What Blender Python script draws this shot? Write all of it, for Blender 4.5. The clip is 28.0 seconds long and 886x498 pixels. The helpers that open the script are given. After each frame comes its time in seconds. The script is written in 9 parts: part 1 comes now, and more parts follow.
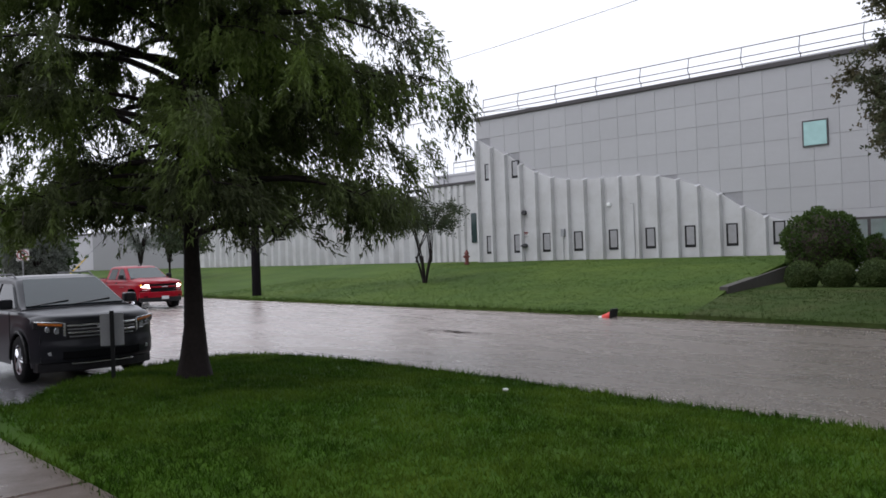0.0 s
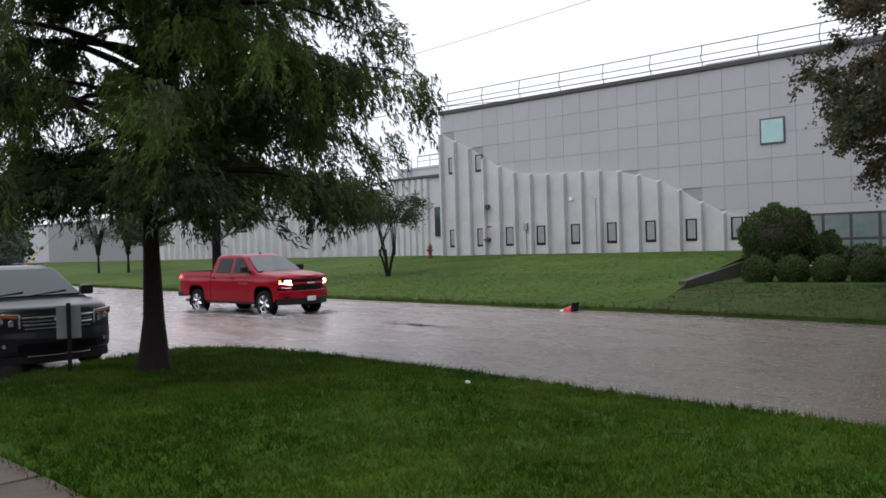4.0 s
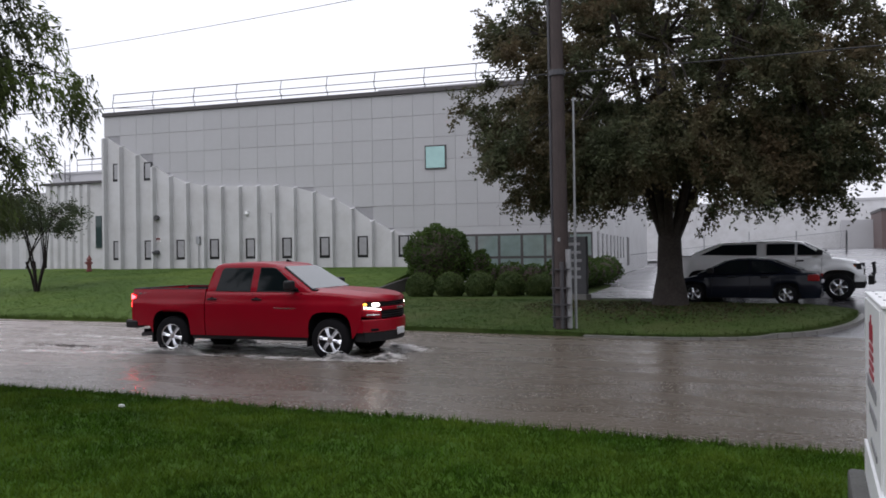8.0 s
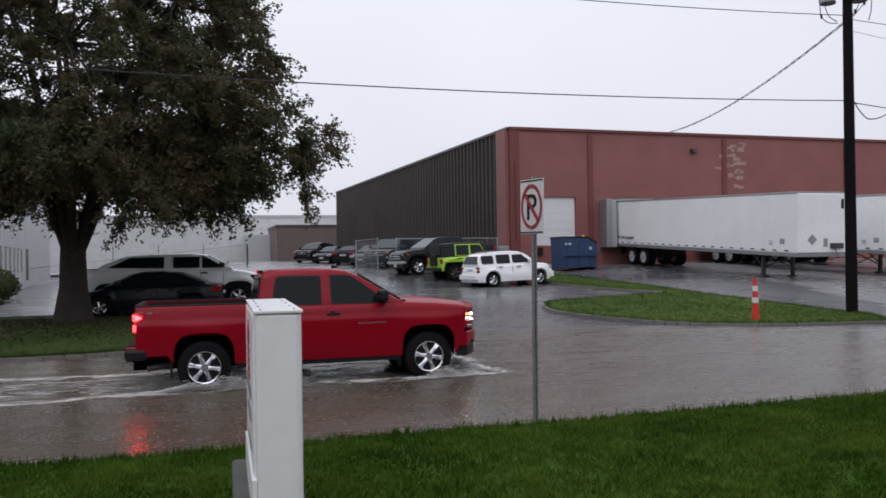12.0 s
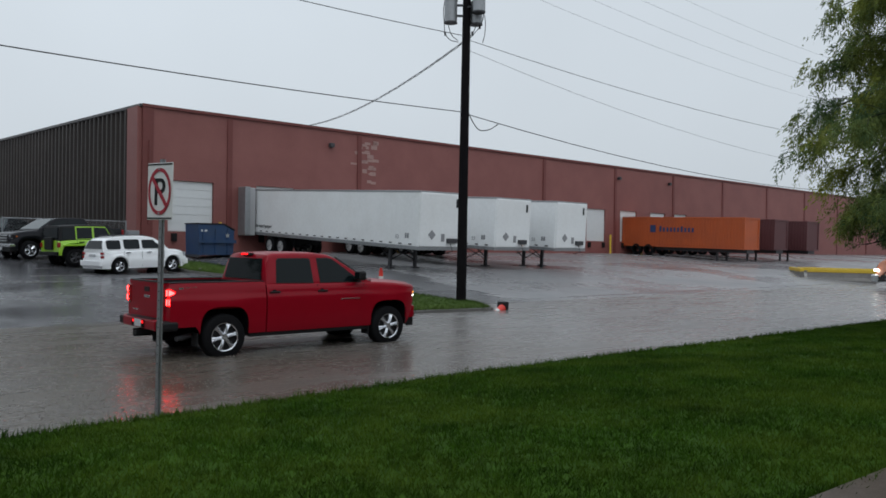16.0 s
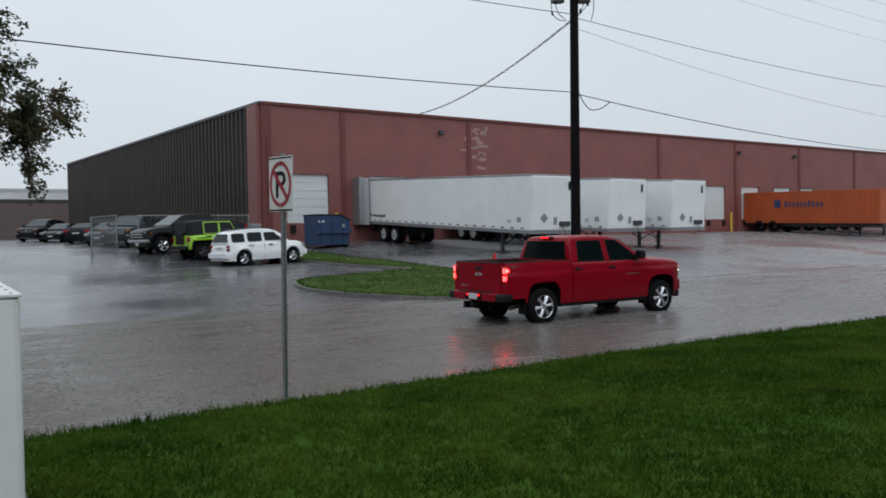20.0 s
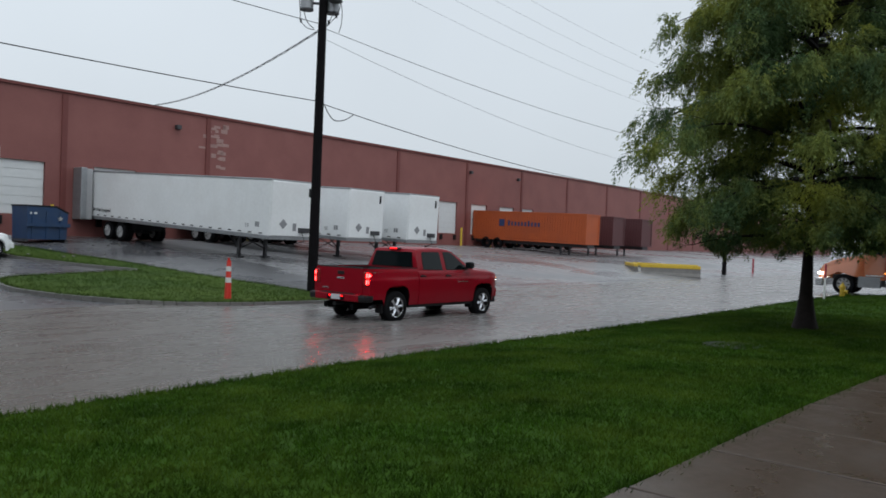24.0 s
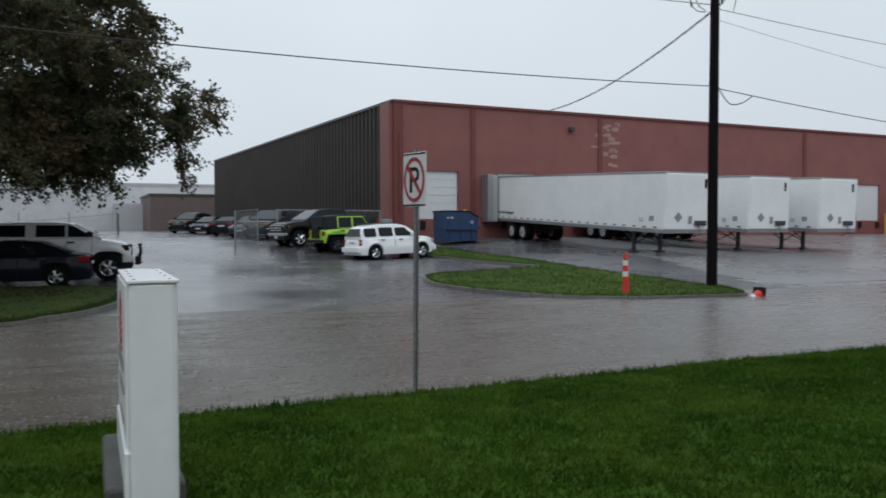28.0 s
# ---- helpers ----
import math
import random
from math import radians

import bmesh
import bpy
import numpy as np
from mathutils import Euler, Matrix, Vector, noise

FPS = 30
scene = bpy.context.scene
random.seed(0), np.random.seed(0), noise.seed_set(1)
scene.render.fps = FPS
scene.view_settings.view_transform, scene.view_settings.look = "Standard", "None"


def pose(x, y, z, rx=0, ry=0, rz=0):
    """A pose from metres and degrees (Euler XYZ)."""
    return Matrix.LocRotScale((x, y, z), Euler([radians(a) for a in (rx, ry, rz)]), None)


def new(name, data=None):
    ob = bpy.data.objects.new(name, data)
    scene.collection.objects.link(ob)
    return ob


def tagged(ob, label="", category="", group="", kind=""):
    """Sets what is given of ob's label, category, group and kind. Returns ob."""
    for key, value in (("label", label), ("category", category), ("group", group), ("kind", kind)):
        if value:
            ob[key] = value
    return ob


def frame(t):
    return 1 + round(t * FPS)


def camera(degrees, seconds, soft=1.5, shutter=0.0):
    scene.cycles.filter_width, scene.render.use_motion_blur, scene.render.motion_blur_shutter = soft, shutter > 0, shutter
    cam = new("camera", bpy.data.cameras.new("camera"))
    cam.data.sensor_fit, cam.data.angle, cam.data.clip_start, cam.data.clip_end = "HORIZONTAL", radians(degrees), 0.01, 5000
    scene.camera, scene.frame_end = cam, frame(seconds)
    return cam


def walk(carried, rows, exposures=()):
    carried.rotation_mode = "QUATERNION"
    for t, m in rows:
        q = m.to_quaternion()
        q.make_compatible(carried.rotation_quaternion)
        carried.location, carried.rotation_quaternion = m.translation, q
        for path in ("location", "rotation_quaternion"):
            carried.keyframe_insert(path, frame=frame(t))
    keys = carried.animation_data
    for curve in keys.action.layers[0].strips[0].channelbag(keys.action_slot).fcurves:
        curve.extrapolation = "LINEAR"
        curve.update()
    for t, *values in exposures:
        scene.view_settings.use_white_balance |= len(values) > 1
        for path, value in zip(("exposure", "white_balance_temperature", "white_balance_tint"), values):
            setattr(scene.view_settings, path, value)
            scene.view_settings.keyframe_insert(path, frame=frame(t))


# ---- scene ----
cam = camera(58.12, 28.0, soft=1.65, shutter=0.2)
PATH = [
    (0, pose(-0.252, 0.173, 1.990, 90.267, 2.012, 50.620)),
    (0.5, pose(-0.246, 0.164, 1.988, 90.259, 1.598, 50.833)),
    (1, pose(-0.240, 0.173, 1.987, 90.134, 1.570, 50.510)),
    (1.5, pose(-0.233, 0.166, 1.984, 90.090, 1.624, 50.020)),
    (2, pose(-0.223, 0.160, 1.988, 90.037, 1.597, 49.671)),
    (2.5, pose(-0.240, 0.158, 1.989, 89.928, 1.686, 49.714)),
    (4.5, pose(-0.215, 0.156, 1.981, 89.746, 1.701, 47.094)),
    (5, pose(-0.182, 0.139, 1.998, 89.867, 1.639, 46.009)),
    (5.5, pose(-0.162, 0.128, 2.012, 90.146, 1.315, 43.738)),
    (6, pose(-0.144, 0.121, 2.016, 90.324, 1.292, 40.204)),
    (6.5, pose(-0.129, 0.142, 2.015, 90.099, 1.302, 35.974)),
    (7, pose(-0.227, 0.262, 2.005, 90.177, 0.789, 31.704)),
    (7.5, pose(-0.160, 0.217, 2.010, 90.247, 0.688, 28.374)),
    (8, pose(-0.051, 0.153, 2.006, 90.281, 0.744, 25.127)),
    (8.5, pose(-0.056, 0.155, 2.005, 90.275, 1.040, 21.809)),
    (9, pose(-0.059, 0.142, 2.008, 90.262, 1.029, 18.525)),
    (9.5, pose(-0.046, 0.168, 2.004, 90.310, 0.953, 15.476)),
    (10, pose(-0.014, 0.121, 2.015, 90.371, 1.257, 11.548)),
    (10.5, pose(0.014, 0.042, 2.007, 90.835, 0.700, 2.624)),
    (11, pose(0.053, 0.065, 1.999, 90.403, 0.700, -5.786)),
    (11.5, pose(0.055, 0.011, 2.007, 90.348, 0.773, -12.024)),
    (12, pose(0.078, -0.007, 2.006, 90.597, 0.891, -15.403)),
    (12.5, pose(0.103, -0.010, 2.011, 90.614, 1.333, -19.122)),
    (13, pose(0.115, -0.029, 2.013, 90.734, 1.225, -23.382)),
    (13.5, pose(0.085, -0.086, 2.010, 90.811, 0.632, -27.378)),
    (15.5, pose(0.112, -0.116, 2.020, 90.272, -0.648, -40.831)),
    (16, pose(0.114, -0.128, 2.021, 89.744, -0.805, -40.919)),
    (16.5, pose(0.112, -0.096, 2.025, 89.509, -1.155, -40.761)),
    (17, pose(0.108, -0.116, 2.013, 89.246, -1.324, -40.850)),
    (17.5, pose(0.146, -0.035, 2.011, 89.031, -1.446, -40.951)),
    (18, pose(0.173, -0.008, 2.015, 89.086, -1.186, -40.987)),
    (18.5, pose(0.166, -0.003, 2.011, 89.130, -1.067, -40.746)),
    (19, pose(0.133, -0.047, 2.009, 89.186, -0.780, -38.954)),
    (19.5, pose(0.120, -0.054, 2.019, 89.264, -0.442, -36.572)),
    (20, pose(0.108, -0.068, 2.009, 88.695, 0.985, -32.932)),
    (20.5, pose(0.092, -0.047, 2.023, 87.781, 1.616, -27.668)),
    (20.9, pose(0.098, -0.061, 2.027, 87.500, 0.942, -24.641)),
    (21.3, pose(0.104, -0.076, 2.031, 87.600, 0.268, -25.311)),
    (21.8, pose(0.111, -0.093, 2.037, 88.000, -0.574, -31.980)),
    (22.5, pose(0.122, -0.118, 2.044, 88.357, -1.754, -41.199)),
    (23, pose(0.128, -0.161, 2.031, 88.681, -1.948, -44.872)),
    (23.5, pose(0.103, -0.204, 2.078, 88.979, -1.808, -48.077)),
    (24, pose(0.073, -0.196, 2.114, 89.241, -2.083, -51.450)),
    (24.5, pose(0.097, -0.192, 2.129, 89.502, -2.276, -54.676)),
    (25, pose(0.057, -0.208, 2.133, 89.615, -2.126, -56.875)),
    (25.5, pose(0.004, -0.237, 2.140, 89.843, -1.863, -58.477)),
    (26, pose(0.063, -0.216, 2.134, 89.655, -1.460, -57.289)),
    (26.5, pose(0.080, -0.233, 2.128, 89.367, -1.280, -49.584)),
    (27, pose(0.149, -0.181, 2.124, 89.062, -1.232, -40.768)),
    (27.5, pose(0.157, -0.119, 2.084, 88.831, -0.631, -32.074)),
    (28, pose(0.067, -0.057, 1.995, 88.586, 0.149, -23.800)),
]
EXPOSURES = [
    (0, 0.54, 6200, 15),
    (9.5, 0.5, 6250, 16),
    (10.4, 0.46, 6250, 16),
    (10.9, 0.28, 6200, 16),
    (11.6, 0.2, 6250, 15),
    (12.4, 0.24, 6250, 15),
    (13.0, 0.22, 6480, 27),
    (13.5, 0.12, 6350, 9),
    (15.5, -0.05, 6050, 6),
    (16.1, -0.05, 6050, 6),
    (17.0, 0.03, 6050, 6),
    (19.0, 0.06, 6050, 6),
    (24.0, 0.07, 6050, 6),
    (25.4, 0.12, 6050, 6),
    (26.4, 0.1, 6050, 6),
    (27.4, 0.06, 6050, 6),
    (28.0, 0.06, 6050, 6),
]
walk(cam, PATH, EXPOSURES)

# ---- world and light ----
SUN_TURN = 200.0
world = bpy.data.worlds.new("overcast")
scene.world = world
world.use_nodes = True
wt = world.node_tree
wn = wt.nodes
sky = wn.new("ShaderNodeTexSky")
sky.sky_type = "NISHITA"
sky.sun_disc = False
sky.sun_elevation = radians(55)
sky.sun_rotation = radians(SUN_TURN)
sky.dust_density = 6.0
grey = wn.new("ShaderNodeHueSaturation")
grey.inputs["Saturation"].default_value = 0.12
wt.links.new(sky.outputs["Color"], grey.inputs["Color"])
wco = wn.new("ShaderNodeTexCoord")
wsep = wn.new("ShaderNodeSeparateXYZ")
wt.links.new(wco.outputs["Generated"], wsep.inputs[0])
wramp = wn.new("ShaderNodeValToRGB")
wramp.color_ramp.elements[0].position = 0.0
wramp.color_ramp.elements[0].color = (6.3, 6.45, 6.65, 1)
wramp.color_ramp.elements[1].position = 0.7
wramp.color_ramp.elements[1].color = (8.2, 8.5, 8.9, 1)
wt.links.new(wsep.outputs["Z"], wramp.inputs["Fac"])
wclouds = wn.new("ShaderNodeTexNoise")
wclouds.inputs["Scale"].default_value = 2.2
wclouds.inputs["Detail"].default_value = 5
wt.links.new(wco.outputs["Generated"], wclouds.inputs["Vector"])
wmul = wn.new("ShaderNodeMapRange")
wmul.inputs["To Min"].default_value = 0.9
wmul.inputs["To Max"].default_value = 1.1
wt.links.new(wclouds.outputs["Fac"], wmul.inputs["Value"])
wscale = wn.new("ShaderNodeVectorMath")
wscale.operation = "SCALE"
wside = wn.new("ShaderNodeMapRange")
wside.inputs["From Min"].default_value = -1.0
wside.inputs["To Min"].default_value = 1.06
wside.inputs["To Max"].default_value = 0.88
wt.links.new(wsep.outputs["X"], wside.inputs["Value"])
wboth = wn.new("ShaderNodeMath")
wboth.operation = "MULTIPLY"
wt.links.new(wmul.outputs["Result"], wboth.inputs[0])
wt.links.new(wside.outputs["Result"], wboth.inputs[1])
wt.links.new(wramp.outputs["Color"], wscale.inputs[0])
wt.links.new(wboth.outputs[0], wscale.inputs["Scale"])
wmix = wn.new("ShaderNodeMix")
wmix.data_type = "RGBA"
wmix.inputs["Factor"].default_value = 0.88
wt.links.new(grey.outputs["Color"], wmix.inputs["A"])
wt.links.new(wscale.outputs["Vector"], wmix.inputs["B"])
wt.links.new(wmix.outputs["Result"], wn["Background"].inputs["Color"])
wn["Background"].inputs["Strength"].default_value = 0.116

sun_data = bpy.data.lights.new("sun", "SUN")
sun_data.energy = 0.4
sun_data.angle = radians(40)
sun_data.color = (1.0, 0.97, 0.93)
sun = new("sun", sun_data)
sun.matrix_world = pose(0, 0, 40, 35, 0, 180 - SUN_TURN)


# ---- materials ----
def mat(name, color, rough=0.6, metal=0.0, vary=0.15, scale=3.0, fine=40.0, bump=0.0, bump_scale=60.0,
        random_tint=0.0, emit=None, strength=0.0, alpha=1.0, coat=0.0, spec=0.5, dirt=None, dirt_amount=0.0, dirt_scale=0.6, island=0.0,
        transmission=0.0, rough_vary=0.0):
    m = bpy.data.materials.new(name)
    m.use_nodes = True
    nt = m.node_tree
    n, l = nt.nodes, nt.links
    b = n["Principled BSDF"]
    b.inputs["Roughness"].default_value = rough
    b.inputs["Metallic"].default_value = metal
    b.inputs["Coat Weight"].default_value = coat
    b.inputs["Coat Roughness"].default_value = 0.06
    b.inputs["Specular IOR Level"].default_value = spec
    b.inputs["Alpha"].default_value = alpha
    b.inputs["Transmission Weight"].default_value = transmission
    co = n.new("ShaderNodeTexCoord")
    big = n.new("ShaderNodeTexNoise")
    big.inputs["Scale"].default_value = scale
    big.inputs["Detail"].default_value = 4
    small = n.new("ShaderNodeTexNoise")
    small.inputs["Scale"].default_value = fine
    small.inputs["Detail"].default_value = 3
    l.new(co.outputs["Object"], big.inputs["Vector"])
    l.new(co.outputs["Object"], small.inputs["Vector"])
    add = n.new("ShaderNodeMath")
    add.operation = "ADD"
    l.new(big.outputs["Fac"], add.inputs[0])
    l.new(small.outputs["Fac"], add.inputs[1])
    rng = n.new("ShaderNodeMapRange")
    rng.inputs["From Min"].default_value = 0.6
    rng.inputs["From Max"].default_value = 1.4
    rng.inputs["To Min"].default_value = 1 - vary
    rng.inputs["To Max"].default_value = 1 + vary
    l.new(add.outputs[0], rng.inputs["Value"])
    last = rng.outputs["Result"]
    if random_tint or island:
        src = n.new("ShaderNodeObjectInfo").outputs["Random"] if random_tint else n.new("ShaderNodeNewGeometry").outputs["Random Per Island"]
        r2 = n.new("ShaderNodeMapRange")
        a = random_tint or island
        r2.inputs["To Min"].default_value = 1 - a
        r2.inputs["To Max"].default_value = 1 + a
        l.new(src, r2.inputs["Value"])
        mu = n.new("ShaderNodeMath")
        mu.operation = "MULTIPLY"
        l.new(last, mu.inputs[0])
        l.new(r2.outputs["Result"], mu.inputs[1])
        last = mu.outputs[0]
    sc = n.new("ShaderNodeVectorMath")
    sc.operation = "SCALE"
    sc.inputs[0].default_value = color[:3]
    l.new(last, sc.inputs["Scale"])
    col = sc.outputs["Vector"]
    if dirt:
        dn = n.new("ShaderNodeTexNoise")
        dn.inputs["Scale"].default_value = dirt_scale
        dn.inputs["Detail"].default_value = 6
        dn.inputs["Roughness"].default_value = 0.65
        l.new(co.outputs["Object"], dn.inputs["Vector"])
        dr = n.new("ShaderNodeMapRange")
        dr.inputs["From Min"].default_value = 0.42
        dr.inputs["From Max"].default_value = 0.7
        dr.inputs["To Max"].default_value = dirt_amount
        l.new(dn.outputs["Fac"], dr.inputs["Value"])
        mx = n.new("ShaderNodeMix")
        mx.data_type = "RGBA"
        l.new(dr.outputs["Result"], mx.inputs["Factor"])
        l.new(col, mx.inputs["A"])
        mx.inputs["B"].default_value = (*dirt, 1)
        col = mx.outputs["Result"]
        if rough_vary:
            rr = n.new("ShaderNodeMapRange")
            rr.inputs["From Min"].default_value = 0.35
            rr.inputs["From Max"].default_value = 0.65
            rr.inputs["To Min"].default_value = max(0.02, rough - rough_vary)
            rr.inputs["To Max"].default_value = rough + rough_vary
            l.new(dn.outputs["Fac"], rr.inputs["Value"])
            l.new(rr.outputs["Result"], b.inputs["Roughness"])
    l.new(col, b.inputs["Base Color"])
    if bump:
        bn = n.new("ShaderNodeTexNoise")
        bn.inputs["Scale"].default_value = bump_scale
        bn.inputs["Detail"].default_value = 4
        l.new(co.outputs["Object"], bn.inputs["Vector"])
        bp = n.new("ShaderNodeBump")
        bp.inputs["Strength"].default_value = bump
        bp.inputs["Distance"].default_value = 0.02
        l.new(bn.outputs["Fac"], bp.inputs["Height"])
        l.new(bp.outputs["Normal"], b.inputs["Normal"])
    if emit:
        b.inputs["Emission Color"].default_value = (*emit, 1)
        b.inputs["Emission Strength"].default_value = strength
    return m


ASPHALT = mat("wet asphalt", (0.075, 0.074, 0.08), 0.24, vary=0.25, scale=0.4, fine=60, bump=0.1, bump_scale=14, dirt=(0.15, 0.147, 0.15), dirt_amount=0.6, dirt_scale=0.16, rough_vary=0.1)
YARD = mat("wet pale yard paving", (0.22, 0.215, 0.22), 0.3, vary=0.2, scale=0.3, fine=50, bump=0.25, bump_scale=10, dirt=(0.12, 0.12, 0.125), dirt_amount=0.6, dirt_scale=0.12, rough_vary=0.14)
CONCRETE = mat("wet concrete", (0.064, 0.042, 0.029), 0.36, vary=0.15, scale=1.2, fine=70, bump=0.12, bump_scale=90, random_tint=0.07, dirt=(0.048, 0.032, 0.023), dirt_amount=0.6, dirt_scale=0.9, rough_vary=0.15)
KERB = mat("kerb concrete", (0.145, 0.14, 0.131), 0.45, vary=0.2, scale=1.5, fine=40, bump=0.15, random_tint=0.1)
GRASS = mat("lawn", (0.035, 0.075, 0.005), 0.75, vary=0.35, scale=0.5, fine=18, bump=0.8, bump_scale=45, dirt=(0.035, 0.08, 0.012), dirt_amount=0.7, dirt_scale=0.35, spec=0.06)
BLADES = mat("grass blades", (0.028, 0.066, 0.0045), 0.55, vary=0.5, scale=0.35, fine=2.2, island=0.55, dirt=(0.08, 0.128, 0.013), dirt_amount=0.95, dirt_scale=0.9, spec=0.06)
BANKGRASS = mat("bank grass", (0.049, 0.084, 0.018), 0.8, vary=0.3, scale=0.4, fine=14, bump=0.8, bump_scale=30, dirt=(0.086, 0.124, 0.025), dirt_amount=0.7, dirt_scale=0.22, spec=0.06)
# thin grass, its colour taken darker for the oak's shade
VERGE = mat("thin grass darkened for shade", (0.038, 0.064, 0.015), 0.8, vary=0.35, scale=0.5, fine=14, bump=0.8, bump_scale=30, dirt=(0.06, 0.062, 0.026), dirt_amount=0.7, dirt_scale=0.5, spec=0.06)
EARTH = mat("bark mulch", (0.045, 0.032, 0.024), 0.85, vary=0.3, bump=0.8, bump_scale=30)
PANEL = mat("pale grey wall panel", (0.38, 0.38, 0.39), 0.5, vary=0.05, scale=0.5, fine=20, random_tint=0.035, dirt=(0.31, 0.3, 0.3), dirt_amount=0.4, dirt_scale=0.5)
RIBPAINT = mat("off-white ribbed wall", (0.5, 0.5, 0.505), 0.5, vary=0.05, scale=0.6, fine=20, dirt=(0.34, 0.33, 0.32), dirt_amount=0.5, dirt_scale=0.7)
JOINT = mat("grey joint", (0.27, 0.27, 0.28), 0.7)
DARKTRIM = mat("dark brown metal trim", (0.045, 0.04, 0.04), 0.45, vary=0.1)
GLASS = mat("tinted window glass", (0.03, 0.05, 0.05), 0.05, vary=0.1, spec=0.45)
TEAL = mat("blue-green reflective glass", (0.27, 0.42, 0.4), 0.1, metal=0.6, vary=0.12, scale=0.8, fine=3, spec=0.8)
RIBBON = mat("grey-green reflective ribbon glass", (0.4, 0.51, 0.49), 0.09, metal=0.6, vary=0.2, scale=0.5, fine=2, spec=0.6)
BLIND = mat("window with pale blind", (0.3, 0.3, 0.31), 0.2, vary=0.15, spec=0.6)
DARKGLASS = mat("dark car glass", (0.009, 0.012, 0.014), 0.05, vary=0.05, spec=0.2)
SCREENGLASS = mat("wet windscreen glass", (0.016, 0.028, 0.029), 0.07, vary=0.3, scale=1.2, fine=30, bump=0.05, bump_scale=4, spec=0.45)
RED_WALL = mat("red painted brick", (0.205, 0.07, 0.062), 0.6, vary=0.12, scale=0.35, fine=12, bump=0.25, bump_scale=25, dirt=(0.25, 0.1, 0.085), dirt_amount=0.45, dirt_scale=0.35)
RED_TRIM = mat("dark red wall trim", (0.14, 0.035, 0.03), 0.6, vary=0.12)
BARE_BRICK = mat("peeled pale brick", (0.32, 0.2, 0.18), 0.7, vary=0.25, scale=2, fine=14, bump=0.3, bump_scale=20)
DARK_WALL = mat("dark brown ribbed metal", (0.04, 0.033, 0.03), 0.55, vary=0.15, scale=0.4, fine=5, dirt=(0.058, 0.047, 0.043), dirt_amount=0.5, dirt_scale=0.2, spec=0.25)
WHITE = mat("white painted metal", (0.8, 0.81, 0.81), 0.35, vary=0.05, scale=0.6, fine=6, dirt=(0.66, 0.65, 0.63), dirt_amount=0.3, dirt_scale=0.8)
DOORWHITE = mat("white dock door", (0.62, 0.63, 0.63), 0.45, vary=0.05)
GALV = mat("galvanised steel", (0.3, 0.31, 0.32), 0.45, metal=0.6, vary=0.15, fine=20)
BLACK = mat("black plastic", (0.01, 0.01, 0.011), 0.5, vary=0.15, spec=0.25)
RUBBER = mat("black tyre rubber", (0.007, 0.007, 0.008), 0.8, vary=0.2, fine=30, spec=0.12)
CHROME = mat("bright wheel metal", (0.66, 0.67, 0.7), 0.2, metal=0.9, vary=0.06)
STEEL = mat("dark steel", (0.06, 0.06, 0.065), 0.5, metal=0.4, vary=0.2)
TIMBER = mat("weathered brown pole timber", (0.036, 0.025, 0.023), 0.75, vary=0.3, scale=2.5, fine=25, bump=0.4, bump_scale=30)
DARKTIMBER = mat("dark tarred pole timber", (0.008, 0.007, 0.008), 0.85, spec=0.08, vary=0.3, scale=2.5, fine=25, bump=0.4, bump_scale=30)
OAKBARK = mat("grey brown wet bark", (0.046, 0.039, 0.035), 0.75, vary=0.4, scale=2.5, fine=14, bump=0.9, bump_scale=12, spec=0.12)
BARK = mat("dark wet bark", (0.016, 0.012, 0.011), 0.7, vary=0.4, scale=3, fine=18, bump=0.9, bump_scale=16, spec=0.15)
FAINT = mat("grey distant cable", (0.17, 0.17, 0.18), 0.6, vary=0.05)
CABLE = mat("black cable", (0.02, 0.02, 0.022), 0.6, vary=0.05)
ORANGE = mat("orange safety plastic", (0.6, 0.035, 0.022), 0.45, vary=0.08)
YELLOW = mat("yellow paint", (0.62, 0.42, 0.03), 0.5, vary=0.12)
CAR_RED = mat("bright red car paint", (0.235, 0.0018, 0.0105), 0.34, vary=0.04, scale=1, fine=6, coat=0.22, spec=0.12)


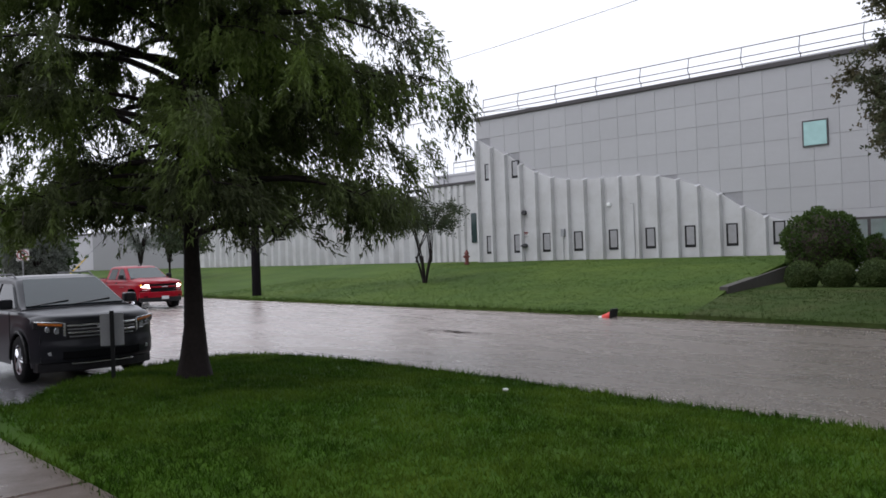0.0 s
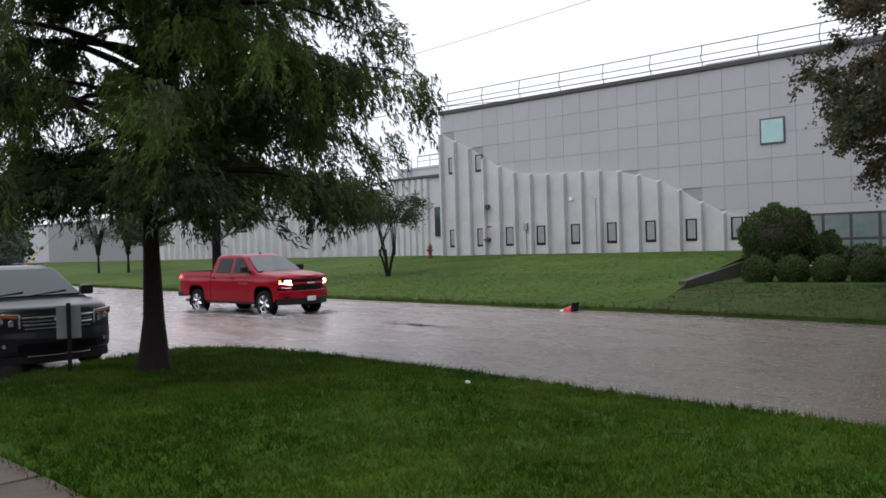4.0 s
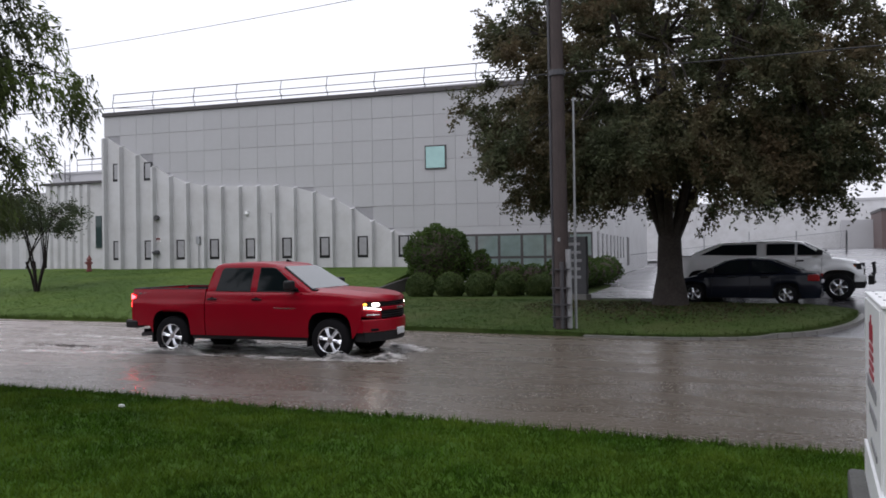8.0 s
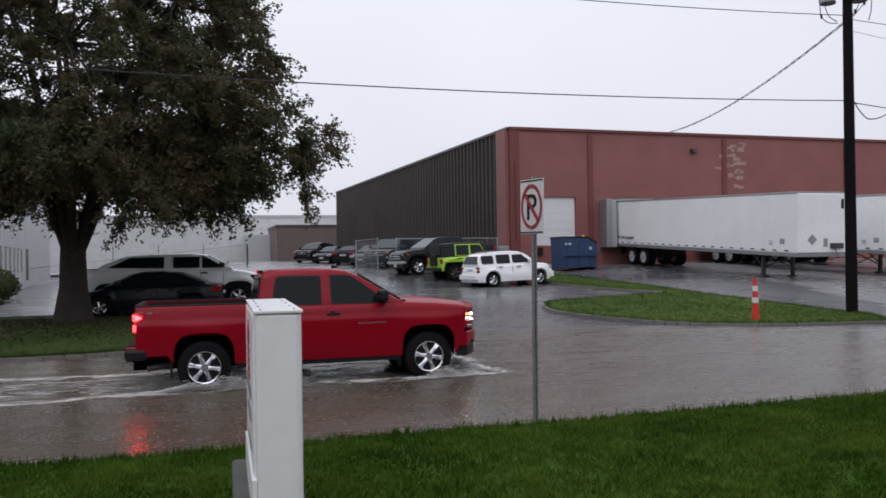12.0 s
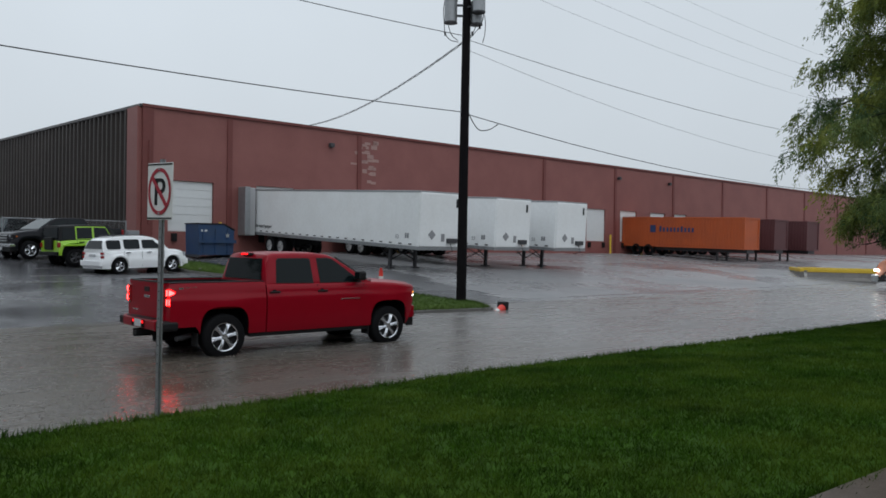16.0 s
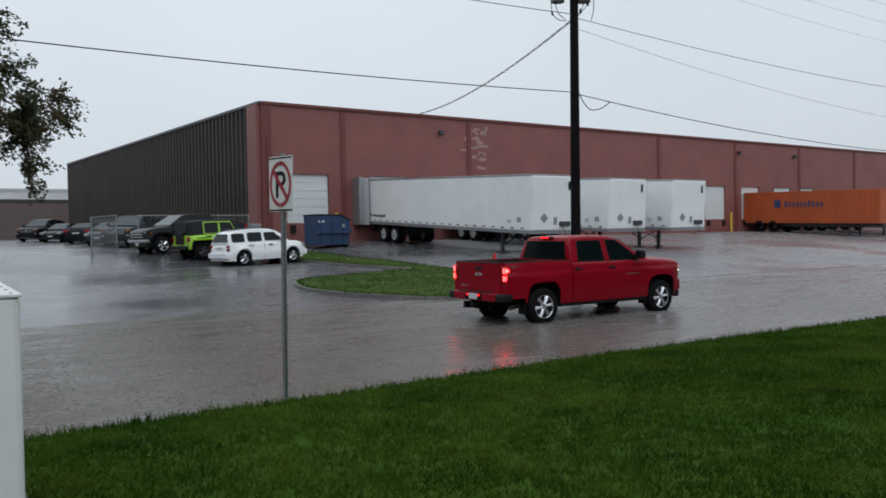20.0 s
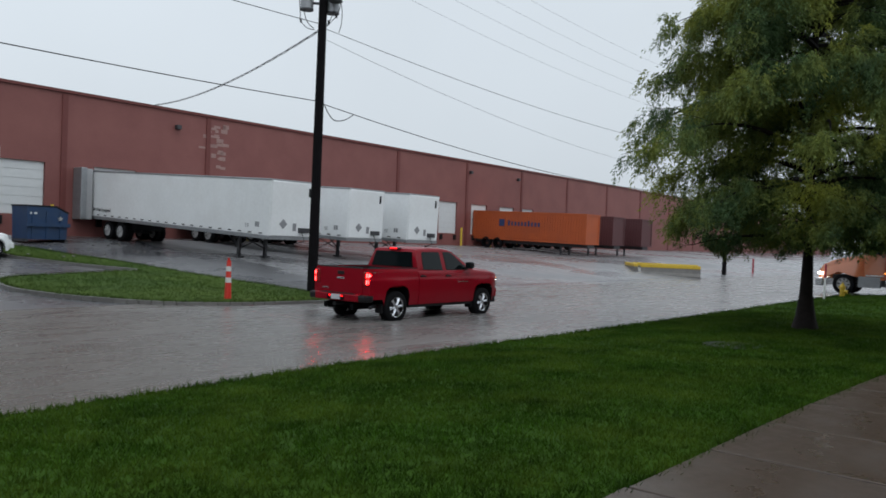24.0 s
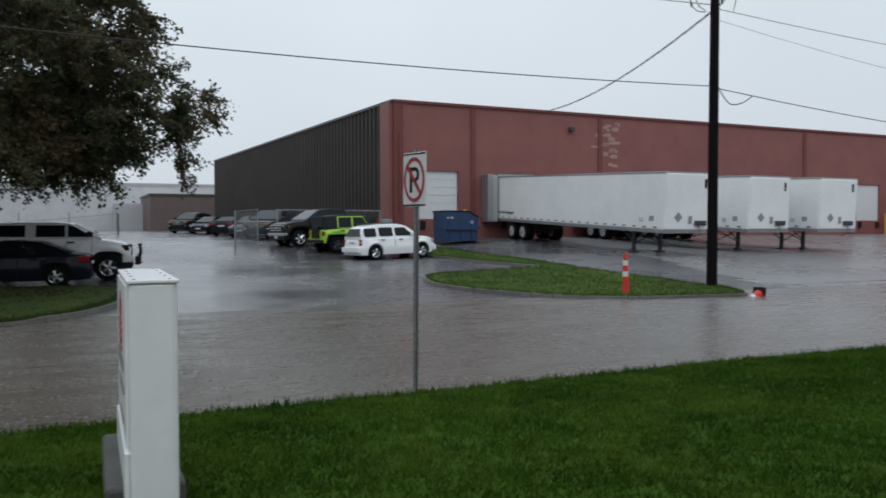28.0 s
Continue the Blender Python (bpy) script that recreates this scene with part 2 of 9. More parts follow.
def water_material(name, color, mud, film, rough, ripple):
    m = mat(name, (1.0, 1.0, 1.0), rough, vary=0.12, scale=0.15, fine=1.2, spec=0.45)
    n, l = m.node_tree.nodes, m.node_tree.links
    b = n["Principled BSDF"]
    b.inputs["IOR"].default_value = 1.33
    co = n.new("ShaderNodeTexCoord")
    rings = n.new("ShaderNodeTexVoronoi")
    rings.inputs["Scale"].default_value = 17.0
    waves = n.new("ShaderNodeTexNoise")
    waves.inputs["Scale"].default_value = 7.0
    waves.inputs["Detail"].default_value = 2
    waves.inputs["Roughness"].default_value = 0.5
    l.new(co.outputs["Object"], rings.inputs["Vector"])
    l.new(co.outputs["Object"], waves.inputs["Vector"])
    # paled west for haze, mud darkened mid-street for reflections, clear film over eastern paving
    sep = n.new("ShaderNodeSeparateXYZ")
    l.new(co.outputs["Object"], sep.inputs[0])
    drift = n.new("ShaderNodeTexNoise")
    drift.inputs["Scale"].default_value = 0.22
    l.new(co.outputs["Object"], drift.inputs["Vector"])
    shift = n.new("ShaderNodeMath")
    shift.operation = "MULTIPLY_ADD"
    shift.inputs[1].default_value = 6.0
    l.new(drift.outputs["Fac"], shift.inputs[0])
    l.new(sep.outputs["X"], shift.inputs[2])
    along = n.new("ShaderNodeMapRange")
    along.inputs["From Min"].default_value = -17.0
    along.inputs["From Max"].default_value = 19.0
    l.new(shift.outputs[0], along.inputs["Value"])
    ramp = n.new("ShaderNodeValToRGB")
    stops = ramp.color_ramp.elements
    stops[0].position, stops[0].color = 0.0, (*color, 1)
    stops[1].position, stops[1].color = 1.0, (*film, 1)
    # the middle stops deepen the mud where dark reflections lie
    for at, k in ((0.4, 1.0), (0.56, 0.75), (0.68, 0.8)):
        stops.new(at).color = (*[c * k for c in mud], 1)
    l.new(along.outputs["Result"], ramp.inputs["Fac"])
    tint = n.new("ShaderNodeMix")
    tint.data_type = "RGBA"
    tint.blend_type = "MULTIPLY"
    tint.inputs["Factor"].default_value = 1.0
    l.new(b.inputs["Base Color"].links[0].from_socket, tint.inputs["A"])
    l.new(ramp.outputs["Color"], tint.inputs["B"])
    l.new(tint.outputs["Result"], b.inputs["Base Color"])
    mx = n.new("ShaderNodeMath")
    mx.operation = "MULTIPLY_ADD"
    mx.inputs[1].default_value = 0.6
    l.new(rings.outputs["Distance"], mx.inputs[0])
    l.new(waves.outputs["Fac"], mx.inputs[2])
    # soft streaks along the street, where wind and rain roughen the surface unevenly
    lie = n.new("ShaderNodeMapping")
    lie.inputs["Scale"].default_value = (0.35, 1.3, 1.0)
    l.new(co.outputs["Object"], lie.inputs["Vector"])
    streak = n.new("ShaderNodeTexNoise")
    streak.inputs["Scale"].default_value = 1.1
    streak.inputs["Detail"].default_value = 4
    streak.inputs["Roughness"].default_value = 0.62
    streak.inputs["Distortion"].default_value = 0.6
    l.new(lie.outputs["Vector"], streak.inputs["Vector"])
    uneven = n.new("ShaderNodeMapRange")
    uneven.inputs["From Min"].default_value = 0.3
    uneven.inputs["From Max"].default_value = 0.7
    uneven.inputs["To Min"].default_value = rough * 0.55
    uneven.inputs["To Max"].default_value = rough * 1.35
    l.new(streak.outputs["Fac"], uneven.inputs["Value"])
    l.new(uneven.outputs["Result"], b.inputs["Roughness"])
    swell = n.new("ShaderNodeMath")
    swell.operation = "MULTIPLY_ADD"
    swell.inputs[1].default_value = 0.35
    l.new(streak.outputs["Fac"], swell.inputs[0])
    l.new(mx.outputs[0], swell.inputs[2])
    bp = n.new("ShaderNodeBump")
    bp.inputs["Strength"].default_value = ripple
    bp.inputs["Distance"].default_value = 0.018
    l.new(swell.outputs[0], bp.inputs["Height"])
    l.new(bp.outputs["Normal"], b.inputs["Normal"])
    return m


WATER = water_material("muddy flood water", (0.285, 0.245, 0.229), (0.105, 0.086, 0.066), (0.18, 0.17, 0.165), 0.28, 0.37)
FOAM = mat("white water foam", (0.82, 0.8, 0.78), 0.6, vary=0.25, scale=3, fine=25, bump=0.6, bump_scale=25)


# ---- mesh helpers ----
def part(name, bm, material, parent=None, label="", smooth=False):
    me = bpy.data.meshes.new(name)
    bm.normal_update()
    bm.to_mesh(me)
    bm.free()
    me.materials.append(material)
    if smooth:
        me.shade_smooth()
    ob = new(name, me)
    if parent:
        ob.parent = parent
    if label:
        ob["label"] = label
    return ob


def pydata(name, verts, faces, material, parent=None, smooth=False):
    me = bpy.data.meshes.new(name)
    me.from_pydata([tuple(v) for v in verts], [], faces)
    me.materials.append(material)
    if smooth:
        me.shade_smooth()
    me.update()
    ob = new(name, me)
    if parent:
        ob.parent = parent
    return ob


def thing(name, m, label, category, group="", kind=""):
    ob = new(name)
    ob.matrix_world = m
    ob.empty_display_size = 0.1
    return tagged(ob, label, category, group, kind)


def box(bm, x0, x1, y0, y1, z0, z1, bevel=0.0, m=None):
    vs = [bm.verts.new(p) for p in ((x0, y0, z0), (x1, y0, z0), (x1, y1, z0), (x0, y1, z0), (x0, y0, z1), (x1, y0, z1), (x1, y1, z1), (x0, y1, z1))]
    fs = [bm.faces.new([vs[i] for i in f]) for f in ((0, 3, 2, 1), (4, 5, 6, 7), (0, 1, 5, 4), (1, 2, 6, 5), (2, 3, 7, 6), (3, 0, 4, 7))]
    if bevel:
        es = list({e for f in fs for e in f.edges})
        r = bmesh.ops.bevel(bm, geom=es, offset=bevel, segments=2, affect="EDGES", profile=0.5)
        vs = list({v for v in vs if v.is_valid} | {v for f in r["faces"] for v in f.verts})
    if m is not None:
        bmesh.ops.transform(bm, matrix=m, verts=[v for v in vs if v.is_valid])
    return bm


def boxed(*a, **k):
    return box(bmesh.new(), *a, **k)


def cyl(bm, p0, p1, r0, r1=None, seg=12, cap=True):
    p0, p1 = Vector(p0), Vector(p1)
    r1 = r0 if r1 is None else r1
    d = (p1 - p0).normalized()
    a = d.orthogonal().normalized()
    b = d.cross(a)
    rings = []
    for p, r in ((p0, r0), (p1, r1)):
        rings.append([bm.verts.new(p + a * (r * math.cos(k * math.tau / seg)) + b * (r * math.sin(k * math.tau / seg))) for k in range(seg)])
    for k in range(seg):
        bm.faces.new((rings[0][k], rings[0][(k + 1) % seg], rings[1][(k + 1) % seg], rings[1][k]))
    if cap:
        bm.faces.new(rings[0][::-1])
        bm.faces.new(rings[1])
    return bm


def cyled(*a, **k):
    return cyl(bmesh.new(), *a, **k)


def tube(bm, pts, r, seg=6, r_end=None):
    pts = [Vector(p) for p in pts]
    prev = None
    n = len(pts)
    for i, p in enumerate(pts):
        d = (pts[min(i + 1, n - 1)] - pts[max(i - 1, 0)]).normalized()
        a = d.cross(Vector((0.31, 0.17, 0.93))).normalized()
        b = d.cross(a)
        rr = r if r_end is None else r + (r_end - r) * i / (n - 1)
        ring = [bm.verts.new(p + a * (rr * math.cos(k * math.tau / seg)) + b * (rr * math.sin(k * math.tau / seg))) for k in range(seg)]
        if prev:
            for k in range(seg):
                bm.faces.new((prev[k], prev[(k + 1) % seg], ring[(k + 1) % seg], ring[k]))
        prev = ring
    return bm


def prism(poly, z0, z1, bm=None):
    """A flat outline in x and y, raised from z0 to z1."""
    bm = bm or bmesh.new()
    lo = [bm.verts.new((x, y, z0)) for x, y in poly]
    hi = [bm.verts.new((x, y, z1)) for x, y in poly]
    n = len(poly)
    bm.faces.new(lo[::-1])
    bm.faces.new(hi)
    for k in range(n):
        bm.faces.new((lo[k], lo[(k + 1) % n], hi[(k + 1) % n], hi[k]))
    return bm


def side_prism(poly, y0, y1, bm=None):
    """A flat outline in x and z, drawn out from y0 to y1."""
    bm = bm or bmesh.new()
    lo = [bm.verts.new((x, y0, z)) for x, z in poly]
    hi = [bm.verts.new((x, y1, z)) for x, z in poly]
    n = len(poly)
    bm.faces.new(lo)
    bm.faces.new(hi[::-1])
    for k in range(n):
        bm.faces.new((lo[(k + 1) % n], lo[k], hi[k], hi[(k + 1) % n]))
    return bm


def lerp_table(v, table):
    if v <= table[0][0]:
        return table[0][1]
    for (a, p), (b, q) in zip(table, table[1:]):
        if v <= b:
            return p + (q - p) * (v - a) / (b - a)
    return table[-1][1]


def smooth01(x):
    x = min(1.0, max(0.0, x))
    return x * x * (3 - 2 * x)


# ---- ground ----
ROAD_N, ROAD_S = 18.55, 9.2


def lot_height(y):
    return lerp_table(y, ((18.5, -0.06), (20, 0.0), (24, 0.12), (28, 0.34), (36, 0.62), (41, 1.15), (45, 1.38), (75, 1.75), (130, 2.0), (400, 2.0)))


def road_dip(x):
    return lerp_table(x, ((-60, -0.05), (-30, -0.14), (-5, -0.13), (4, -0.08), (12, -0.035), (25, -0.015), (60, -0.02)))


def ground_height(x, y):
    """The paved ground, and the soil that the lawns lie on."""
    if y > 18.5:
        rise = smooth01((x - 15) / 7) * lerp_table(y, ((20.5, 0.0), (24, 0.16), (28, 0.38), (31, 0.45), (36, 0.4), (41, 0.22), (45, 0.12), (60, 0.0)))
        return lot_height(y) + rise if x > -6 else lot_height(y) * smooth01((x + 14) / 8) - 0.02 * (1 - smooth01((x + 14) / 8))
    if y > 8.8:
        crown = 0.03 * (1 - abs(y - 13.8) / 5)
        return min(-0.008, road_dip(x) + crown)
    return -0.02


def graded(a, b, n, far):
    inner = [a + (b - a) * k / n for k in range(n + 1)]
    out = [b + 15 * 1.6 ** k for k in range(far)]
    lo = [a - 15 * 1.6 ** k for k in range(far)]
    return lo[::-1] + inner + out


def sheet(name, xs, ys, height, material, keep=None, skirt=0.0, smooth=True):
    vs, idx, fs = [], {}, []
    for j, y in enumerate(ys):
        for i, x in enumerate(xs):
            idx[i, j] = len(vs)
            vs.append((x, y, height(x, y)))
    for j in range(len(ys) - 1):
        for i in range(len(xs) - 1):
            if keep is None or keep((xs[i] + xs[i + 1]) / 2, (ys[j] + ys[j + 1]) / 2):
                fs.append((idx[i, j], idx[i + 1, j], idx[i + 1, j + 1], idx[i, j + 1]))
    return pydata(name, vs, fs, material, smooth=smooth)


ground = sheet("ground", graded(-80, 110, 190, 11), graded(-20, 110, 130, 11), ground_height, ASPHALT)
tagged(ground, "rain-wet dark asphalt ground sloping to the flooded street", "ground", kind="structure")

# pale paving of the truck yard, a skin over the ground
yard = sheet("yard_paving", [17.5 + 0.5 * k for k in range(200)], [18.7 + 0.5 * k for k in range(55)], lambda x, y: ground_height(x, y) + 0.006, YARD,
             keep=lambda x, y: x > 21.5 + 0.12 * (y - 20) and y < 45.5)
tagged(yard, "pale wet concrete paving of a truck yard", "paving", kind="structure")

# flood water over the street and the drive
water_bm = bmesh.new()
water_edge = [(-140, 4.0), (-17.5, 4.0), (-13.5, 5.0), (-12, 7.4), (-3, 7.8), (60, 7.6), (140, 7.6), (140, 19.5), (40, 20.4), (30, 20.2), (21.5, 20.6), (-3, 20.9), (-30, 18.8), (-140, 18.8)]
water_bm.faces.new([water_bm.verts.new((x, y, 0.0)) for x, y in water_edge])
bmesh.ops.triangulate(water_bm, faces=water_bm.faces[:])
tagged(part("flood_water", water_bm, WATER), "shallow muddy flood water pocked by rain", "water", kind="structure")


# ---- lawns: each an outline filled by a grid, with a lip at its edge ----
def inside(x, y, poly):
    hit = False
    n = len(poly)
    for k in range(n):
        (x0, y0), (x1, y1) = poly[k], poly[(k + 1) % n]
        if (y0 > y) != (y1 > y) and x < (x1 - x0) * (y - y0) / (y1 - y0) + x0:
            hit = not hit
    return hit


def round_path(points, n=6):
    """Rounds the corners of an outline given as (x, y, radius)."""
    out = []
    m = len(points)
    for k in range(m):
        x, y, r = points[k]
        p, a, b = Vector((x, y)), Vector(points[k - 1][:2]), Vector(points[(k + 1) % m][:2])
        if r <= 0:
            out.append((x, y))
            continue
        u, v = (a - p).normalized() * r, (b - p).normalized() * r
        for i in range(n + 1):
            t = i / n
            q = (p + u) * (1 - t) ** 2 + p * 2 * t * (1 - t) + (p + v) * t ** 2
            out.append((q.x, q.y))
    return out


def lawn(name, outline, height, material, step, label, bottom=-0.15):
    bm = bmesh.new()
    n = len(outline)
    dense = []
    for k in range(n):
        (x0, y0), (x1, y1) = outline[k], outline[(k + 1) % n]
        cuts = max(1, int(math.hypot(x1 - x0, y1 - y0) / step))
        dense += [(x0 + (x1 - x0) * i / cuts, y0 + (y1 - y0) * i / cuts) for i in range(cuts)]
    loop = [bm.verts.new((x, y, 0)) for x, y in dense]
    face = bm.faces.new(loop)
    xs, ys = [p[0] for p in dense], [p[1] for p in dense]
    geom = [face, *face.edges, *face.verts]
    x = min(xs) + step
    bmesh.ops.triangulate(bm, faces=bm.faces[:])
    while x < max(xs):
        bmesh.ops.bisect_plane(bm, geom=bm.verts[:] + bm.edges[:] + bm.faces[:], plane_co=(x, 0, 0), plane_no=(1, 0, 0))
        x += step
    y = min(ys) + step
    while y < max(ys):
        bmesh.ops.bisect_plane(bm, geom=bm.verts[:] + bm.edges[:] + bm.faces[:], plane_co=(0, y, 0), plane_no=(0, 1, 0))
        y += step
    edge = [e for e in bm.edges if e.is_boundary]
    ext = bmesh.ops.extrude_edge_only(bm, edges=edge)
    low = {v for v in ext["geom"] if isinstance(v, bmesh.types.BMVert)}
    for v in bm.verts:
        v.co.z = bottom if v in low else height(v.co.x, v.co.y)
    bmesh.ops.recalc_face_normals(bm, faces=bm.faces[:])
    ob = tagged(part(name, bm, material, smooth=True), label, "lawn", kind="structure")
    ob.data.set_sharp_from_angle(angle=radians(40))
    return ob


def near_height(x, y):
    return lerp_table(y, ((0, 0.32), (2.1, 0.3), (4.5, 0.28), (7.0, 0.2), (8.3, 0.1), (8.9, 0.06))) + 0.02 * noise.noise((x * 0.4, y * 0.4, 0)) - 0.1 * smooth01((-11.5 - x) / 4)


def path_mid(x):
    return lerp_table(x, ((-14, 0.72), (-8.5, 0.95), (-6, 1.15), (0, 1.42), (5, 1.55), (10, 1.4), (14, 1.15), (19.4, 0.92), (27, 0.8), (46, 0.75)))


near_outline = [(x, path_mid(x) + 0.8) for x in (-11.4, -8.5, -6, 0, 5, 10, 14, 19.4, 27, 44)]
near_outline += round_path([(44, 8.5, 3.0), (32, 8.5, 2), (24, 8.5, 2), (16, 8.6, 2), (10, 8.8, 2), (5, 8.62, 2), (0, 8.35, 2), (-8, 8.15, 2), (-12, 7.95, 1.5), (-15.6, 7.45, 1.2), (-14.6, 5.3, 0.9), (-12.9, 3.4, 0.5), (-11.6, 2.6, 0.4)])
lawn("lawn_near", near_outline, near_height, GRASS, 0.9, "mown green lawn wet with rain")
back_outline = [(-13.0, -14.0), (60, -14.0)] + [(x, path_mid(x) - 0.8) for x in (46, 27, 19.4, 14, 10, 5, 0, -6, -8.5, -13)]
lawn("lawn_back", back_outline, lambda x, y: 0.31, GRASS, 3.0, "mown green lawn behind the pavement")


def bank_height(x, y):
    return 0.1 + 1.2 * smooth01((y - 17.6) / 17.5) + 0.03 * noise.noise((x * 0.2, y * 0.2, 3))


def low_height(x, y):
    return min(bank_height(x, y), 0.33 + 0.012 * (y - 24))


bank_outline = [(-120, 17.4), (-60, 17.3), (-37, 17.5), (-16.4, 18.3), (-12.6, 18.55), (-14.6, 24.0), (-17.6, 37.6), (-39, 34.9), (-39.6, 36.4), (-120, 34.0)]
lawn("lawn_bank", bank_outline, bank_height, BANKGRASS, 1.0, "grass bank rising to a grey building")
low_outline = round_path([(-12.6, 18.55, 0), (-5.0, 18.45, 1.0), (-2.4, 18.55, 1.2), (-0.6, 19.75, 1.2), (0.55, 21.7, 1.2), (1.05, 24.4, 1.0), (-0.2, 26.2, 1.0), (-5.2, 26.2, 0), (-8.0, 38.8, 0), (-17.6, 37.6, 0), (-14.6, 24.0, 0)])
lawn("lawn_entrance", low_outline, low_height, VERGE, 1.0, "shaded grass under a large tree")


def island_height(x, y):
    return max(0.1, ground_height(x, y) + 0.12 - 0.085 * smooth01((x - 15.8) / 1.6)) + 0.015 * noise.noise((x * 0.5, y * 0.5, 9))


island_outline = round_path([(17.7, 17.8, 0.5), (19.3, 20.6, 1.2), (18.7, 23.8, 1.0), (17.9, 27.5, 1.0), (17.9, 31.0, 1.2), (17.8, 36.5, 1.0), (17.2, 39.0, 0.6), (15.1, 38.0, 0.8), (15.5, 35.0, 0.5), (16.1, 31.0, 0.8), (16.9, 28.0, 0.4),
                             (14.0, 27.3, 1.0), (11.2, 26.6, 0.9), (10.4, 24.6, 1.2), (10.95, 21.9, 0.9), (12.3, 19.75, 1.0), (14.3, 18.4, 1.0)])
lawn("lawn_island", island_outline, island_height, BANKGRASS, 0.7, "ragged grass traffic island with a concrete kerb")

# ---- kerbs and the pavement in pieces ----
def kerb_run(name, points, height, label, width=0.15, piece=1.5, closed=False):
    base = thing(name, Matrix(), label, "kerb", kind="structure")
    pts = [Vector((x, y)) for x, y in points]
    if closed:
        pts.append(pts[0])
    dense = []
    for a, b in zip(pts, pts[1:]):
        n = max(1, round((b - a).length / piece))
        dense += [a.lerp(b, k / n) for k in range(n)]
    dense.append(pts[-1])
    for a, b in zip(dense, dense[1:]):
        d = b - a
        if d.length < 0.05:
            continue
        z = max(height(*a), 0.02)
        z2 = max(height(*b), 0.02)
        nrm = Vector((-d.y, d.x)).normalized() * width
        u = d.normalized() * 0.004
        q = [a + u, b - u, b - u + nrm, a + u + nrm]
        bm = bmesh.new()
        tops = (z, z2, z2, z)
        lo = [bm.verts.new((p.x, p.y, min(z, z2) - 0.35)) for p in q]
        hi = [bm.verts.new((p.x, p.y, t)) for p, t in zip(q, tops)]
        bm.faces.new(hi)
        for k in range(4):
            bm.faces.new((lo[k], lo[(k + 1) % 4], hi[(k + 1) % 4], hi[k]))
        bmesh.ops.recalc_face_normals(bm, faces=bm.faces[:])
        part("kerbstone", bm, KERB, base)
    return base


top_end = max(range(len(island_outline)), key=lambda k: island_outline[k][1])
kerb_run("kerb_island", island_outline[top_end:] + island_outline[:6], lambda x, y: max(0.085, ground_height(x, y) + 0.11), "pale concrete kerb round a traffic island", width=-0.16)
kerb_run("kerb_entrance", [p for p in low_outline if 18.4 < p[1] < 26.3 and p[0] > -5.1], lambda x, y: max(0.05, low_height(x, y) - 0.07) if y < 19.5 else max(0.1, ground_height(x, y) + 0.09), "pale concrete kerb beside the entrance drive", width=-0.16)
pavement = thing("pavement", Matrix(), "rain-wet brown concrete footpath of jointed slabs", "footpath", kind="structure")
slab_mesh = None
for k in range(40):
    x = -13.5 + 1.52 * k
    if slab_mesh is None:
        slab_mesh = part("slab", boxed(-0.752, 0.752, -0.79, 0.79, 0.0, 0.12, bevel=0.012), CONCRETE, pavement)
        o, slab_mesh = slab_mesh, slab_mesh.data
    else:
        o = new("slab", slab_mesh)
        o.parent = pavement
    turn = math.degrees(math.atan2(path_mid(x + 0.7) - path_mid(x - 0.7), 1.4))
    o.matrix_local = pose(x, path_mid(x), 0.225 + 0.003 * math.sin(k * 2.3), 0, 0, turn)
bed = part("bed", boxed(-11.3, 47, -0.05, 2.1, -0.1, 0.24), EARTH, pavement)

path_bm = bmesh.new()
path_top = [path_bm.verts.new(p) for p in ((-7.55, 26.9, 0.4), (-5.0, 27.2, 0.4), (-5.4, 34.0, 0.49), (-6.6, 42.0, 0.58), (-8.7, 42.0, 0.58), (-7.95, 34.0, 0.49))]
path_low = [path_bm.verts.new((v.co.x, v.co.y, -0.05)) for v in path_top]
path_bm.faces.new(path_top)
for k in range(6):
    path_bm.faces.new((path_low[k], path_low[(k + 1) % 6], path_top[(k + 1) % 6], path_top[k]))
bmesh.ops.recalc_face_normals(path_bm, faces=path_bm.faces[:])
tagged(part("entrance_path", path_bm, YARD), "pale wet concrete path to a building entrance", "footpath", kind="structure")

# ---- grey office building ----
GA = 7.5
GREY = pose(-38.9, 34.96, 0, 0, 0, GA)
GLEN = 29.1


def rib_top(s):
    return lerp_table(s, ((0, 9.35), (1.4, 8.64), (2.6, 8.06), (3.65, 7.36), (4.8, 6.76), (5.9, 6.33), (7, 6.14), (8.2, 6.02), (9.4, 5.99), (11.6, 5.97), (12.9, 5.78), (13.9, 5.54), (15.1, 5.12), (16.3, 4.56), (17.4, 3.87), (18.6, 3.29), (19.9, 2.9)))


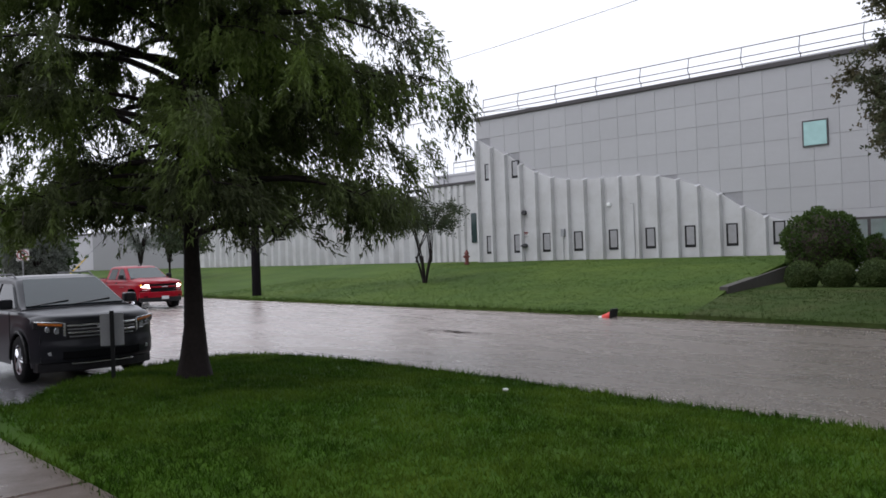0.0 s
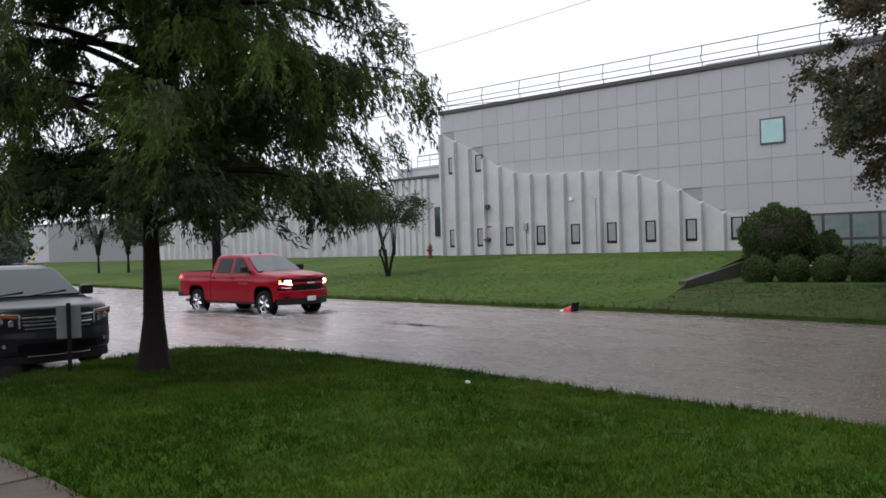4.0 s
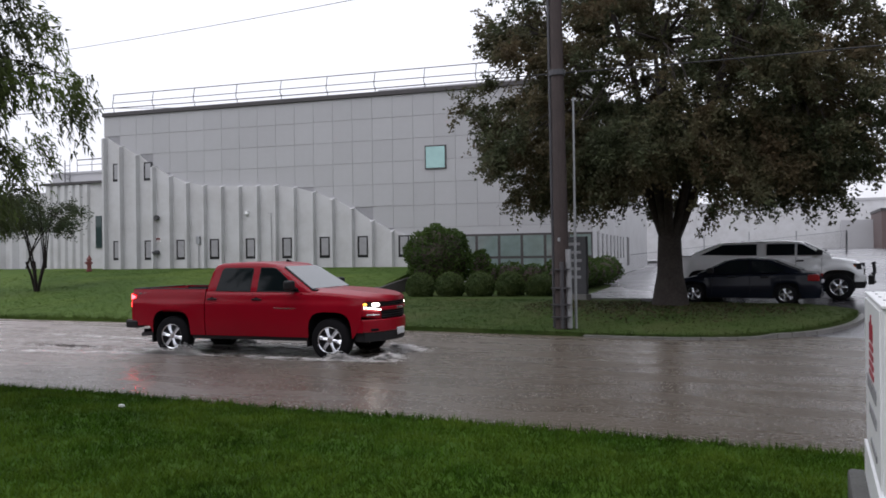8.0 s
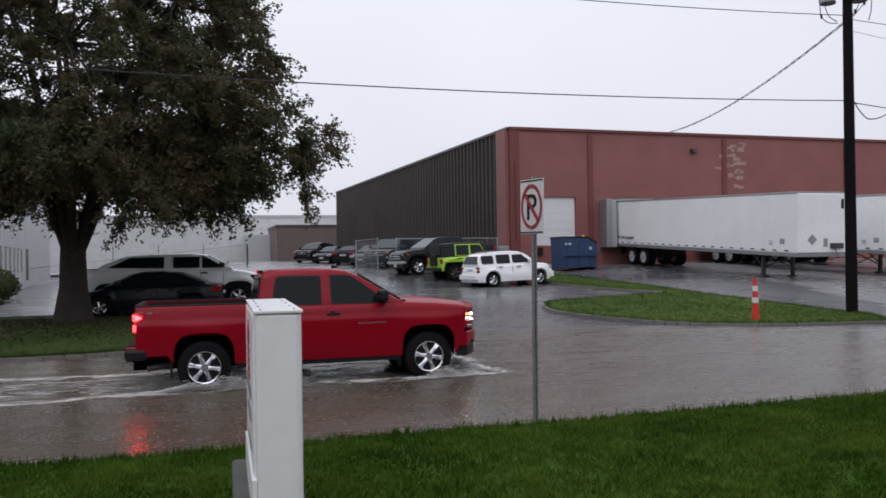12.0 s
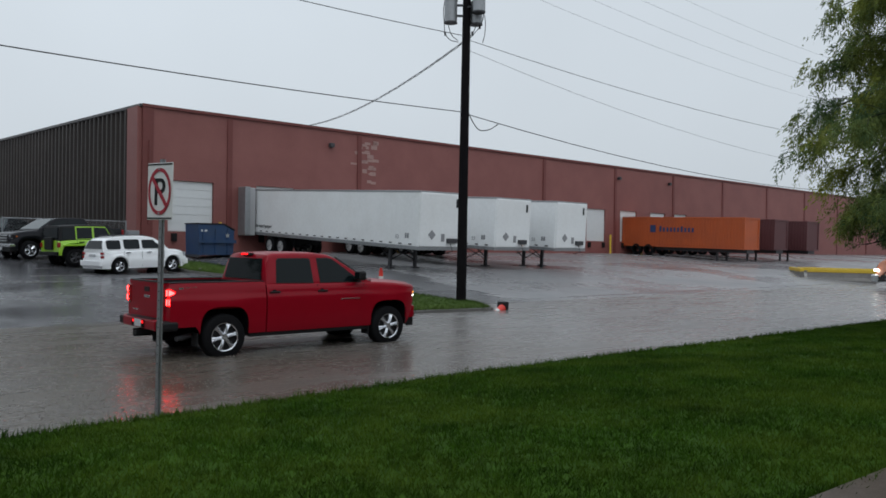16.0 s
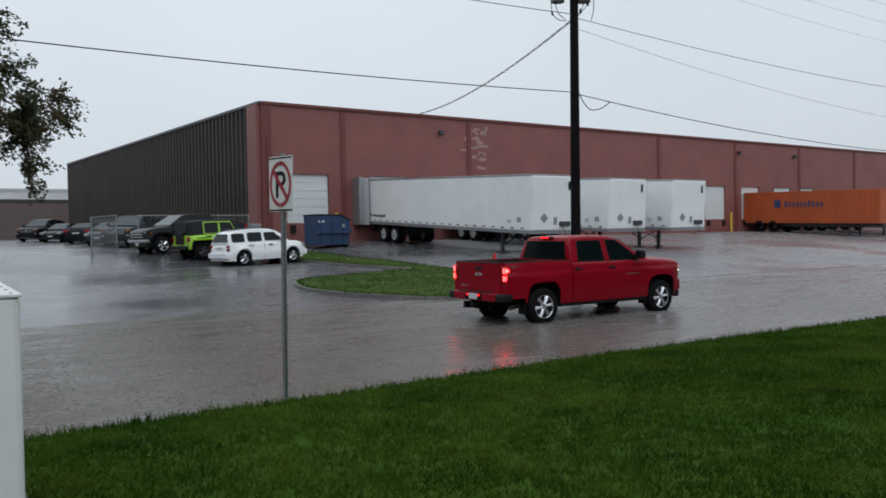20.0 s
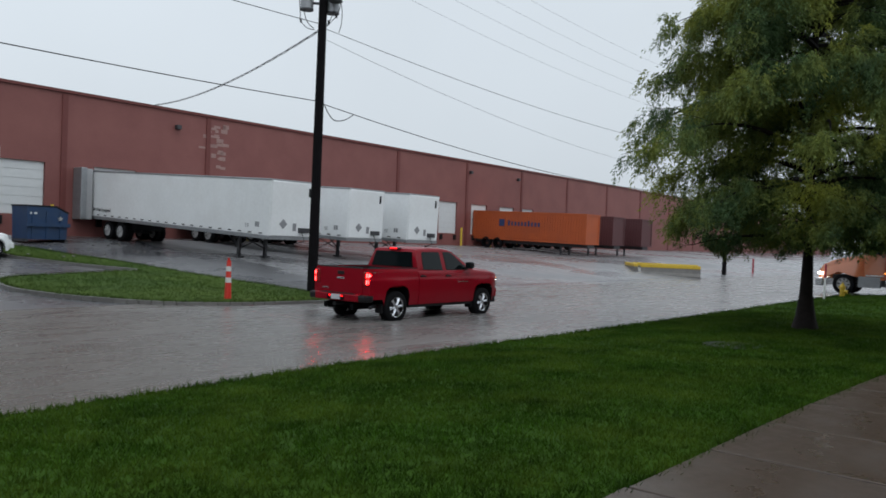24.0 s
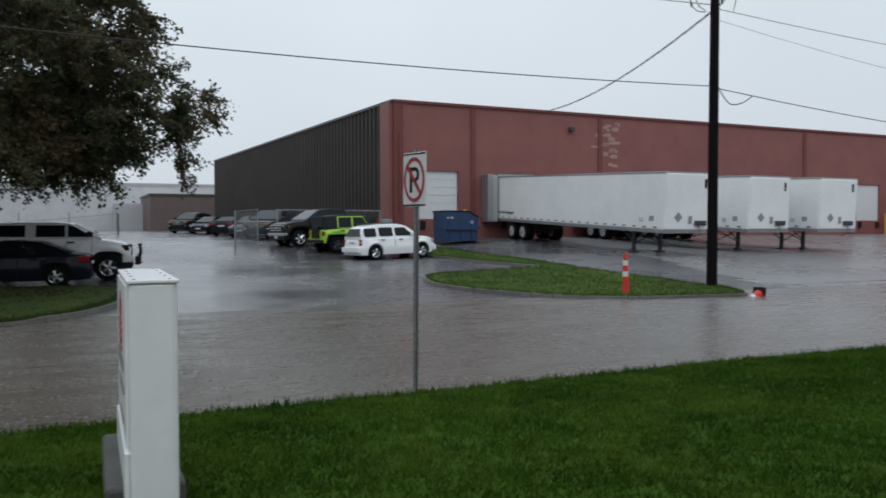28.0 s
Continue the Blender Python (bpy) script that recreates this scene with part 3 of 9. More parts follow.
def grey_building():
    g = thing("grey_building", GREY, "large pale grey panelled office block with white vertical fins", "building")
    top = 10.45
    shell = part("wall", boxed(0.02, GLEN - 0.02, 0.12, 46, 0.4, top), JOINT, g)
    # square cladding panels, with open joints
    cols, rows = 25, 8
    w, h = GLEN / cols, (top - 1.0) / rows
    pm = None
    for c in range(cols):
        for r in range(rows):
            s0, z0 = c * w, 1.0 + r * h
            if z0 + h < rib_top(s0) and s0 < 19.5:
                continue
            if s0 > 22.0 and r < 2:
                continue
            if pm is None:
                pm = part("panel", boxed(0.007, w - 0.007, 0.085, 0.125, 0.009, h - 0.009), PANEL, g)
                pm.location = (s0, 0, z0)
                continue
            o = new("panel", pm.data)
            o.parent = g
            o.location = (s0, 0, z0)
    part("panel", boxed(22.0, GLEN - 0.02, 0.07, 0.125, 2.95, 1.0 + 2 * h - 0.012), PANEL, g)
    part("panel", boxed(19.6, GLEN - 0.02, 0.06, 0.125, 0.3, 1.02), RIBPAINT, g)
    # flat white infill behind the fins, in bays, and the fins
    n = 17
    pitch = 1.15
    for k in range(n):
        s = 0.22 + k * pitch
        z1, z2 = rib_top(s), rib_top(s + pitch)
        bm = bmesh.new()
        q = [(s + 0.07, 1.05), (s + pitch - 0.07, 1.05), (s + pitch - 0.07, z2 - 0.06), (s + 0.07, z1 - 0.06)]
        side_prism(q, -0.05, 0.1, bm)
        part("bay", bm, RIBPAINT, g)
        bm = bmesh.new()
        f = [(s - 0.1, 0.08), (s - 0.06, -0.34), (s + 0.07, -0.34), (s + 0.12, 0.08)]
        prism(f, 1.0, z1, bm)
        for v in bm.verts:
            if v.co.z > 2 and v.co.y < -0.1:
                v.co.z -= 0.14
        part("fin", bm, RIBPAINT, g)
        part("fin_foot", boxed(s - 0.05, s + 0.06, -0.36, -0.3, 1.0, 1.12), STEEL, g)
    part("plinth", boxed(-0.1, 19.9, -0.4, 0.05, 0.3, 1.03), KERB, g)
    # slit windows
    def slit(s, z, w, h, pane=BLIND):
        win = part("window", boxed(s, s + w, -0.075, 0.0, z, z + h), BLACK, g)
        part("pane", boxed(s + 0.11, s + w - 0.07, -0.085, -0.07, z + 0.14, z + h - 0.07), pane, win)
    for s in (0.72, 2.95, 5.15, 7.4, 9.75, 12.05, 14.35, 16.6, 18.95):
        slit(s, 1.82, 0.6, 1.15)
    slit(0.75, 6.52, 0.55, 1.08)
    slit(2.95, 6.5, 0.55, 1.08)
    # square mirrored windows high up
    for s in (20.45, 23.95):
        win = part("window", boxed(s, s + 1.17, 0.03, 0.1, 6.4, 7.65), DARKTRIM, g)
        part("pane", boxed(s + 0.07, s + 1.1, 0.015, 0.04, 6.47, 7.58), TEAL, win)
    # ribbon window
    rib = part("ribbon_window", boxed(22.0, GLEN + 0.02, -0.02, 0.1, 1.02, 2.95), DARKTRIM, g)
    for k in range(6):
        s = 22.05 + k * 1.18
        part("pane", boxed(s + 0.07, s + 1.11, -0.03, -0.01, 1.8, 2.84), RIBBON, rib)
        part("pane", boxed(s + 0.07, s + 1.11, -0.03, -0.01, 1.08, 1.68), RIBBON, rib)
    # roof edge and the guard rail
    part("roof_trim", boxed(-0.06, GLEN + 0.06, -0.02, 46.1, top, top + 0.24, bevel=0.02), DARKTRIM, g)
    rail = part("guard_rail", tube(tube(tube(bmesh.new(), [(0.35, 0.5, 11.85), (GLEN, 0.5, 11.85)], 0.025), [(0.35, 0.5, 11.35), (GLEN, 0.5, 11.35)], 0.022), [(0.35, 0.5, 11.05), (6, 2.5, 11.05)], 0.02), STEEL, g)
    for k in range(11):
        s = 0.4 + 2.85 * k
        part("post", tube(bmesh.new(), [(s, 0.5, top + 0.2), (s, 0.5, 11.0), (s - 0.05, 0.42, 11.15), (s, 0.5, 11.85)], 0.024), STEEL, rail)
    part("rooftop_unit", boxed(15.4, 27, 6, 14, top + 0.1, 12.1, bevel=0.05), PANEL, g)
    # small fittings on the fins
    bm = cyled((3.9, -0.1, 4.28), (3.9, -0.28, 4.28), 0.14)
    part("alarm_bell", bm, STEEL, g)
    bm = cyled((3.9, -0.1, 2.25), (3.9, -0.32, 2.25), 0.13)
    cyl(bm, (3.9, -0.3, 2.25), (3.72, -0.42, 2.25), 0.06)
    part("hydrant_inlet", bm, STEEL, g)
    sg = part("wall_sign", boxed(3.7, 4.1, -0.09, -0.06, 2.86, 3.12), WHITE, g)
    part("sign_bar", boxed(3.73, 4.07, -0.1, -0.085, 2.98, 3.1), RED_TRIM, sg)
    part("sign_bar", boxed(3.76, 4.04, -0.1, -0.085, 2.9, 2.94), RED_TRIM, sg)
    part("meter_box", boxed(6.55, 6.8, -0.2, -0.05, 2.7, 3.15, bevel=0.02), GALV, g)
    part("conduit", tube(bmesh.new(), [(6.67, -0.1, 2.7), (6.67, -0.1, 1.05)], 0.02), GALV, g)
    part("lamp", boxed(9.75, 9.95, -0.2, -0.05, 4.3, 4.5, bevel=0.03), WHITE, g)
    part("pipe", tube(bmesh.new(), [(11.25, -0.2, 4.35), (11.45, -0.2, 4.35), (11.48, -0.2, 1.05)], 0.025), GALV, g)
    # side wall windows, towards the car park
    for k in range(8):
        y = 2.2 + k * 2.15
        win = part("window", boxed(GLEN - 0.05, GLEN + 0.02, y, y + 0.85, 1.5, 2.95), DARKTRIM, g)
        part("pane", boxed(GLEN + 0.015, GLEN + 0.03, y + 0.06, y + 0.79, 1.56, 2.89), GLASS, win)
    part("side_door", boxed(GLEN - 0.05, GLEN + 0.03, 20.6, 22.4, 0.9, 3.0), DARKTRIM, g)
    part("side_cladding", boxed(GLEN - 0.02, GLEN, 0.13, 46, 0.4, top), RIBPAINT, g)
    return g


grey_building()


def low_wing():
    g = thing("low_wing", pose(-39.5, 37.2, 0, 0, 0, 4.0), "long low pale grey wing with a fluted wall", "building")
    part("wall", boxed(-44, -5.7, 0.3, 30, 0.0, 6.2), RIBPAINT, g)
    # far end left unfluted and greyed to stand for rain haze
    part("plain_wall", boxed(-75, -44, 0.25, 30, 0.0, 6.2), mat("far wall greyed for haze", (0.23, 0.23, 0.24), 0.7, vary=0.08, scale=0.3, fine=8, dirt=(0.2, 0.2, 0.205), dirt_amount=0.5, dirt_scale=0.15), g)
    s = -6.1
    while s > -43.6:
        bm = prism([(s - 0.42, 0.32), (s - 0.12, -0.02), (s + 0.12, -0.02), (s + 0.42, 0.32)], 0.8, 6.1)
        part("flute", bm, RIBPAINT, g)
        s -= 1.25
    part("end_block", boxed(-5.7, 0.6, -0.9, 8, 0.4, 6.65), RIBPAINT, g)
    for k in range(6):
        part("flute", prism([(-5.6 + k * 0.62, -0.9), (-5.5 + k * 0.62, -1.05), (-5.2 + k * 0.62, -1.05), (-5.1 + k * 0.62, -0.9)], 0.9, 6.6), RIBPAINT, g)
    part("roof_trim", boxed(-5.9, 0.6, -1.1, 8.1, 6.65, 6.8), DARKTRIM, g)
    part("dark_window", boxed(-1.5, -1.0, -0.98, -0.88, 2.6, 4.6), GLASS, g)
    part("roof_trim", boxed(-75.1, -5.8, 0.2, 30, 6.2, 6.35), PANEL, g)
    up = part("upper_storey", boxed(-25.5, -1, 18, 44, 4, 9.9), PANEL, g)
    part("upper_trim", boxed(-25.6, -0.9, 17.9, 44.1, 9.9, 10.1), PANEL, up)
    lad = part("ladder", tube(tube(bmesh.new(), [(-23.6, 17.7, 6.2), (-23.6, 17.7, 11.2)], 0.05), [(-23.0, 17.7, 6.2), (-23.0, 17.7, 11.2)], 0.03), STEEL, g)
    for k in range(11):
        part("rung", tube(bmesh.new(), [(-23.6, 17.7, 6.5 + k * 0.42), (-23.0, 17.7, 6.5 + k * 0.42)], 0.02), STEEL, lad)
    rl = part("guard_rail", tube(tube(bmesh.new(), [(-22.4, 18, 11.2), (-15, 18, 11.2)], 0.05), [(-22.4, 18, 10.7), (-15, 18, 10.7)], 0.03), STEEL, g)
    for s in (-22.4, -20.6, -18.8, -17, -15):
        part("post", tube(bmesh.new(), [(s, 18, 10.0), (s, 18, 11.2)], 0.03), STEEL, rl)
    return g


low_wing()

# retaining wall at the bed
rw = [(-14.75, 23.75), (-14.45, 23.75), (-17.4, 37.5), (-17.7, 37.5)]
bm = prism(rw, -0.1, 1.0)
for v in bm.verts:
    if v.co.z > 0.5:
        v.co.z = bank_height(v.co.x, v.co.y) + 0.12
tagged(part("retaining_wall", bm, mat("dark stained concrete", (0.05, 0.044, 0.04), 0.7, vary=0.25, bump=0.2)), "low dark concrete retaining wall beside a grass bank", "wall", kind="structure")

# ---- red warehouse ----
RA = 1.7
RED = pose(16.37, 43.98, 0, 0, 0, RA)


def red_warehouse():
    g = thing("red_warehouse", RED, "long red painted brick warehouse with loading docks", "building")
    top = 9.45
    doors = [(1.45, 4.2, 2.68, 5.5), (7.0, 9.7, 2.6, 5.5), (11.2, 13.9, 2.6, 5.5), (15.0, 17.7, 2.6, 5.5), (39.9, 42.7, 2.6, 5.5), (45.0, 47.7, 2.6, 5.5), (50.0, 52.7, 2.6, 5.5), (54.0, 56.7, 2.6, 5.5)]
    # the wall in bands, with the door openings left through it
    part("wall", boxed(0, 210, 0, 0.35, 5.5, top), RED_WALL, g)
    part("wall", boxed(0, 210, 0, 0.35, 0.3, 2.6), RED_WALL, g)
    edges = [0.0]
    for a, b, z0, z1 in doors:
        edges += [a, b]
    edges.append(210)
    for a, b in zip(edges[::2], edges[1::2]):
        part("wall", boxed(a, b, 0.0, 0.35, 2.6, 5.5), RED_WALL, g)
    for a, b, z0, z1 in doors:
        d = part("dock_door", boxed(a, b, 0.16, 0.24, 2.6, 5.5), DOORWHITE, g)
        for k in range(6):
            part("door_panel", boxed(a + 0.03, b - 0.03, 0.13, 0.17, 2.63 + k * 0.48, 2.63 + k * 0.48 + 0.45), DOORWHITE, d)
        part("dock_bumper", boxed(a + 0.2, a + 0.5, -0.15, 0.0, 2.05, 2.5), BLACK, g)
        part("dock_bumper", boxed(b - 0.5, b - 0.2, -0.15, 0.0, 2.05, 2.5), BLACK, g)
        part("bollard", cyled((b + 0.25, -0.4, 1.2), (b + 0.25, -0.4, 3.2), 0.09), YELLOW, g)
    for s in (5.2, 14.75, 24.4, 34.0, 44.15, 54.1, 64.1, 74.6, 85, 95.5, 106, 116.5, 127, 140, 155, 170):
        part("pilaster", boxed(s - 0.16, s + 0.16, -0.07, 0.02, 0.3, top - 0.1), RED_TRIM, g)
    part("corner_pilaster", boxed(-0.05, 0.55, -0.08, 0.4, 0.3, top), RED_TRIM, g)
    part("roof_trim", boxed(-0.08, 210, -0.12, 0.45, top, top + 0.16), RED_TRIM, g)
    part("roof", boxed(0.1, 209, 0.4, 45, top - 0.35, top - 0.2), DARKTRIM, g)
    part("side_return", boxed(-0.3, 0.0, 0.1, 1.55, 0.3, top + 0.02), RED_WALL, g)
    # the patch of peeled paint
    for k in range(26):
        x, z = 14.95 + random.random() * 1.05 - (0.9 if k % 5 == 0 else 0), 5.9 + 3.0 * random.random()
        w, h = 0.2 + 0.35 * random.random(), 0.08 + 0.2 * random.random()
        part("peeled_patch", boxed(x, x + w, -0.008, 0.01, z, z + h), BARE_BRICK, g)
    for s in (12.4, 44.6, 53.2):
        bm = boxed(s - 0.16, s + 0.16, -0.3, 0.0, 8.35, 8.62, bevel=0.03)
        part("wall_lamp", bm, STEEL, g)
    part("conduit", tube(bmesh.new(), [(0.3, -0.12, 3.0), (0.3, -0.12, 7.6)], 0.05), RED_TRIM, g)
    part("meter_box", boxed(-0.9, -0.3, -0.4, -0.1, 1.6, 2.6, bevel=0.03), GALV, g)
    return g


red_warehouse()

shelter = thing("dock_shelter", pose(22.15, 43.2, 0, 0, 0, 0), "grey padded dock shelter beside a trailer", "dock shelter")
part("side_pad", boxed(0.0, 0.35, 0.0, 0.95, 2.45, 5.35, bevel=0.04), GALV, shelter)
part("inner_pad", boxed(0.36, 0.72, 0.1, 0.95, 2.45, 5.3, bevel=0.04), PANEL, shelter)

# dark ribbed side of the warehouse
DA = 94.7
dark = thing("dark_metal_wall", pose(16.37, 43.98, 0, 0, 0, DA), "tall dark brown ribbed metal side wall", "wall")
bm = bmesh.new()
prof = []
x = 0.25
while x < 46.0:
    prof += [(x, 0.0), (x + 0.34, 0.0), (x + 0.40, 0.16), (x + 0.56, 0.16), (x + 0.62, 0.0)]
    x += 0.62
lo = [bm.verts.new((a, b, 0.6)) for a, b in prof]
hi = [bm.verts.new((a, b, 9.45)) for a, b in prof]
for k in range(len(prof) - 1):
    bm.faces.new((lo[k], lo[k + 1], hi[k + 1], hi[k]))
part("cladding", bm, DARK_WALL, dark)
part("core", boxed(0.3, 46, -0.5, -0.02, 0.4, 9.3), DARK_WALL, dark)
part("roof_trim", boxed(0.0, 46.1, -0.5, 0.2, 9.45, 9.6), DARKTRIM, dark)

# far buildings behind the car park
far = thing("white_warehouse", pose(-45, 128, 0, 0, 0, -1), "long pale flat-roofed warehouse in the distance", "building")
part("wall", boxed(0, 90, 0, 30, 0.5, 8.6), RIBPAINT, far)
part("roof_trim", boxed(-0.1, 90.1, -0.1, 30, 8.6, 9.0), PANEL, far)
part("annex", boxed(48, 80, -14, 0, 0.5, 5.5), PANEL, far)
brn = thing("brown_shed", pose(6.7, 104, 0, 0, 0, 2), "low brown brick shed behind the car park", "building")
# distance haze is put into the shed's brick as a lighter colour
part("wall", boxed(0, 9, 0, 12, 1.0, 6.2), mat("brown brick paled for haze", (0.12, 0.085, 0.08), 0.7, vary=0.15, scale=1, fine=8), brn)
part("roof_trim", boxed(-0.1, 9.1, -0.1, 12.1, 6.2, 6.5), DARKTRIM, brn)
lft = thing("grey_warehouse", pose(-150, 33, 0, 0, 0, 4), "long grey warehouse in the haze", "building")
part("wall", boxed(0, 38, 0, 30, 0.0, 6.4), PANEL, lft)
part("roof_trim", boxed(-0.1, 38.1, -0.1, 30.1, 6.4, 6.7), DARKTRIM, lft)
# buildings across the yard, beyond the road's far end
yrd = thing("brick_warehouse", pose(165, 5, 0, 0, 0, 0), "distant dull brick warehouse beyond the yard", "building")
part("wall", boxed(30, 60, -60, 32, 0.0, 5.0), RED_WALL, yrd)
part("roof_trim", boxed(29.9, 60.1, -60.1, 32.1, 5.0, 5.2), RED_TRIM, yrd)

# an unseen building added behind the viewer, darkening the near lawn and reflections
beh = thing("unseen_office", pose(-14, -16, 0), "unseen dark brick office added behind the footpath lawn", "building")
part("wall", boxed(-70, 80, 0, 8.5, 0.0, 5.6), RED_TRIM, beh)
part("roof_trim", boxed(-70.2, 80.2, -0.2, 8.7, 5.6, 5.9), DARKTRIM, beh)
for k in range(14):
    win = part("window", boxed(2 + k * 5.6, 5.2 + k * 5.6, 8.44, 8.54, 1.2, 3.2), DARKTRIM, beh)
    part("pane", boxed(2.1 + k * 5.6, 5.1 + k * 5.6, 8.53, 8.56, 1.3, 3.1), GLASS, win)

# ---- vehicles ----
HEAD = mat("lit headlamp", (0.8, 0.8, 0.8), 0.1, emit=(1.0, 0.93, 0.8), strength=8.0)
HEAD_OFF = mat("clear headlamp", (0.35, 0.36, 0.38), 0.08, vary=0.3, fine=25, spec=0.8)
AMBER = mat("lit amber lamp", (0.6, 0.2, 0.02), 0.2, emit=(1.0, 0.35, 0.05), strength=2.5)
AMBER_OFF = mat("amber lamp", (0.5, 0.14, 0.02), 0.2)
TAIL = mat("lit red tail lamp", (0.5, 0.01, 0.01), 0.2, emit=(1.0, 0.006, 0.008), strength=3.0, spec=0.1)
TAIL_CORE = mat("glowing lamp core", (0.6, 0.1, 0.1), 0.3, emit=(1.0, 0.007, 0.0065), strength=55.0)
DULLRIM = mat("dull pale wheel rim", (0.36, 0.36, 0.36), 0.5, vary=0.25, fine=12)
TAIL_OFF = mat("red tail lamp", (0.25, 0.01, 0.012), 0.2)
PLATE = mat("pale plate", (0.55, 0.56, 0.58), 0.4)
GREYBAR = mat("grey marking", (0.25, 0.25, 0.26), 0.5)
SILVER = mat("silver trim", (0.55, 0.56, 0.57), 0.25, metal=0.85, vary=0.05)


def loft(stations, bm=None):
    """stations: lists of (x, y, z) rings of equal count, open at the bottom; the ends are closed."""
    bm = bm or bmesh.new()
    rings = [[bm.verts.new(p) for p in s] for s in stations]
    for a, b in zip(rings, rings[1:]):
        for k in range(len(a) - 1):
            bm.faces.new((a[k], a[k + 1], b[k + 1], b[k]))
    bm.faces.new(rings[0][::-1])
    bm.faces.new(rings[-1])
    bmesh.ops.recalc_face_normals(bm, faces=bm.faces[:])
    return bm


def section(x, zb, zt, hb, ht, r=0.08, belly=0.02, rows=6):
    """Half outline from the sill up over the top, then mirrored."""
    r = min(r, (zt - zb) * 0.45, ht * 0.45)
    pts = []
    for k in range(rows + 1):
        t = k / rows
        z = zb + (zt - r - zb) * t
        y = hb + (ht - hb) * t + belly * math.sin(math.pi * min(1, t * 1.15))
        pts.append((y, z))
    y0, z0 = pts[-1]
    for k in range(1, 5):
        a = k / 4 * math.pi / 2
        pts.append((y0 - r * (1 - math.cos(a)), z0 + r * math.sin(a)))
    y1 = pts[-1][0]
    pts.append((y1 * 0.5, zt + 0.012))
    half = [(x, y, z) for y, z in pts]
    return half + [(x, -y, z) for x, y, z in reversed(half)]


def arch(x, wheels, r, low):
    z = low
    for w in wheels:
        d = abs(x - w)
        if d < r:
            z = max(z, r * 0.84 + (max(0, r ** 3 - d ** 3)) ** (1 / 3) - 0.02)
    return z


WHEELS = {}


def wheel_meshes(radius, width, rim_mat, spokes=5):
    key = (round(radius, 3), round(width, 3), rim_mat.name, spokes)
    if key in WHEELS:
        return WHEELS[key]
    prof = [(radius * 0.62, -width / 2), (radius * 0.9, -width / 2), (radius * 0.97, -width * 0.42), (radius, -width * 0.3), (radius, width * 0.3), (radius * 0.97, width * 0.42), (radius * 0.9, width / 2), (radius * 0.62, width / 2)]
    seg = 32
    bm = bmesh.new()
    rings = [[bm.verts.new((r * math.cos(k * math.tau / seg), y, r * math.sin(k * math.tau / seg))) for r, y in prof] for k in range(seg)]
    for k in range(seg):
        a, b = rings[k], rings[(k + 1) % seg]
        for i in range(len(prof) - 1):
            bm.faces.new((a[i], a[i + 1], b[i + 1], b[i]))
    bmesh.ops.recalc_face_normals(bm, faces=bm.faces[:])
    tyre = bpy.data.meshes.new("wheel")
    bm.to_mesh(tyre)
    bm.free()
    tyre.materials.append(RUBBER)
    tyre.shade_smooth()
    bm = bmesh.new()
    r1 = radius * 0.64
    for s in (1, -1):
        ring_in = [bm.verts.new((r1 * 0.9 * math.cos(k * math.tau / seg), s * width * 0.44, r1 * 0.9 * math.sin(k * math.tau / seg))) for k in range(seg)]
        ring_out = [bm.verts.new((r1 * 1.02 * math.cos(k * math.tau / seg), s * width * 0.5, r1 * 1.02 * math.sin(k * math.tau / seg))) for k in range(seg)]
        for k in range(seg):
            bm.faces.new((ring_in[k], ring_in[(k + 1) % seg], ring_out[(k + 1) % seg], ring_out[k]))
        bmesh.ops.recalc_face_normals(bm, faces=bm.faces[:])
        for q in range(spokes * 2):
            a = (q // 2) * math.tau / spokes + (0.13 if spokes == 6 else 0.2) * (-1 if q % 2 else 1)
            c, n = math.cos(a), math.sin(a)
            rows = []
            for rr, h, d in ((r1 * 0.14, r1 * 0.12, 0.5), (r1 * 0.6, r1 * 0.085, 0.52), (r1 * 0.97, r1 * 0.125, 0.46)):
                bend = 0.4 * h * (1 if q % 2 else -1) * (rr > r1 * 0.5)
                row = []
                for z, dd in ((-h + bend, 0.3), (-h + bend, d - 0.09), (bend, d), (h + bend, d - 0.09), (h + bend, 0.3)):
                    row.append(bm.verts.new((rr * c - z * n, s * width * dd, rr * n + z * c)))
                rows.append(row)
            for ra, rb in zip(rows, rows[1:]):
                for i in range(4):
                    bm.faces.new((ra[i], ra[i + 1], rb[i + 1], rb[i]))
        hub = [bm.verts.new((r1 * 0.22 * math.cos(k * math.tau / 12), s * width * 0.5, r1 * 0.22 * math.sin(k * math.tau / 12))) for k in range(12)]
        bm.faces.new(hub)
    rim = bpy.data.meshes.new("rim")
    bm.to_mesh(rim)
    bm.free()
    rim.materials.append(rim_mat)
    bm = cyled((0, -width * 0.3, 0), (0, width * 0.3, 0), r1 * 0.98, seg=24)
    disc = bpy.data.meshes.new("brake_disc")
    bm.to_mesh(disc)
    bm.free()
    disc.materials.append(BLACK)
    WHEELS[key] = (tyre, rim, disc)
    return WHEELS[key]


def add_wheels(g, spec, rim_mat):
    tyre, rim, disc = wheel_meshes(spec["R"], spec.get("tw", 0.25), rim_mat, spec.get("spokes", 5))
    out = []
    for x in spec["axles"]:
        for s in (1, -1):
            w = new("wheel", tyre)
            w.parent = g
            w.location = (x, s * (spec["W"] - spec.get("tw", 0.25) / 2 - 0.015), spec["R"])
            for nm, me in (("rim", rim), ("brake_disc", disc)):
                o = new(nm, me)
                o.parent = w
            out.append(w)
    return out


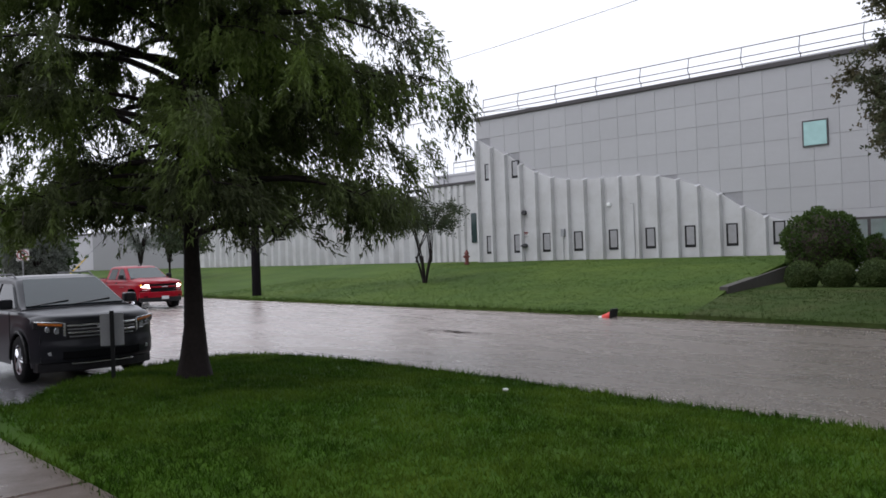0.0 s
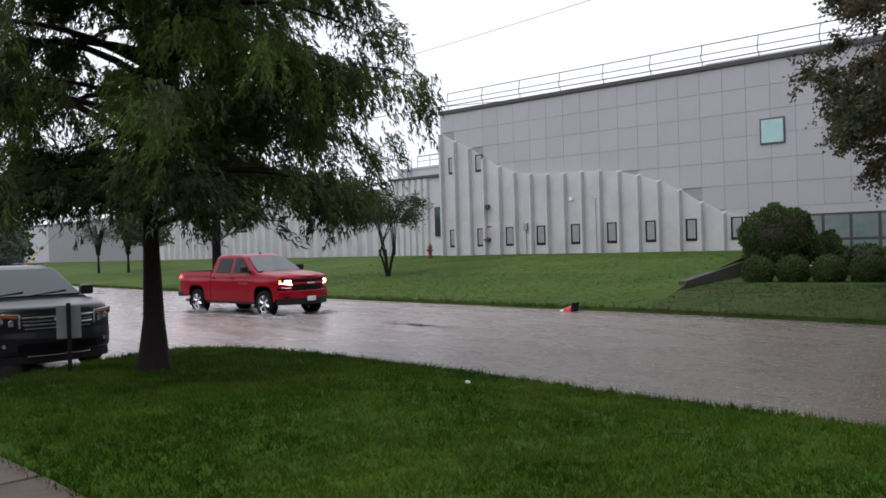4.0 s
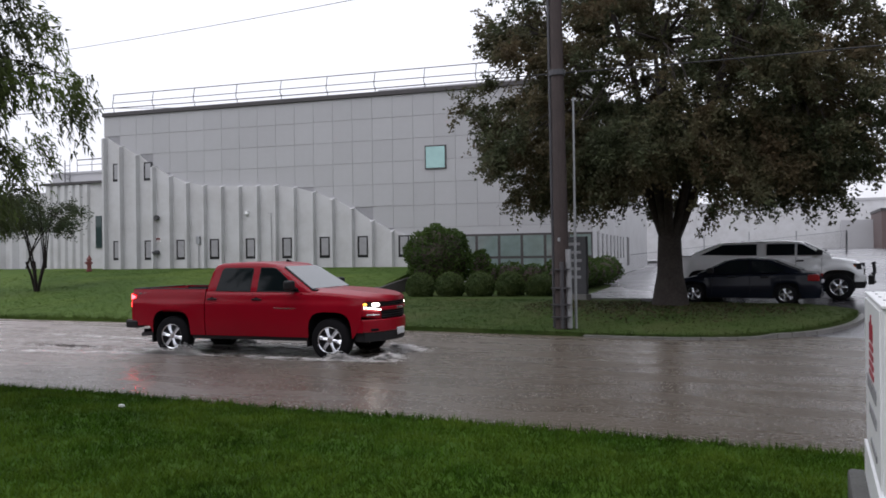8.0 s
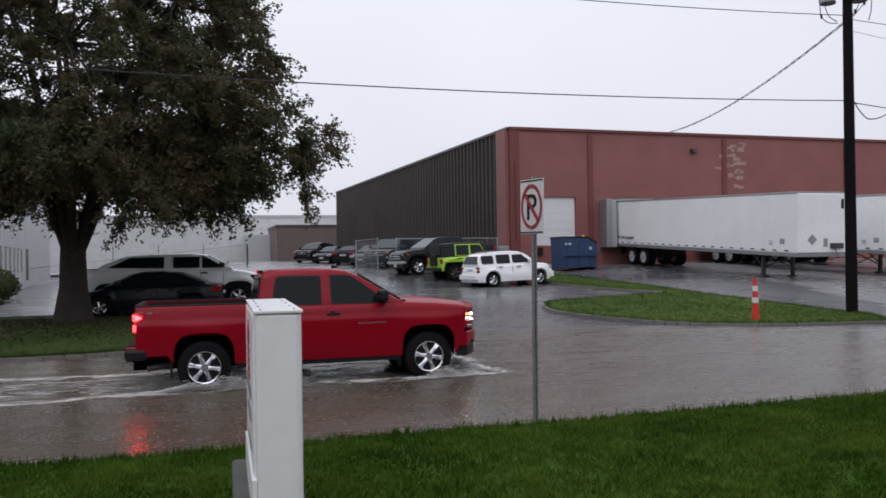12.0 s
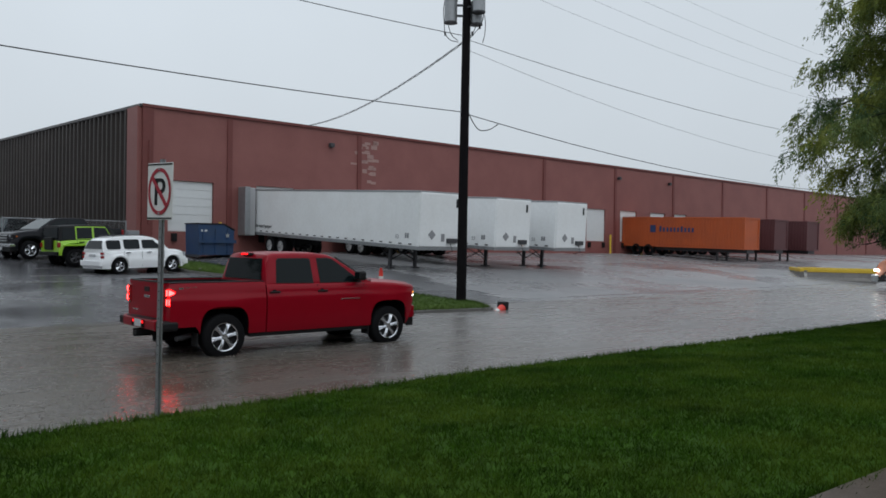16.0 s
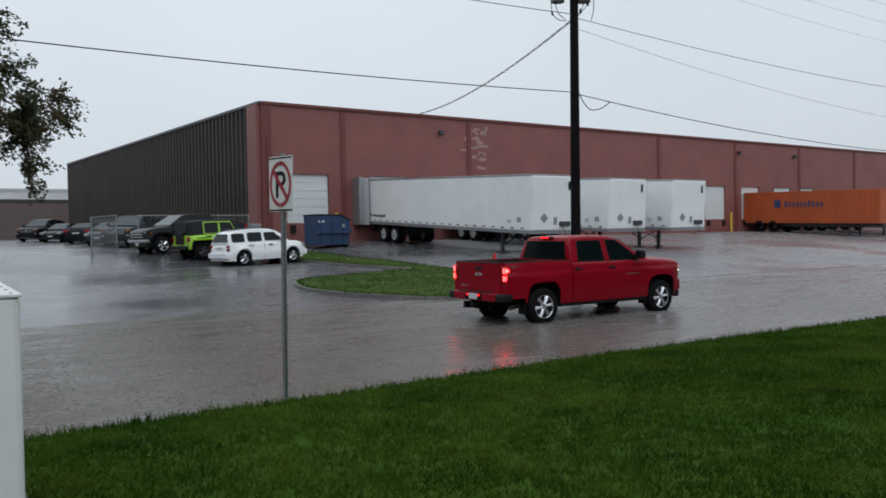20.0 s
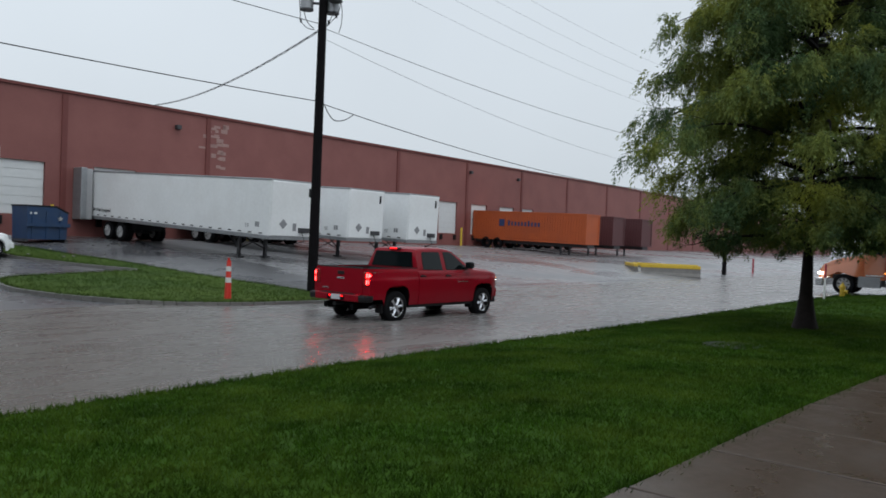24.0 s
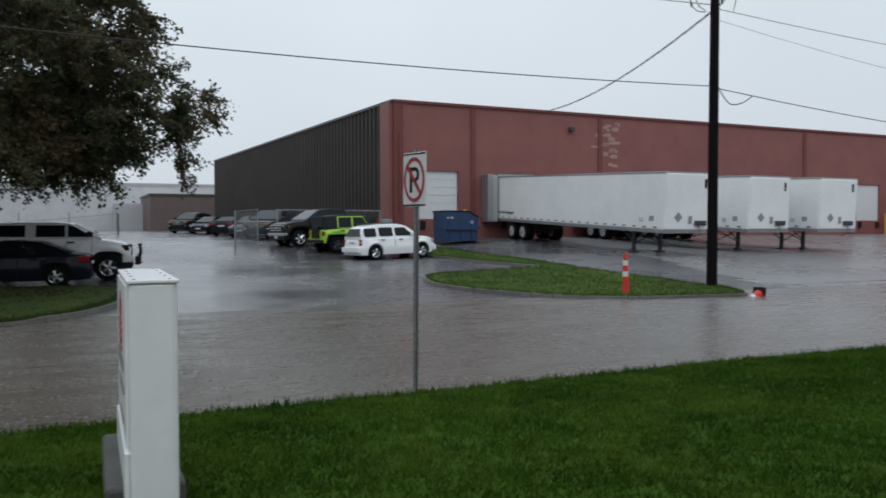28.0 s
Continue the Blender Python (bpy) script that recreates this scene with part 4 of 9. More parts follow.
def side_pane(poly, yfun, s, thick=0.012):
    bm = bmesh.new()
    a = [bm.verts.new((x, s * (yfun(x, z) + thick), z)) for x, z in poly]
    b = [bm.verts.new((x, s * (yfun(x, z) - 0.03), z)) for x, z in poly]
    n = len(poly)
    bm.faces.new(a)
    bm.faces.new(b[::-1])
    for k in range(n):
        bm.faces.new((a[k], a[(k + 1) % n], b[(k + 1) % n], b[k]))
    bmesh.ops.recalc_face_normals(bm, faces=bm.faces[:])
    return bm


def slope_pane(x0, z0, h0, x1, z1, h1, out):
    """A screen from its foot (x0, z0) to its head (x1, z1); h: half widths; out: offset along its normal."""
    d = Vector((x1 - x0, 0, z1 - z0)).normalized()
    n = Vector((d.z, 0, -d.x)) * (1 if out > 0 else -1)
    bm = bmesh.new()
    pts = [(x0, -h0, z0), (x0, h0, z0), (x1, h1, z1), (x1, -h1, z1)]
    a = [bm.verts.new(Vector(p) + n * 0.03) for p in pts]
    b = [bm.verts.new(Vector(p) - n * 0.03) for p in pts]
    bm.faces.new(a)
    bm.faces.new(b[::-1])
    for k in range(4):
        bm.faces.new((a[k], a[(k + 1) % 4], b[(k + 1) % 4], b[k]))
    bmesh.ops.recalc_face_normals(bm, faces=bm.faces[:])
    return bm


def vehicle(name, m, label, category, paint, spec, rim_mat=CHROME, lit=False, trim=BLACK, tails=None):
    g = thing(name, m, label, category)
    W, R = spec["W"], spec["R"]
    ar = R + spec.get("gap", 0.09)
    low = spec["low"]
    x0, x1 = spec["x0"], spec["x1"]

    def plan(x):
        f = smooth01((x - (x1 - 0.75)) / 0.75)
        b = smooth01(((x0 + 0.5) - x) / 0.5)
        return W * (1 - spec.get("nose", 0.13) * f * f - 0.06 * b * b)

    def stations(a, b, step=0.055):
        n = max(2, int((b - a) / step))
        return [a + (b - a) * k / n for k in range(n + 1)]

    end = spec.get("bed")
    rows = []
    for x in stations(end if end else x0, x1):
        zt = lerp_table(x, spec["top"])
        zb = arch(x, spec["axles"], ar, low + 0.12 * smooth01((x - x1 + 0.35) / 0.35))
        zb = min(zb, zt - 0.1)
        h = plan(x)
        rows.append(section(x, zb, zt, h * 0.965, h * 0.945, 0.1, spec.get("belly", 0.025)))
    part("body", loft(rows), paint, g, smooth=True).data.set_sharp_from_angle(angle=radians(35))
    if end:
        rows = []
        bt = spec["bed_top"]
        for x in stations(x0, end - 0.025):
            zb = arch(x, spec["axles"], ar, low + 0.08)
            h = plan(x)
            half = [(h * 0.955, zb), (h * 0.995, zb + (bt - zb) * 0.4), (h * 0.985, zb + (bt - zb) * 0.75), (h * 0.955, bt - 0.03), (h * 0.945, bt), (h * 0.88, bt), (h * 0.87, bt - 0.06), (h * 0.86, bt - 0.45), (0.3, bt - 0.46)]
            if x < x0 + 0.07 or x > end - 0.1:
                half[6:] = [(h * 0.8, bt - 0.004), (h * 0.6, bt - 0.004), (0.3, bt - 0.004)]
            half = [(x, y, z) for y, z in half]
            rows.append(half + [(x, -y, z) for x, y, z in reversed(half)])
        part("bed", loft(rows), paint, g, smooth=True).data.set_sharp_from_angle(angle=radians(30))
        part("bed_liner", boxed(x0 + 0.12, end - 0.14, -W * 0.84, W * 0.84, bt - 0.452, bt - 0.44), BLACK, g)
    # cabin
    belt, hb, hr = spec["belt"], spec["cab_w"], spec["roof_w"]
    roof = max(z for _, z in spec["cab"])

    def cab_y(x, z):
        return hb + (hr - hb) * (z - belt) / (roof - belt)

    rows = []
    tab = spec["cab"]
    xs = sorted(set([x for x, _ in tab] + stations(tab[0][0], tab[-1][0], 0.16)))
    for x in xs:
        zt = max(lerp_table(x, tab), belt + 0.02)
        rows.append(section(x, belt - 0.06, zt, hb + 0.004, cab_y(x, zt) + 0.004, 0.07, 0.0, 4))
    part("cabin", loft(rows), paint if not spec.get("cab_mat") else spec["cab_mat"], g, smooth=True).data.set_sharp_from_angle(angle=radians(28))
    for s in (1, -1):
        for poly in spec["glass"]:
            part("side_window", side_pane(poly, cab_y, s), DARKGLASS, g)
        for poly in spec.get("pillars", ()):
            part("pillar_trim", side_pane(poly, cab_y, s, 0.009), trim, g)
        mx, mz = spec["mirror"]
        mr = part("mirror", boxed(mx - 0.09, mx + 0.09, min(s * (hb + 0.03), s * (hb + 0.24)), max(s * (hb + 0.03), s * (hb + 0.24)), mz, mz + 0.17, bevel=0.035), spec.get("mirror_mat", trim), g)
        for hx, hz in spec["handles"]:
            y = s * (plan(hx) * 0.995)
            part("door_handle", boxed(hx - 0.11, hx + 0.11, y - 0.035, y + 0.035, hz, hz + 0.05, bevel=0.012), spec.get("handle_mat", trim), g)
        for sx in spec.get("seams", ()):
            y = s * plan(sx) * 0.985
            part("door_seam", boxed(sx - 0.004, sx + 0.004, min(y, y + s * 0.012), max(y, y + s * 0.012), low + 0.08, belt - 0.02), BLACK, g)
        for a, b, z in (spec.get("sill", ()) and [spec["sill"]]):
            y = s * W * 0.955
            part("sill_trim", boxed(a, b, min(y, y - s * 0.12), max(y, y - s * 0.12), low - 0.06, z, bevel=0.02), trim, g)
    (a0, b0), (a1, b1) = spec["screen"]
    part("windscreen", slope_pane(a0, b0, hb - 0.1, a1, b1, hr - 0.08, 1), SCREENGLASS, g)
    (a0, b0), (a1, b1) = spec["rear_screen"]
    part("rear_window", slope_pane(a0, b0, hb - 0.13, a1, b1, hr - 0.1, -1), DARKGLASS, g)
    # lamps, grille, bumpers, plates
    for s in (1, -1):
        for (xa, xb, ya, yb, za, zb, mt, nm) in spec["lamps"]:
            mt = {"head": HEAD if lit else HEAD_OFF, "amber": AMBER if lit else AMBER_OFF, "tail": tails or TAIL_OFF, "lens": TAIL_OFF, "trim": trim, "paint": paint, "chrome": SILVER}[mt]
            part(nm, boxed(xa, xb, min(s * ya, s * yb), max(s * ya, s * yb), za, zb, bevel=0.02), mt, g)
    for (xa, xb, yh, za, zb, mt, nm) in spec["front"]:
        part(nm, boxed(xa, xb, -yh, yh, za, zb, bevel=0.025), {"trim": trim, "chrome": SILVER, "paint": paint, "plate": PLATE, "grey": GREYBAR}[mt], g)
    for ax in spec["axles"]:
        part("wheel_well", boxed(ax - ar - 0.02, ax + ar + 0.02, -W * 0.7, W * 0.7, low, ar + R * 0.84 + 0.04), BLACK, g)
    for poly, xa, xb, mt, nm in spec.get("shapes", ()):
        for s in (1, -1):
            bm = prism([(y * s, z) for y, z in poly], xa, xb)
            bmesh.ops.transform(bm, matrix=Matrix(((0, 0, 1, 0), (1, 0, 0, 0), (0, 1, 0, 0), (0, 0, 0, 1))), verts=bm.verts[:])
            bmesh.ops.recalc_face_normals(bm, faces=bm.faces[:])
            part(nm, bm, {"head": HEAD if lit else HEAD_OFF, "amber": AMBER if lit else AMBER_OFF, "chrome": SILVER, "trim": trim, "paint": paint}[mt], g)
    part("underbody", boxed(x0 + 0.4, x1 - 0.5, -W * 0.72, W * 0.72, low - 0.03, low + 0.25), BLACK, g)
    ws = add_wheels(g, spec, rim_mat)
    return g, ws


PICKUP = dict(W=1.0, belly=0.036, R=0.42, tw=0.28, gap=0.11, low=0.46, x0=-2.98, x1=2.66, bed=-1.2, bed_top=1.37, axles=(1.83, -1.9), nose=0.12,
              top=((-1.2, 1.34), (1.1, 1.34), (1.4, 1.335), (2.0, 1.3), (2.36, 1.25), (2.54, 1.19), (2.62, 1.1), (2.66, 0.95)),
              belt=1.34, cab_w=0.93, roof_w=0.74,
              cab=((-1.19, 1.36), (-0.98, 1.87), (-0.5, 1.91), (0.2, 1.915), (0.52, 1.875), (1.42, 1.34)),
              glass=([(-0.93, 1.4), (-0.05, 1.385), (-0.08, 1.795), (-0.8, 1.805)], [(0.07, 1.385), (1.08, 1.385), (0.5, 1.76), (0.4, 1.79), (0.04, 1.805)]),
              mirror=(0.98, 1.4), handles=((-0.84, 1.2), (0.18, 1.2)), seams=(0.0, -1.1, 1.08), mirror_mat=BLACK,
              screen=((1.34, 1.385), (0.6, 1.835)), rear_screen=((-1.16, 1.42), (-1.02, 1.8)), sill=(-1.3, 1.25, 0.47),
              lamps=[(2.3, 2.605, 0.6, 0.895, 0.965, 1.15, "trim", "lamp_housing"), (2.39, 2.64, 0.63, 0.75, 1.04, 1.125, "head", "headlight"),
                     (2.3, 2.623, 0.58, 0.89, 0.975, 1.005, "head", "lamp_strip"), (2.32, 2.44, 0.86, 0.905, 1.03, 1.1, "amber", "marker_lamp"),
                     (2.54, 2.67, 0.66, 0.82, 0.52, 0.58, "trim", "fog_lamp"), (-3.0, -2.86, 0.78, 0.955, 0.97, 1.31, "lens", "tail_light")],
              front=[(2.44, 2.67, 0.58, 1.05, 1.16, "trim", "grille"), (2.44, 2.69, 0.6, 0.98, 1.05, "paint", "grille_bar"), (2.44, 2.675, 0.52, 0.8, 0.97, "trim", "lower_grille"),
                     (2.4, 2.72, 0.88, 0.58, 0.8, "paint", "bumper"), (2.4, 2.69, 0.84, 0.38, 0.58, "trim", "air_dam"), (2.68, 2.705, 0.13, 0.98, 1.045, "chrome", "badge"),
                     (2.69, 2.725, 0.155, 0.44, 0.58, "plate", "front_plate"), (-3.1, -2.9, 0.72, 0.56, 0.75, "paint", "rear_bumper"), (-3.12, -2.95, 0.6, 0.53, 0.575, "trim", "bumper_step"),
                     (-3.125, -3.08, 0.15, 0.6, 0.72, "plate", "rear_plate"), (-3.005, -2.97, 0.11, 1.1, 1.16, "chrome", "tailgate_badge"),
                     (-3.0, -2.97, 0.12, 1.2, 1.29, "trim", "tailgate_handle"), (-1.02, -0.88, 0.2, 1.85, 1.905, "trim", "brake_lamp_housing"),
                     (-2.99, -2.965, 0.72, 1.02, 1.035, "paint", "tailgate_crease")])

# ---- the red pickup truck ----
TRUCK_GLASS = mat("tinted truck glass", (0.005, 0.008, 0.009), 0.04, vary=0.1, spec=0.17)
TRUCK_SCREEN = mat("wet truck windscreen", (0.03, 0.042, 0.041), 0.06, vary=0.3, scale=2, fine=40, spec=0.7, coat=0.15)
LINER = mat("black wheel liner", (0.006, 0.006, 0.007), 0.9, vary=0.2, spec=0.08)
TRUCK_AXLES, TRUCK_R, ARCH_W = (1.82, -1.82), 0.41, 0.462
SIDE_TABLE = ((0.38, 0.952), (0.45, 0.966), (0.56, 0.985), (0.72, 0.996), (0.9, 1.0), (1.06, 1.0), (1.115, 0.996), (1.15, 0.978), (1.24, 0.965), (1.31, 0.95), (1.39, 0.94))
SIDE_LEVELS = (0.45, 0.5, 0.56, 0.64, 0.72, 0.81, 0.9, 0.98, 1.06, 1.115, 1.15, 1.2, 1.25)


def arch_top(x):
    """The lower edge of the side over a wheel: a flat-topped arch with round shoulders."""
    z = 0.0
    for w in TRUCK_AXLES:
        d = abs(x - w) / ARCH_W
        if d < 1:
            z = max(z, 0.42 + 0.53 * (1 - d ** 3.6) ** (1 / 3.6))
    return z


def truck_side(x, z):
    """Half width of the body at a place along it: creased sides, swelling over the wheels, drawn in at the nose."""
    y = lerp_table(z, SIDE_TABLE)
    for w in TRUCK_AXLES:
        d = abs(x - w) / 0.72
        if d < 1 and z < 1.2:
            y += 0.022 * (1 - d * d) ** 2 * smooth01((1.2 - z) / 0.22)
    f = smooth01((x - 1.95) / 0.75)
    y = y * (1 - 0.1 * f * f) - 0.02 * smooth01((-2.45 - x) / 0.4)
    return min(y, 0.95 * (max(0.0, 2.865 - x) / 0.38) ** (1 / 2.2)) if x > 2.4 else y


def truck_front(y):
    """How far forward the nose reaches, over its width."""
    return 2.87 - 0.38 * (abs(y) / 0.95) ** 2.2


def nose_band(name, y0, y1, z00, z01, z10, z11, off, material, parent, deep=0.16, n=6, both=False, label="", front=truck_front):
    """A piece of the curved nose from y0 (z00 to z01) to y1 (z10 to z11)."""
    ob = None
    for s in ((1, -1) if both else (1,)):
        bm = bmesh.new()
        cols = []
        for k in range(n + 1):
            t = k / n
            y = y0 + (y1 - y0) * t
            lo, hi = z00 + (z10 - z00) * t, z01 + (z11 - z01) * t
            x = front(y) + off
            r = min(0.02, (hi - lo) * 0.3)
            cols.append([bm.verts.new(p) for p in ((x - deep, s * y, lo), (x - r, s * y, lo), (x, s * y, lo + r), (x, s * y, hi - r), (x - r, s * y, hi), (x - deep, s * y, hi))])
        for p, q in zip(cols, cols[1:]):
            for i in range(6):
                bm.faces.new((p[i], p[(i + 1) % 6], q[(i + 1) % 6], q[i]))
        bm.faces.new(cols[0])
        bm.faces.new(cols[-1])
        bmesh.ops.recalc_face_normals(bm, faces=bm.faces[:])
        ob = part(name, bm, material, parent, label)
    return ob


def side_strip(name, xa, xb, z0, z1, out, material, parent, n=10, label=""):
    """A thin strip laid along both sides of the truck."""
    for s in (1, -1):
        bm = bmesh.new()
        rows = []
        for k in range(n + 1):
            x = xa + (xb - xa) * k / n
            rows.append([bm.verts.new((x, s * (truck_side(x, z) + o), z)) for z, o in ((z0, -0.03), (z0, out), (z1, out), (z1, -0.03))])
        for p, q in zip(rows, rows[1:]):
            for i in range(3):
                bm.faces.new((p[i], p[i + 1], q[i + 1], q[i]))
        bmesh.ops.recalc_face_normals(bm, faces=bm.faces[:])
        part(name, bm, material, parent, label)


def truck_stations(a, b, step=0.05):
    xs = [a + (b - a) * k / max(2, round((b - a) / step)) for k in range(max(2, round((b - a) / step)) + 1)]
    for w in TRUCK_AXLES:
        xs += [w + ARCH_W * q for q in (-1, -0.985, -0.95, -0.9, 0.9, 0.95, 0.985, 1) if a < w + ARCH_W * q < b]
    return sorted(set(round(x, 4) for x in xs))


def red_pickup():
    g = thing("red_pickup_truck", pose(-40, 13.45, 0), "bright red crew cab pickup truck with bright wheels and lit lamps", "pickup truck")

    def half(x, top):
        low = max(arch_top(x), 0.45 + 0.17 * smooth01((-2.26 - x) / 0.1) + 0.25 * smooth01((x - 2.3) / 0.15), 1.14 if x > 2.46 else 0.0)
        return [(truck_side(x, z), z) for z in (max(min(v, top - 0.05), low) for v in SIDE_LEVELS)]

    # front wings, doors and bonnet
    rows = []
    for x in truck_stations(-0.99, 2.85):
        top = lerp_table(x, ((-0.99, 1.335), (1.2, 1.335), (1.5, 1.33), (2.0, 1.30), (2.35, 1.265), (2.55, 1.235), (2.7, 1.21), (2.8, 1.19), (2.85, 1.175)))
        pts = half(x, top)
        y = truck_side(x, top)
        pts += [(y - 0.005, top - 0.03), (y * 0.972, top - 0.008), (y * 0.935, top + 0.004)]
        rise = 0.035 * smooth01((x - 1.0) / 0.4)
        pts += [(y * 0.78, top + 0.012 + rise * 0.3), (y * 0.66, top + 0.018 + rise), (y * 0.5, top + 0.02 + rise * 1.2), (y * 0.3, top + 0.022 + rise * 0.9), (y * 0.04, top + 0.022 + rise * 0.85)]
        rows.append([(x, a, b) for a, b in pts] + [(x, -a, b) for a, b in reversed(pts)])
    bm = loft(rows)
    bmesh.ops.dissolve_degenerate(bm, dist=0.0005, edges=bm.edges[:])
    part("body", bm, CAR_RED, g, smooth=True).data.set_sharp_from_angle(angle=radians(32))
    # load bed
    rows = []
    for x in truck_stations(-2.82, -1.015):
        pts = half(x, 1.375)
        y = truck_side(x, 1.37)
        pts += [(y - 0.002, 1.35), (y - 0.012, 1.372), (y - 0.03, 1.38), (y - 0.1, 1.38)]
        inner = 1.38 if x < -2.76 or x > -1.06 else 0.9
        pts += [(y - 0.105, inner - 0.002), (y - 0.14, inner - 0.004), (0.3, inner - 0.004)]
        rows.append([(x, a, b) for a, b in pts] + [(x, -a, b) for a, b in reversed(pts)])
    bm = loft(rows)
    bmesh.ops.dissolve_degenerate(bm, dist=0.0005, edges=bm.edges[:])
    part("bed", bm, CAR_RED, g, smooth=True).data.set_sharp_from_angle(angle=radians(30))
    part("bed_liner", boxed(-2.75, -1.07, -0.83, 0.83, 0.9, 0.915), BLACK, g)
    for s in (1, -1):
        part("bed_wall_liner", boxed(-2.75, -1.07, min(s * 0.818, s * 0.832), max(s * 0.818, s * 0.832), 0.9, 1.36), BLACK, g)
        part("bed_rail_cap", boxed(-2.81, -1.03, min(s * 0.835, s * 0.925), max(s * 0.835, s * 0.925), 1.378, 1.396, bevel=0.006), BLACK, g)
    part("bed_front_liner", boxed(-1.085, -1.065, -0.83, 0.83, 0.9, 1.36), BLACK, g)
    part("gap", boxed(-1.03, -0.98, -0.9, 0.9, 0.5, 1.3), LINER, g)
    # wheel housings
    for w in TRUCK_AXLES:
        for s in (1, -1):
            bm = bmesh.new()
            prev = None
            for k in range(25):
                x = w - ARCH_W + 2 * ARCH_W * k / 24
                z = max(arch_top(x), 0.42) + 0.004
                row = [bm.verts.new((x, s * (truck_side(x, z) - 0.012), z)), bm.verts.new((x, s * 0.55, z + 0.02))]
                if prev:
                    bm.faces.new((prev[0], prev[1], row[1], row[0]))
                prev = row
            part("wheel_liner", bm, LINER, g)
            part("mud_flap", boxed(w - ARCH_W - 0.05, w - ARCH_W - 0.02, min(s * 0.72, s * 0.96), max(s * 0.72, s * 0.96), 0.27, 0.5, bevel=0.008), BLACK, g)
        part("wheel_well", boxed(w - ARCH_W - 0.02, w + ARCH_W + 0.02, -0.66, 0.66, 0.42, 0.96), LINER, g)
        part("axle", cyled((w, -0.7, TRUCK_R), (w, 0.7, TRUCK_R), 0.06), STEEL, g)
    part("underbody", boxed(-2.6, 2.3, -0.68, 0.68, 0.42, 0.62), LINER, g)
    for s in (1, -1):
        part("sill_trim", boxed(-1.33, 1.34, min(s * 0.83, s * 0.95), max(s * 0.83, s * 0.95), 0.375, 0.455, bevel=0.02), BLACK, g)
        part("frame_rail", boxed(-2.9, 2.3, min(s * 0.42, s * 0.52), max(s * 0.42, s * 0.52), 0.36, 0.5), LINER, g)
    # cabin
    belt, roof, hb, hr = 1.33, 1.915, 0.925, 0.715

    def cab_y(x, z):
        t = (z - belt) / (roof - belt)
        return hb + (hr - hb) * t

    table = ((-0.985, 1.34), (-0.972, 1.5), (-0.925, 1.76), (-0.87, 1.865), (-0.74, 1.898), (-0.3, 1.915), (0.2, 1.91), (0.48, 1.875), (0.64, 1.81), (1.4, 1.335))
    xs = sorted({x for x, _ in table} | {-0.95 + 0.1 * k for k in range(24)})
    rows = []
    for x in xs:
        zt = max(lerp_table(x, table), belt + 0.015)
        yb, yt = cab_y(x, belt), cab_y(x, zt)
        r = min(0.1, (zt - belt) * 0.6)
        pts = [(yb, belt - 0.05)] + [(yb + (cab_y(x, zt - r) - yb) * t, belt + (zt - r - belt) * t) for t in (0.0, 0.33, 0.66, 1.0)]
        y1 = pts[-1][0]
        pts += [(y1 - 0.012, zt - r * 0.55), (y1 - 0.04, zt - r * 0.2), (y1 - 0.09, zt), (y1 * 0.55, zt + 0.012), (0.05, zt + 0.016)]
        rows.append([(x, a, b) for a, b in pts] + [(x, -a, b) for a, b in reversed(pts)])
    bm = loft(rows)
    part("cabin", bm, CAR_RED, g, smooth=True).data.set_sharp_from_angle(angle=radians(30))
    rear_glass = [(-0.76, 1.365), (0.015, 1.355), (0.015, 1.775), (-0.02, 1.795), (-0.64, 1.795), (-0.69, 1.76)]
    front_glass = [(0.2, 1.355), (1.13, 1.352), (1.08, 1.4), (0.63, 1.725), (0.54, 1.78), (0.44, 1.797), (0.2, 1.797)]
    for s in (1, -1):
        for poly in (rear_glass, front_glass):
            c = (sum(p[0] for p in poly) / len(poly), sum(p[1] for p in poly) / len(poly))
            part("window_seal", side_pane([(c[0] + (x - c[0]) * 1.05, c[1] + (z - c[1]) * 1.09) for x, z in poly], cab_y, s, 0.004), BLACK, g)
            part("side_window", side_pane(poly, cab_y, s, 0.008), TRUCK_GLASS, g)
        stem = part("mirror", boxed(0.98, 1.1, min(s * 0.9, s * 1.0), max(s * 0.9, s * 1.0), 1.37, 1.41, bevel=0.012), BLACK, g)
        bm = boxed(0.93, 1.1, min(s * 0.985, s * 1.2), max(s * 0.985, s * 1.2), 1.37, 1.56, bevel=0.045)
        part("mirror_head", bm, BLACK, stem)
        part("mirror_glass", boxed(0.922, 0.935, min(s * 1.02, s * 1.17), max(s * 1.02, s * 1.17), 1.4, 1.53), TRUCK_GLASS, stem)
        for hx in (-0.82, 0.22):
            y = truck_side(hx, 1.19)
            part("door_handle", boxed(hx - 0.12, hx + 0.1, min(s * (y - 0.02), s * (y + 0.032)), max(s * (y - 0.02), s * (y + 0.032)), 1.165, 1.2, bevel=0.014), BLACK, g)
            part("handle_cup", cyled((hx - 0.02, s * (y - 0.02), 1.178), (hx - 0.02, s * (y + 0.003), 1.178), 0.05, seg=12), LINER, g)
        for k in range(9):
            y = truck_side(0.8, 1.03)
            part("door_badge_bar", boxed(0.62 + k * 0.052, 0.655 + k * 0.052, min(s * y, s * (y + 0.008)), max(s * y, s * (y + 0.008)), 1.005, 1.025), SILVER, g)
        for k in range(3):
            y = truck_side(-2.6, 1.29)
            part("side_badge_bar", boxed(-2.66 + k * 0.12, -2.58 + k * 0.12, min(s * y, s * (y + 0.004)), max(s * y, s * (y + 0.004)), 1.275, 1.305), SILVER, g)
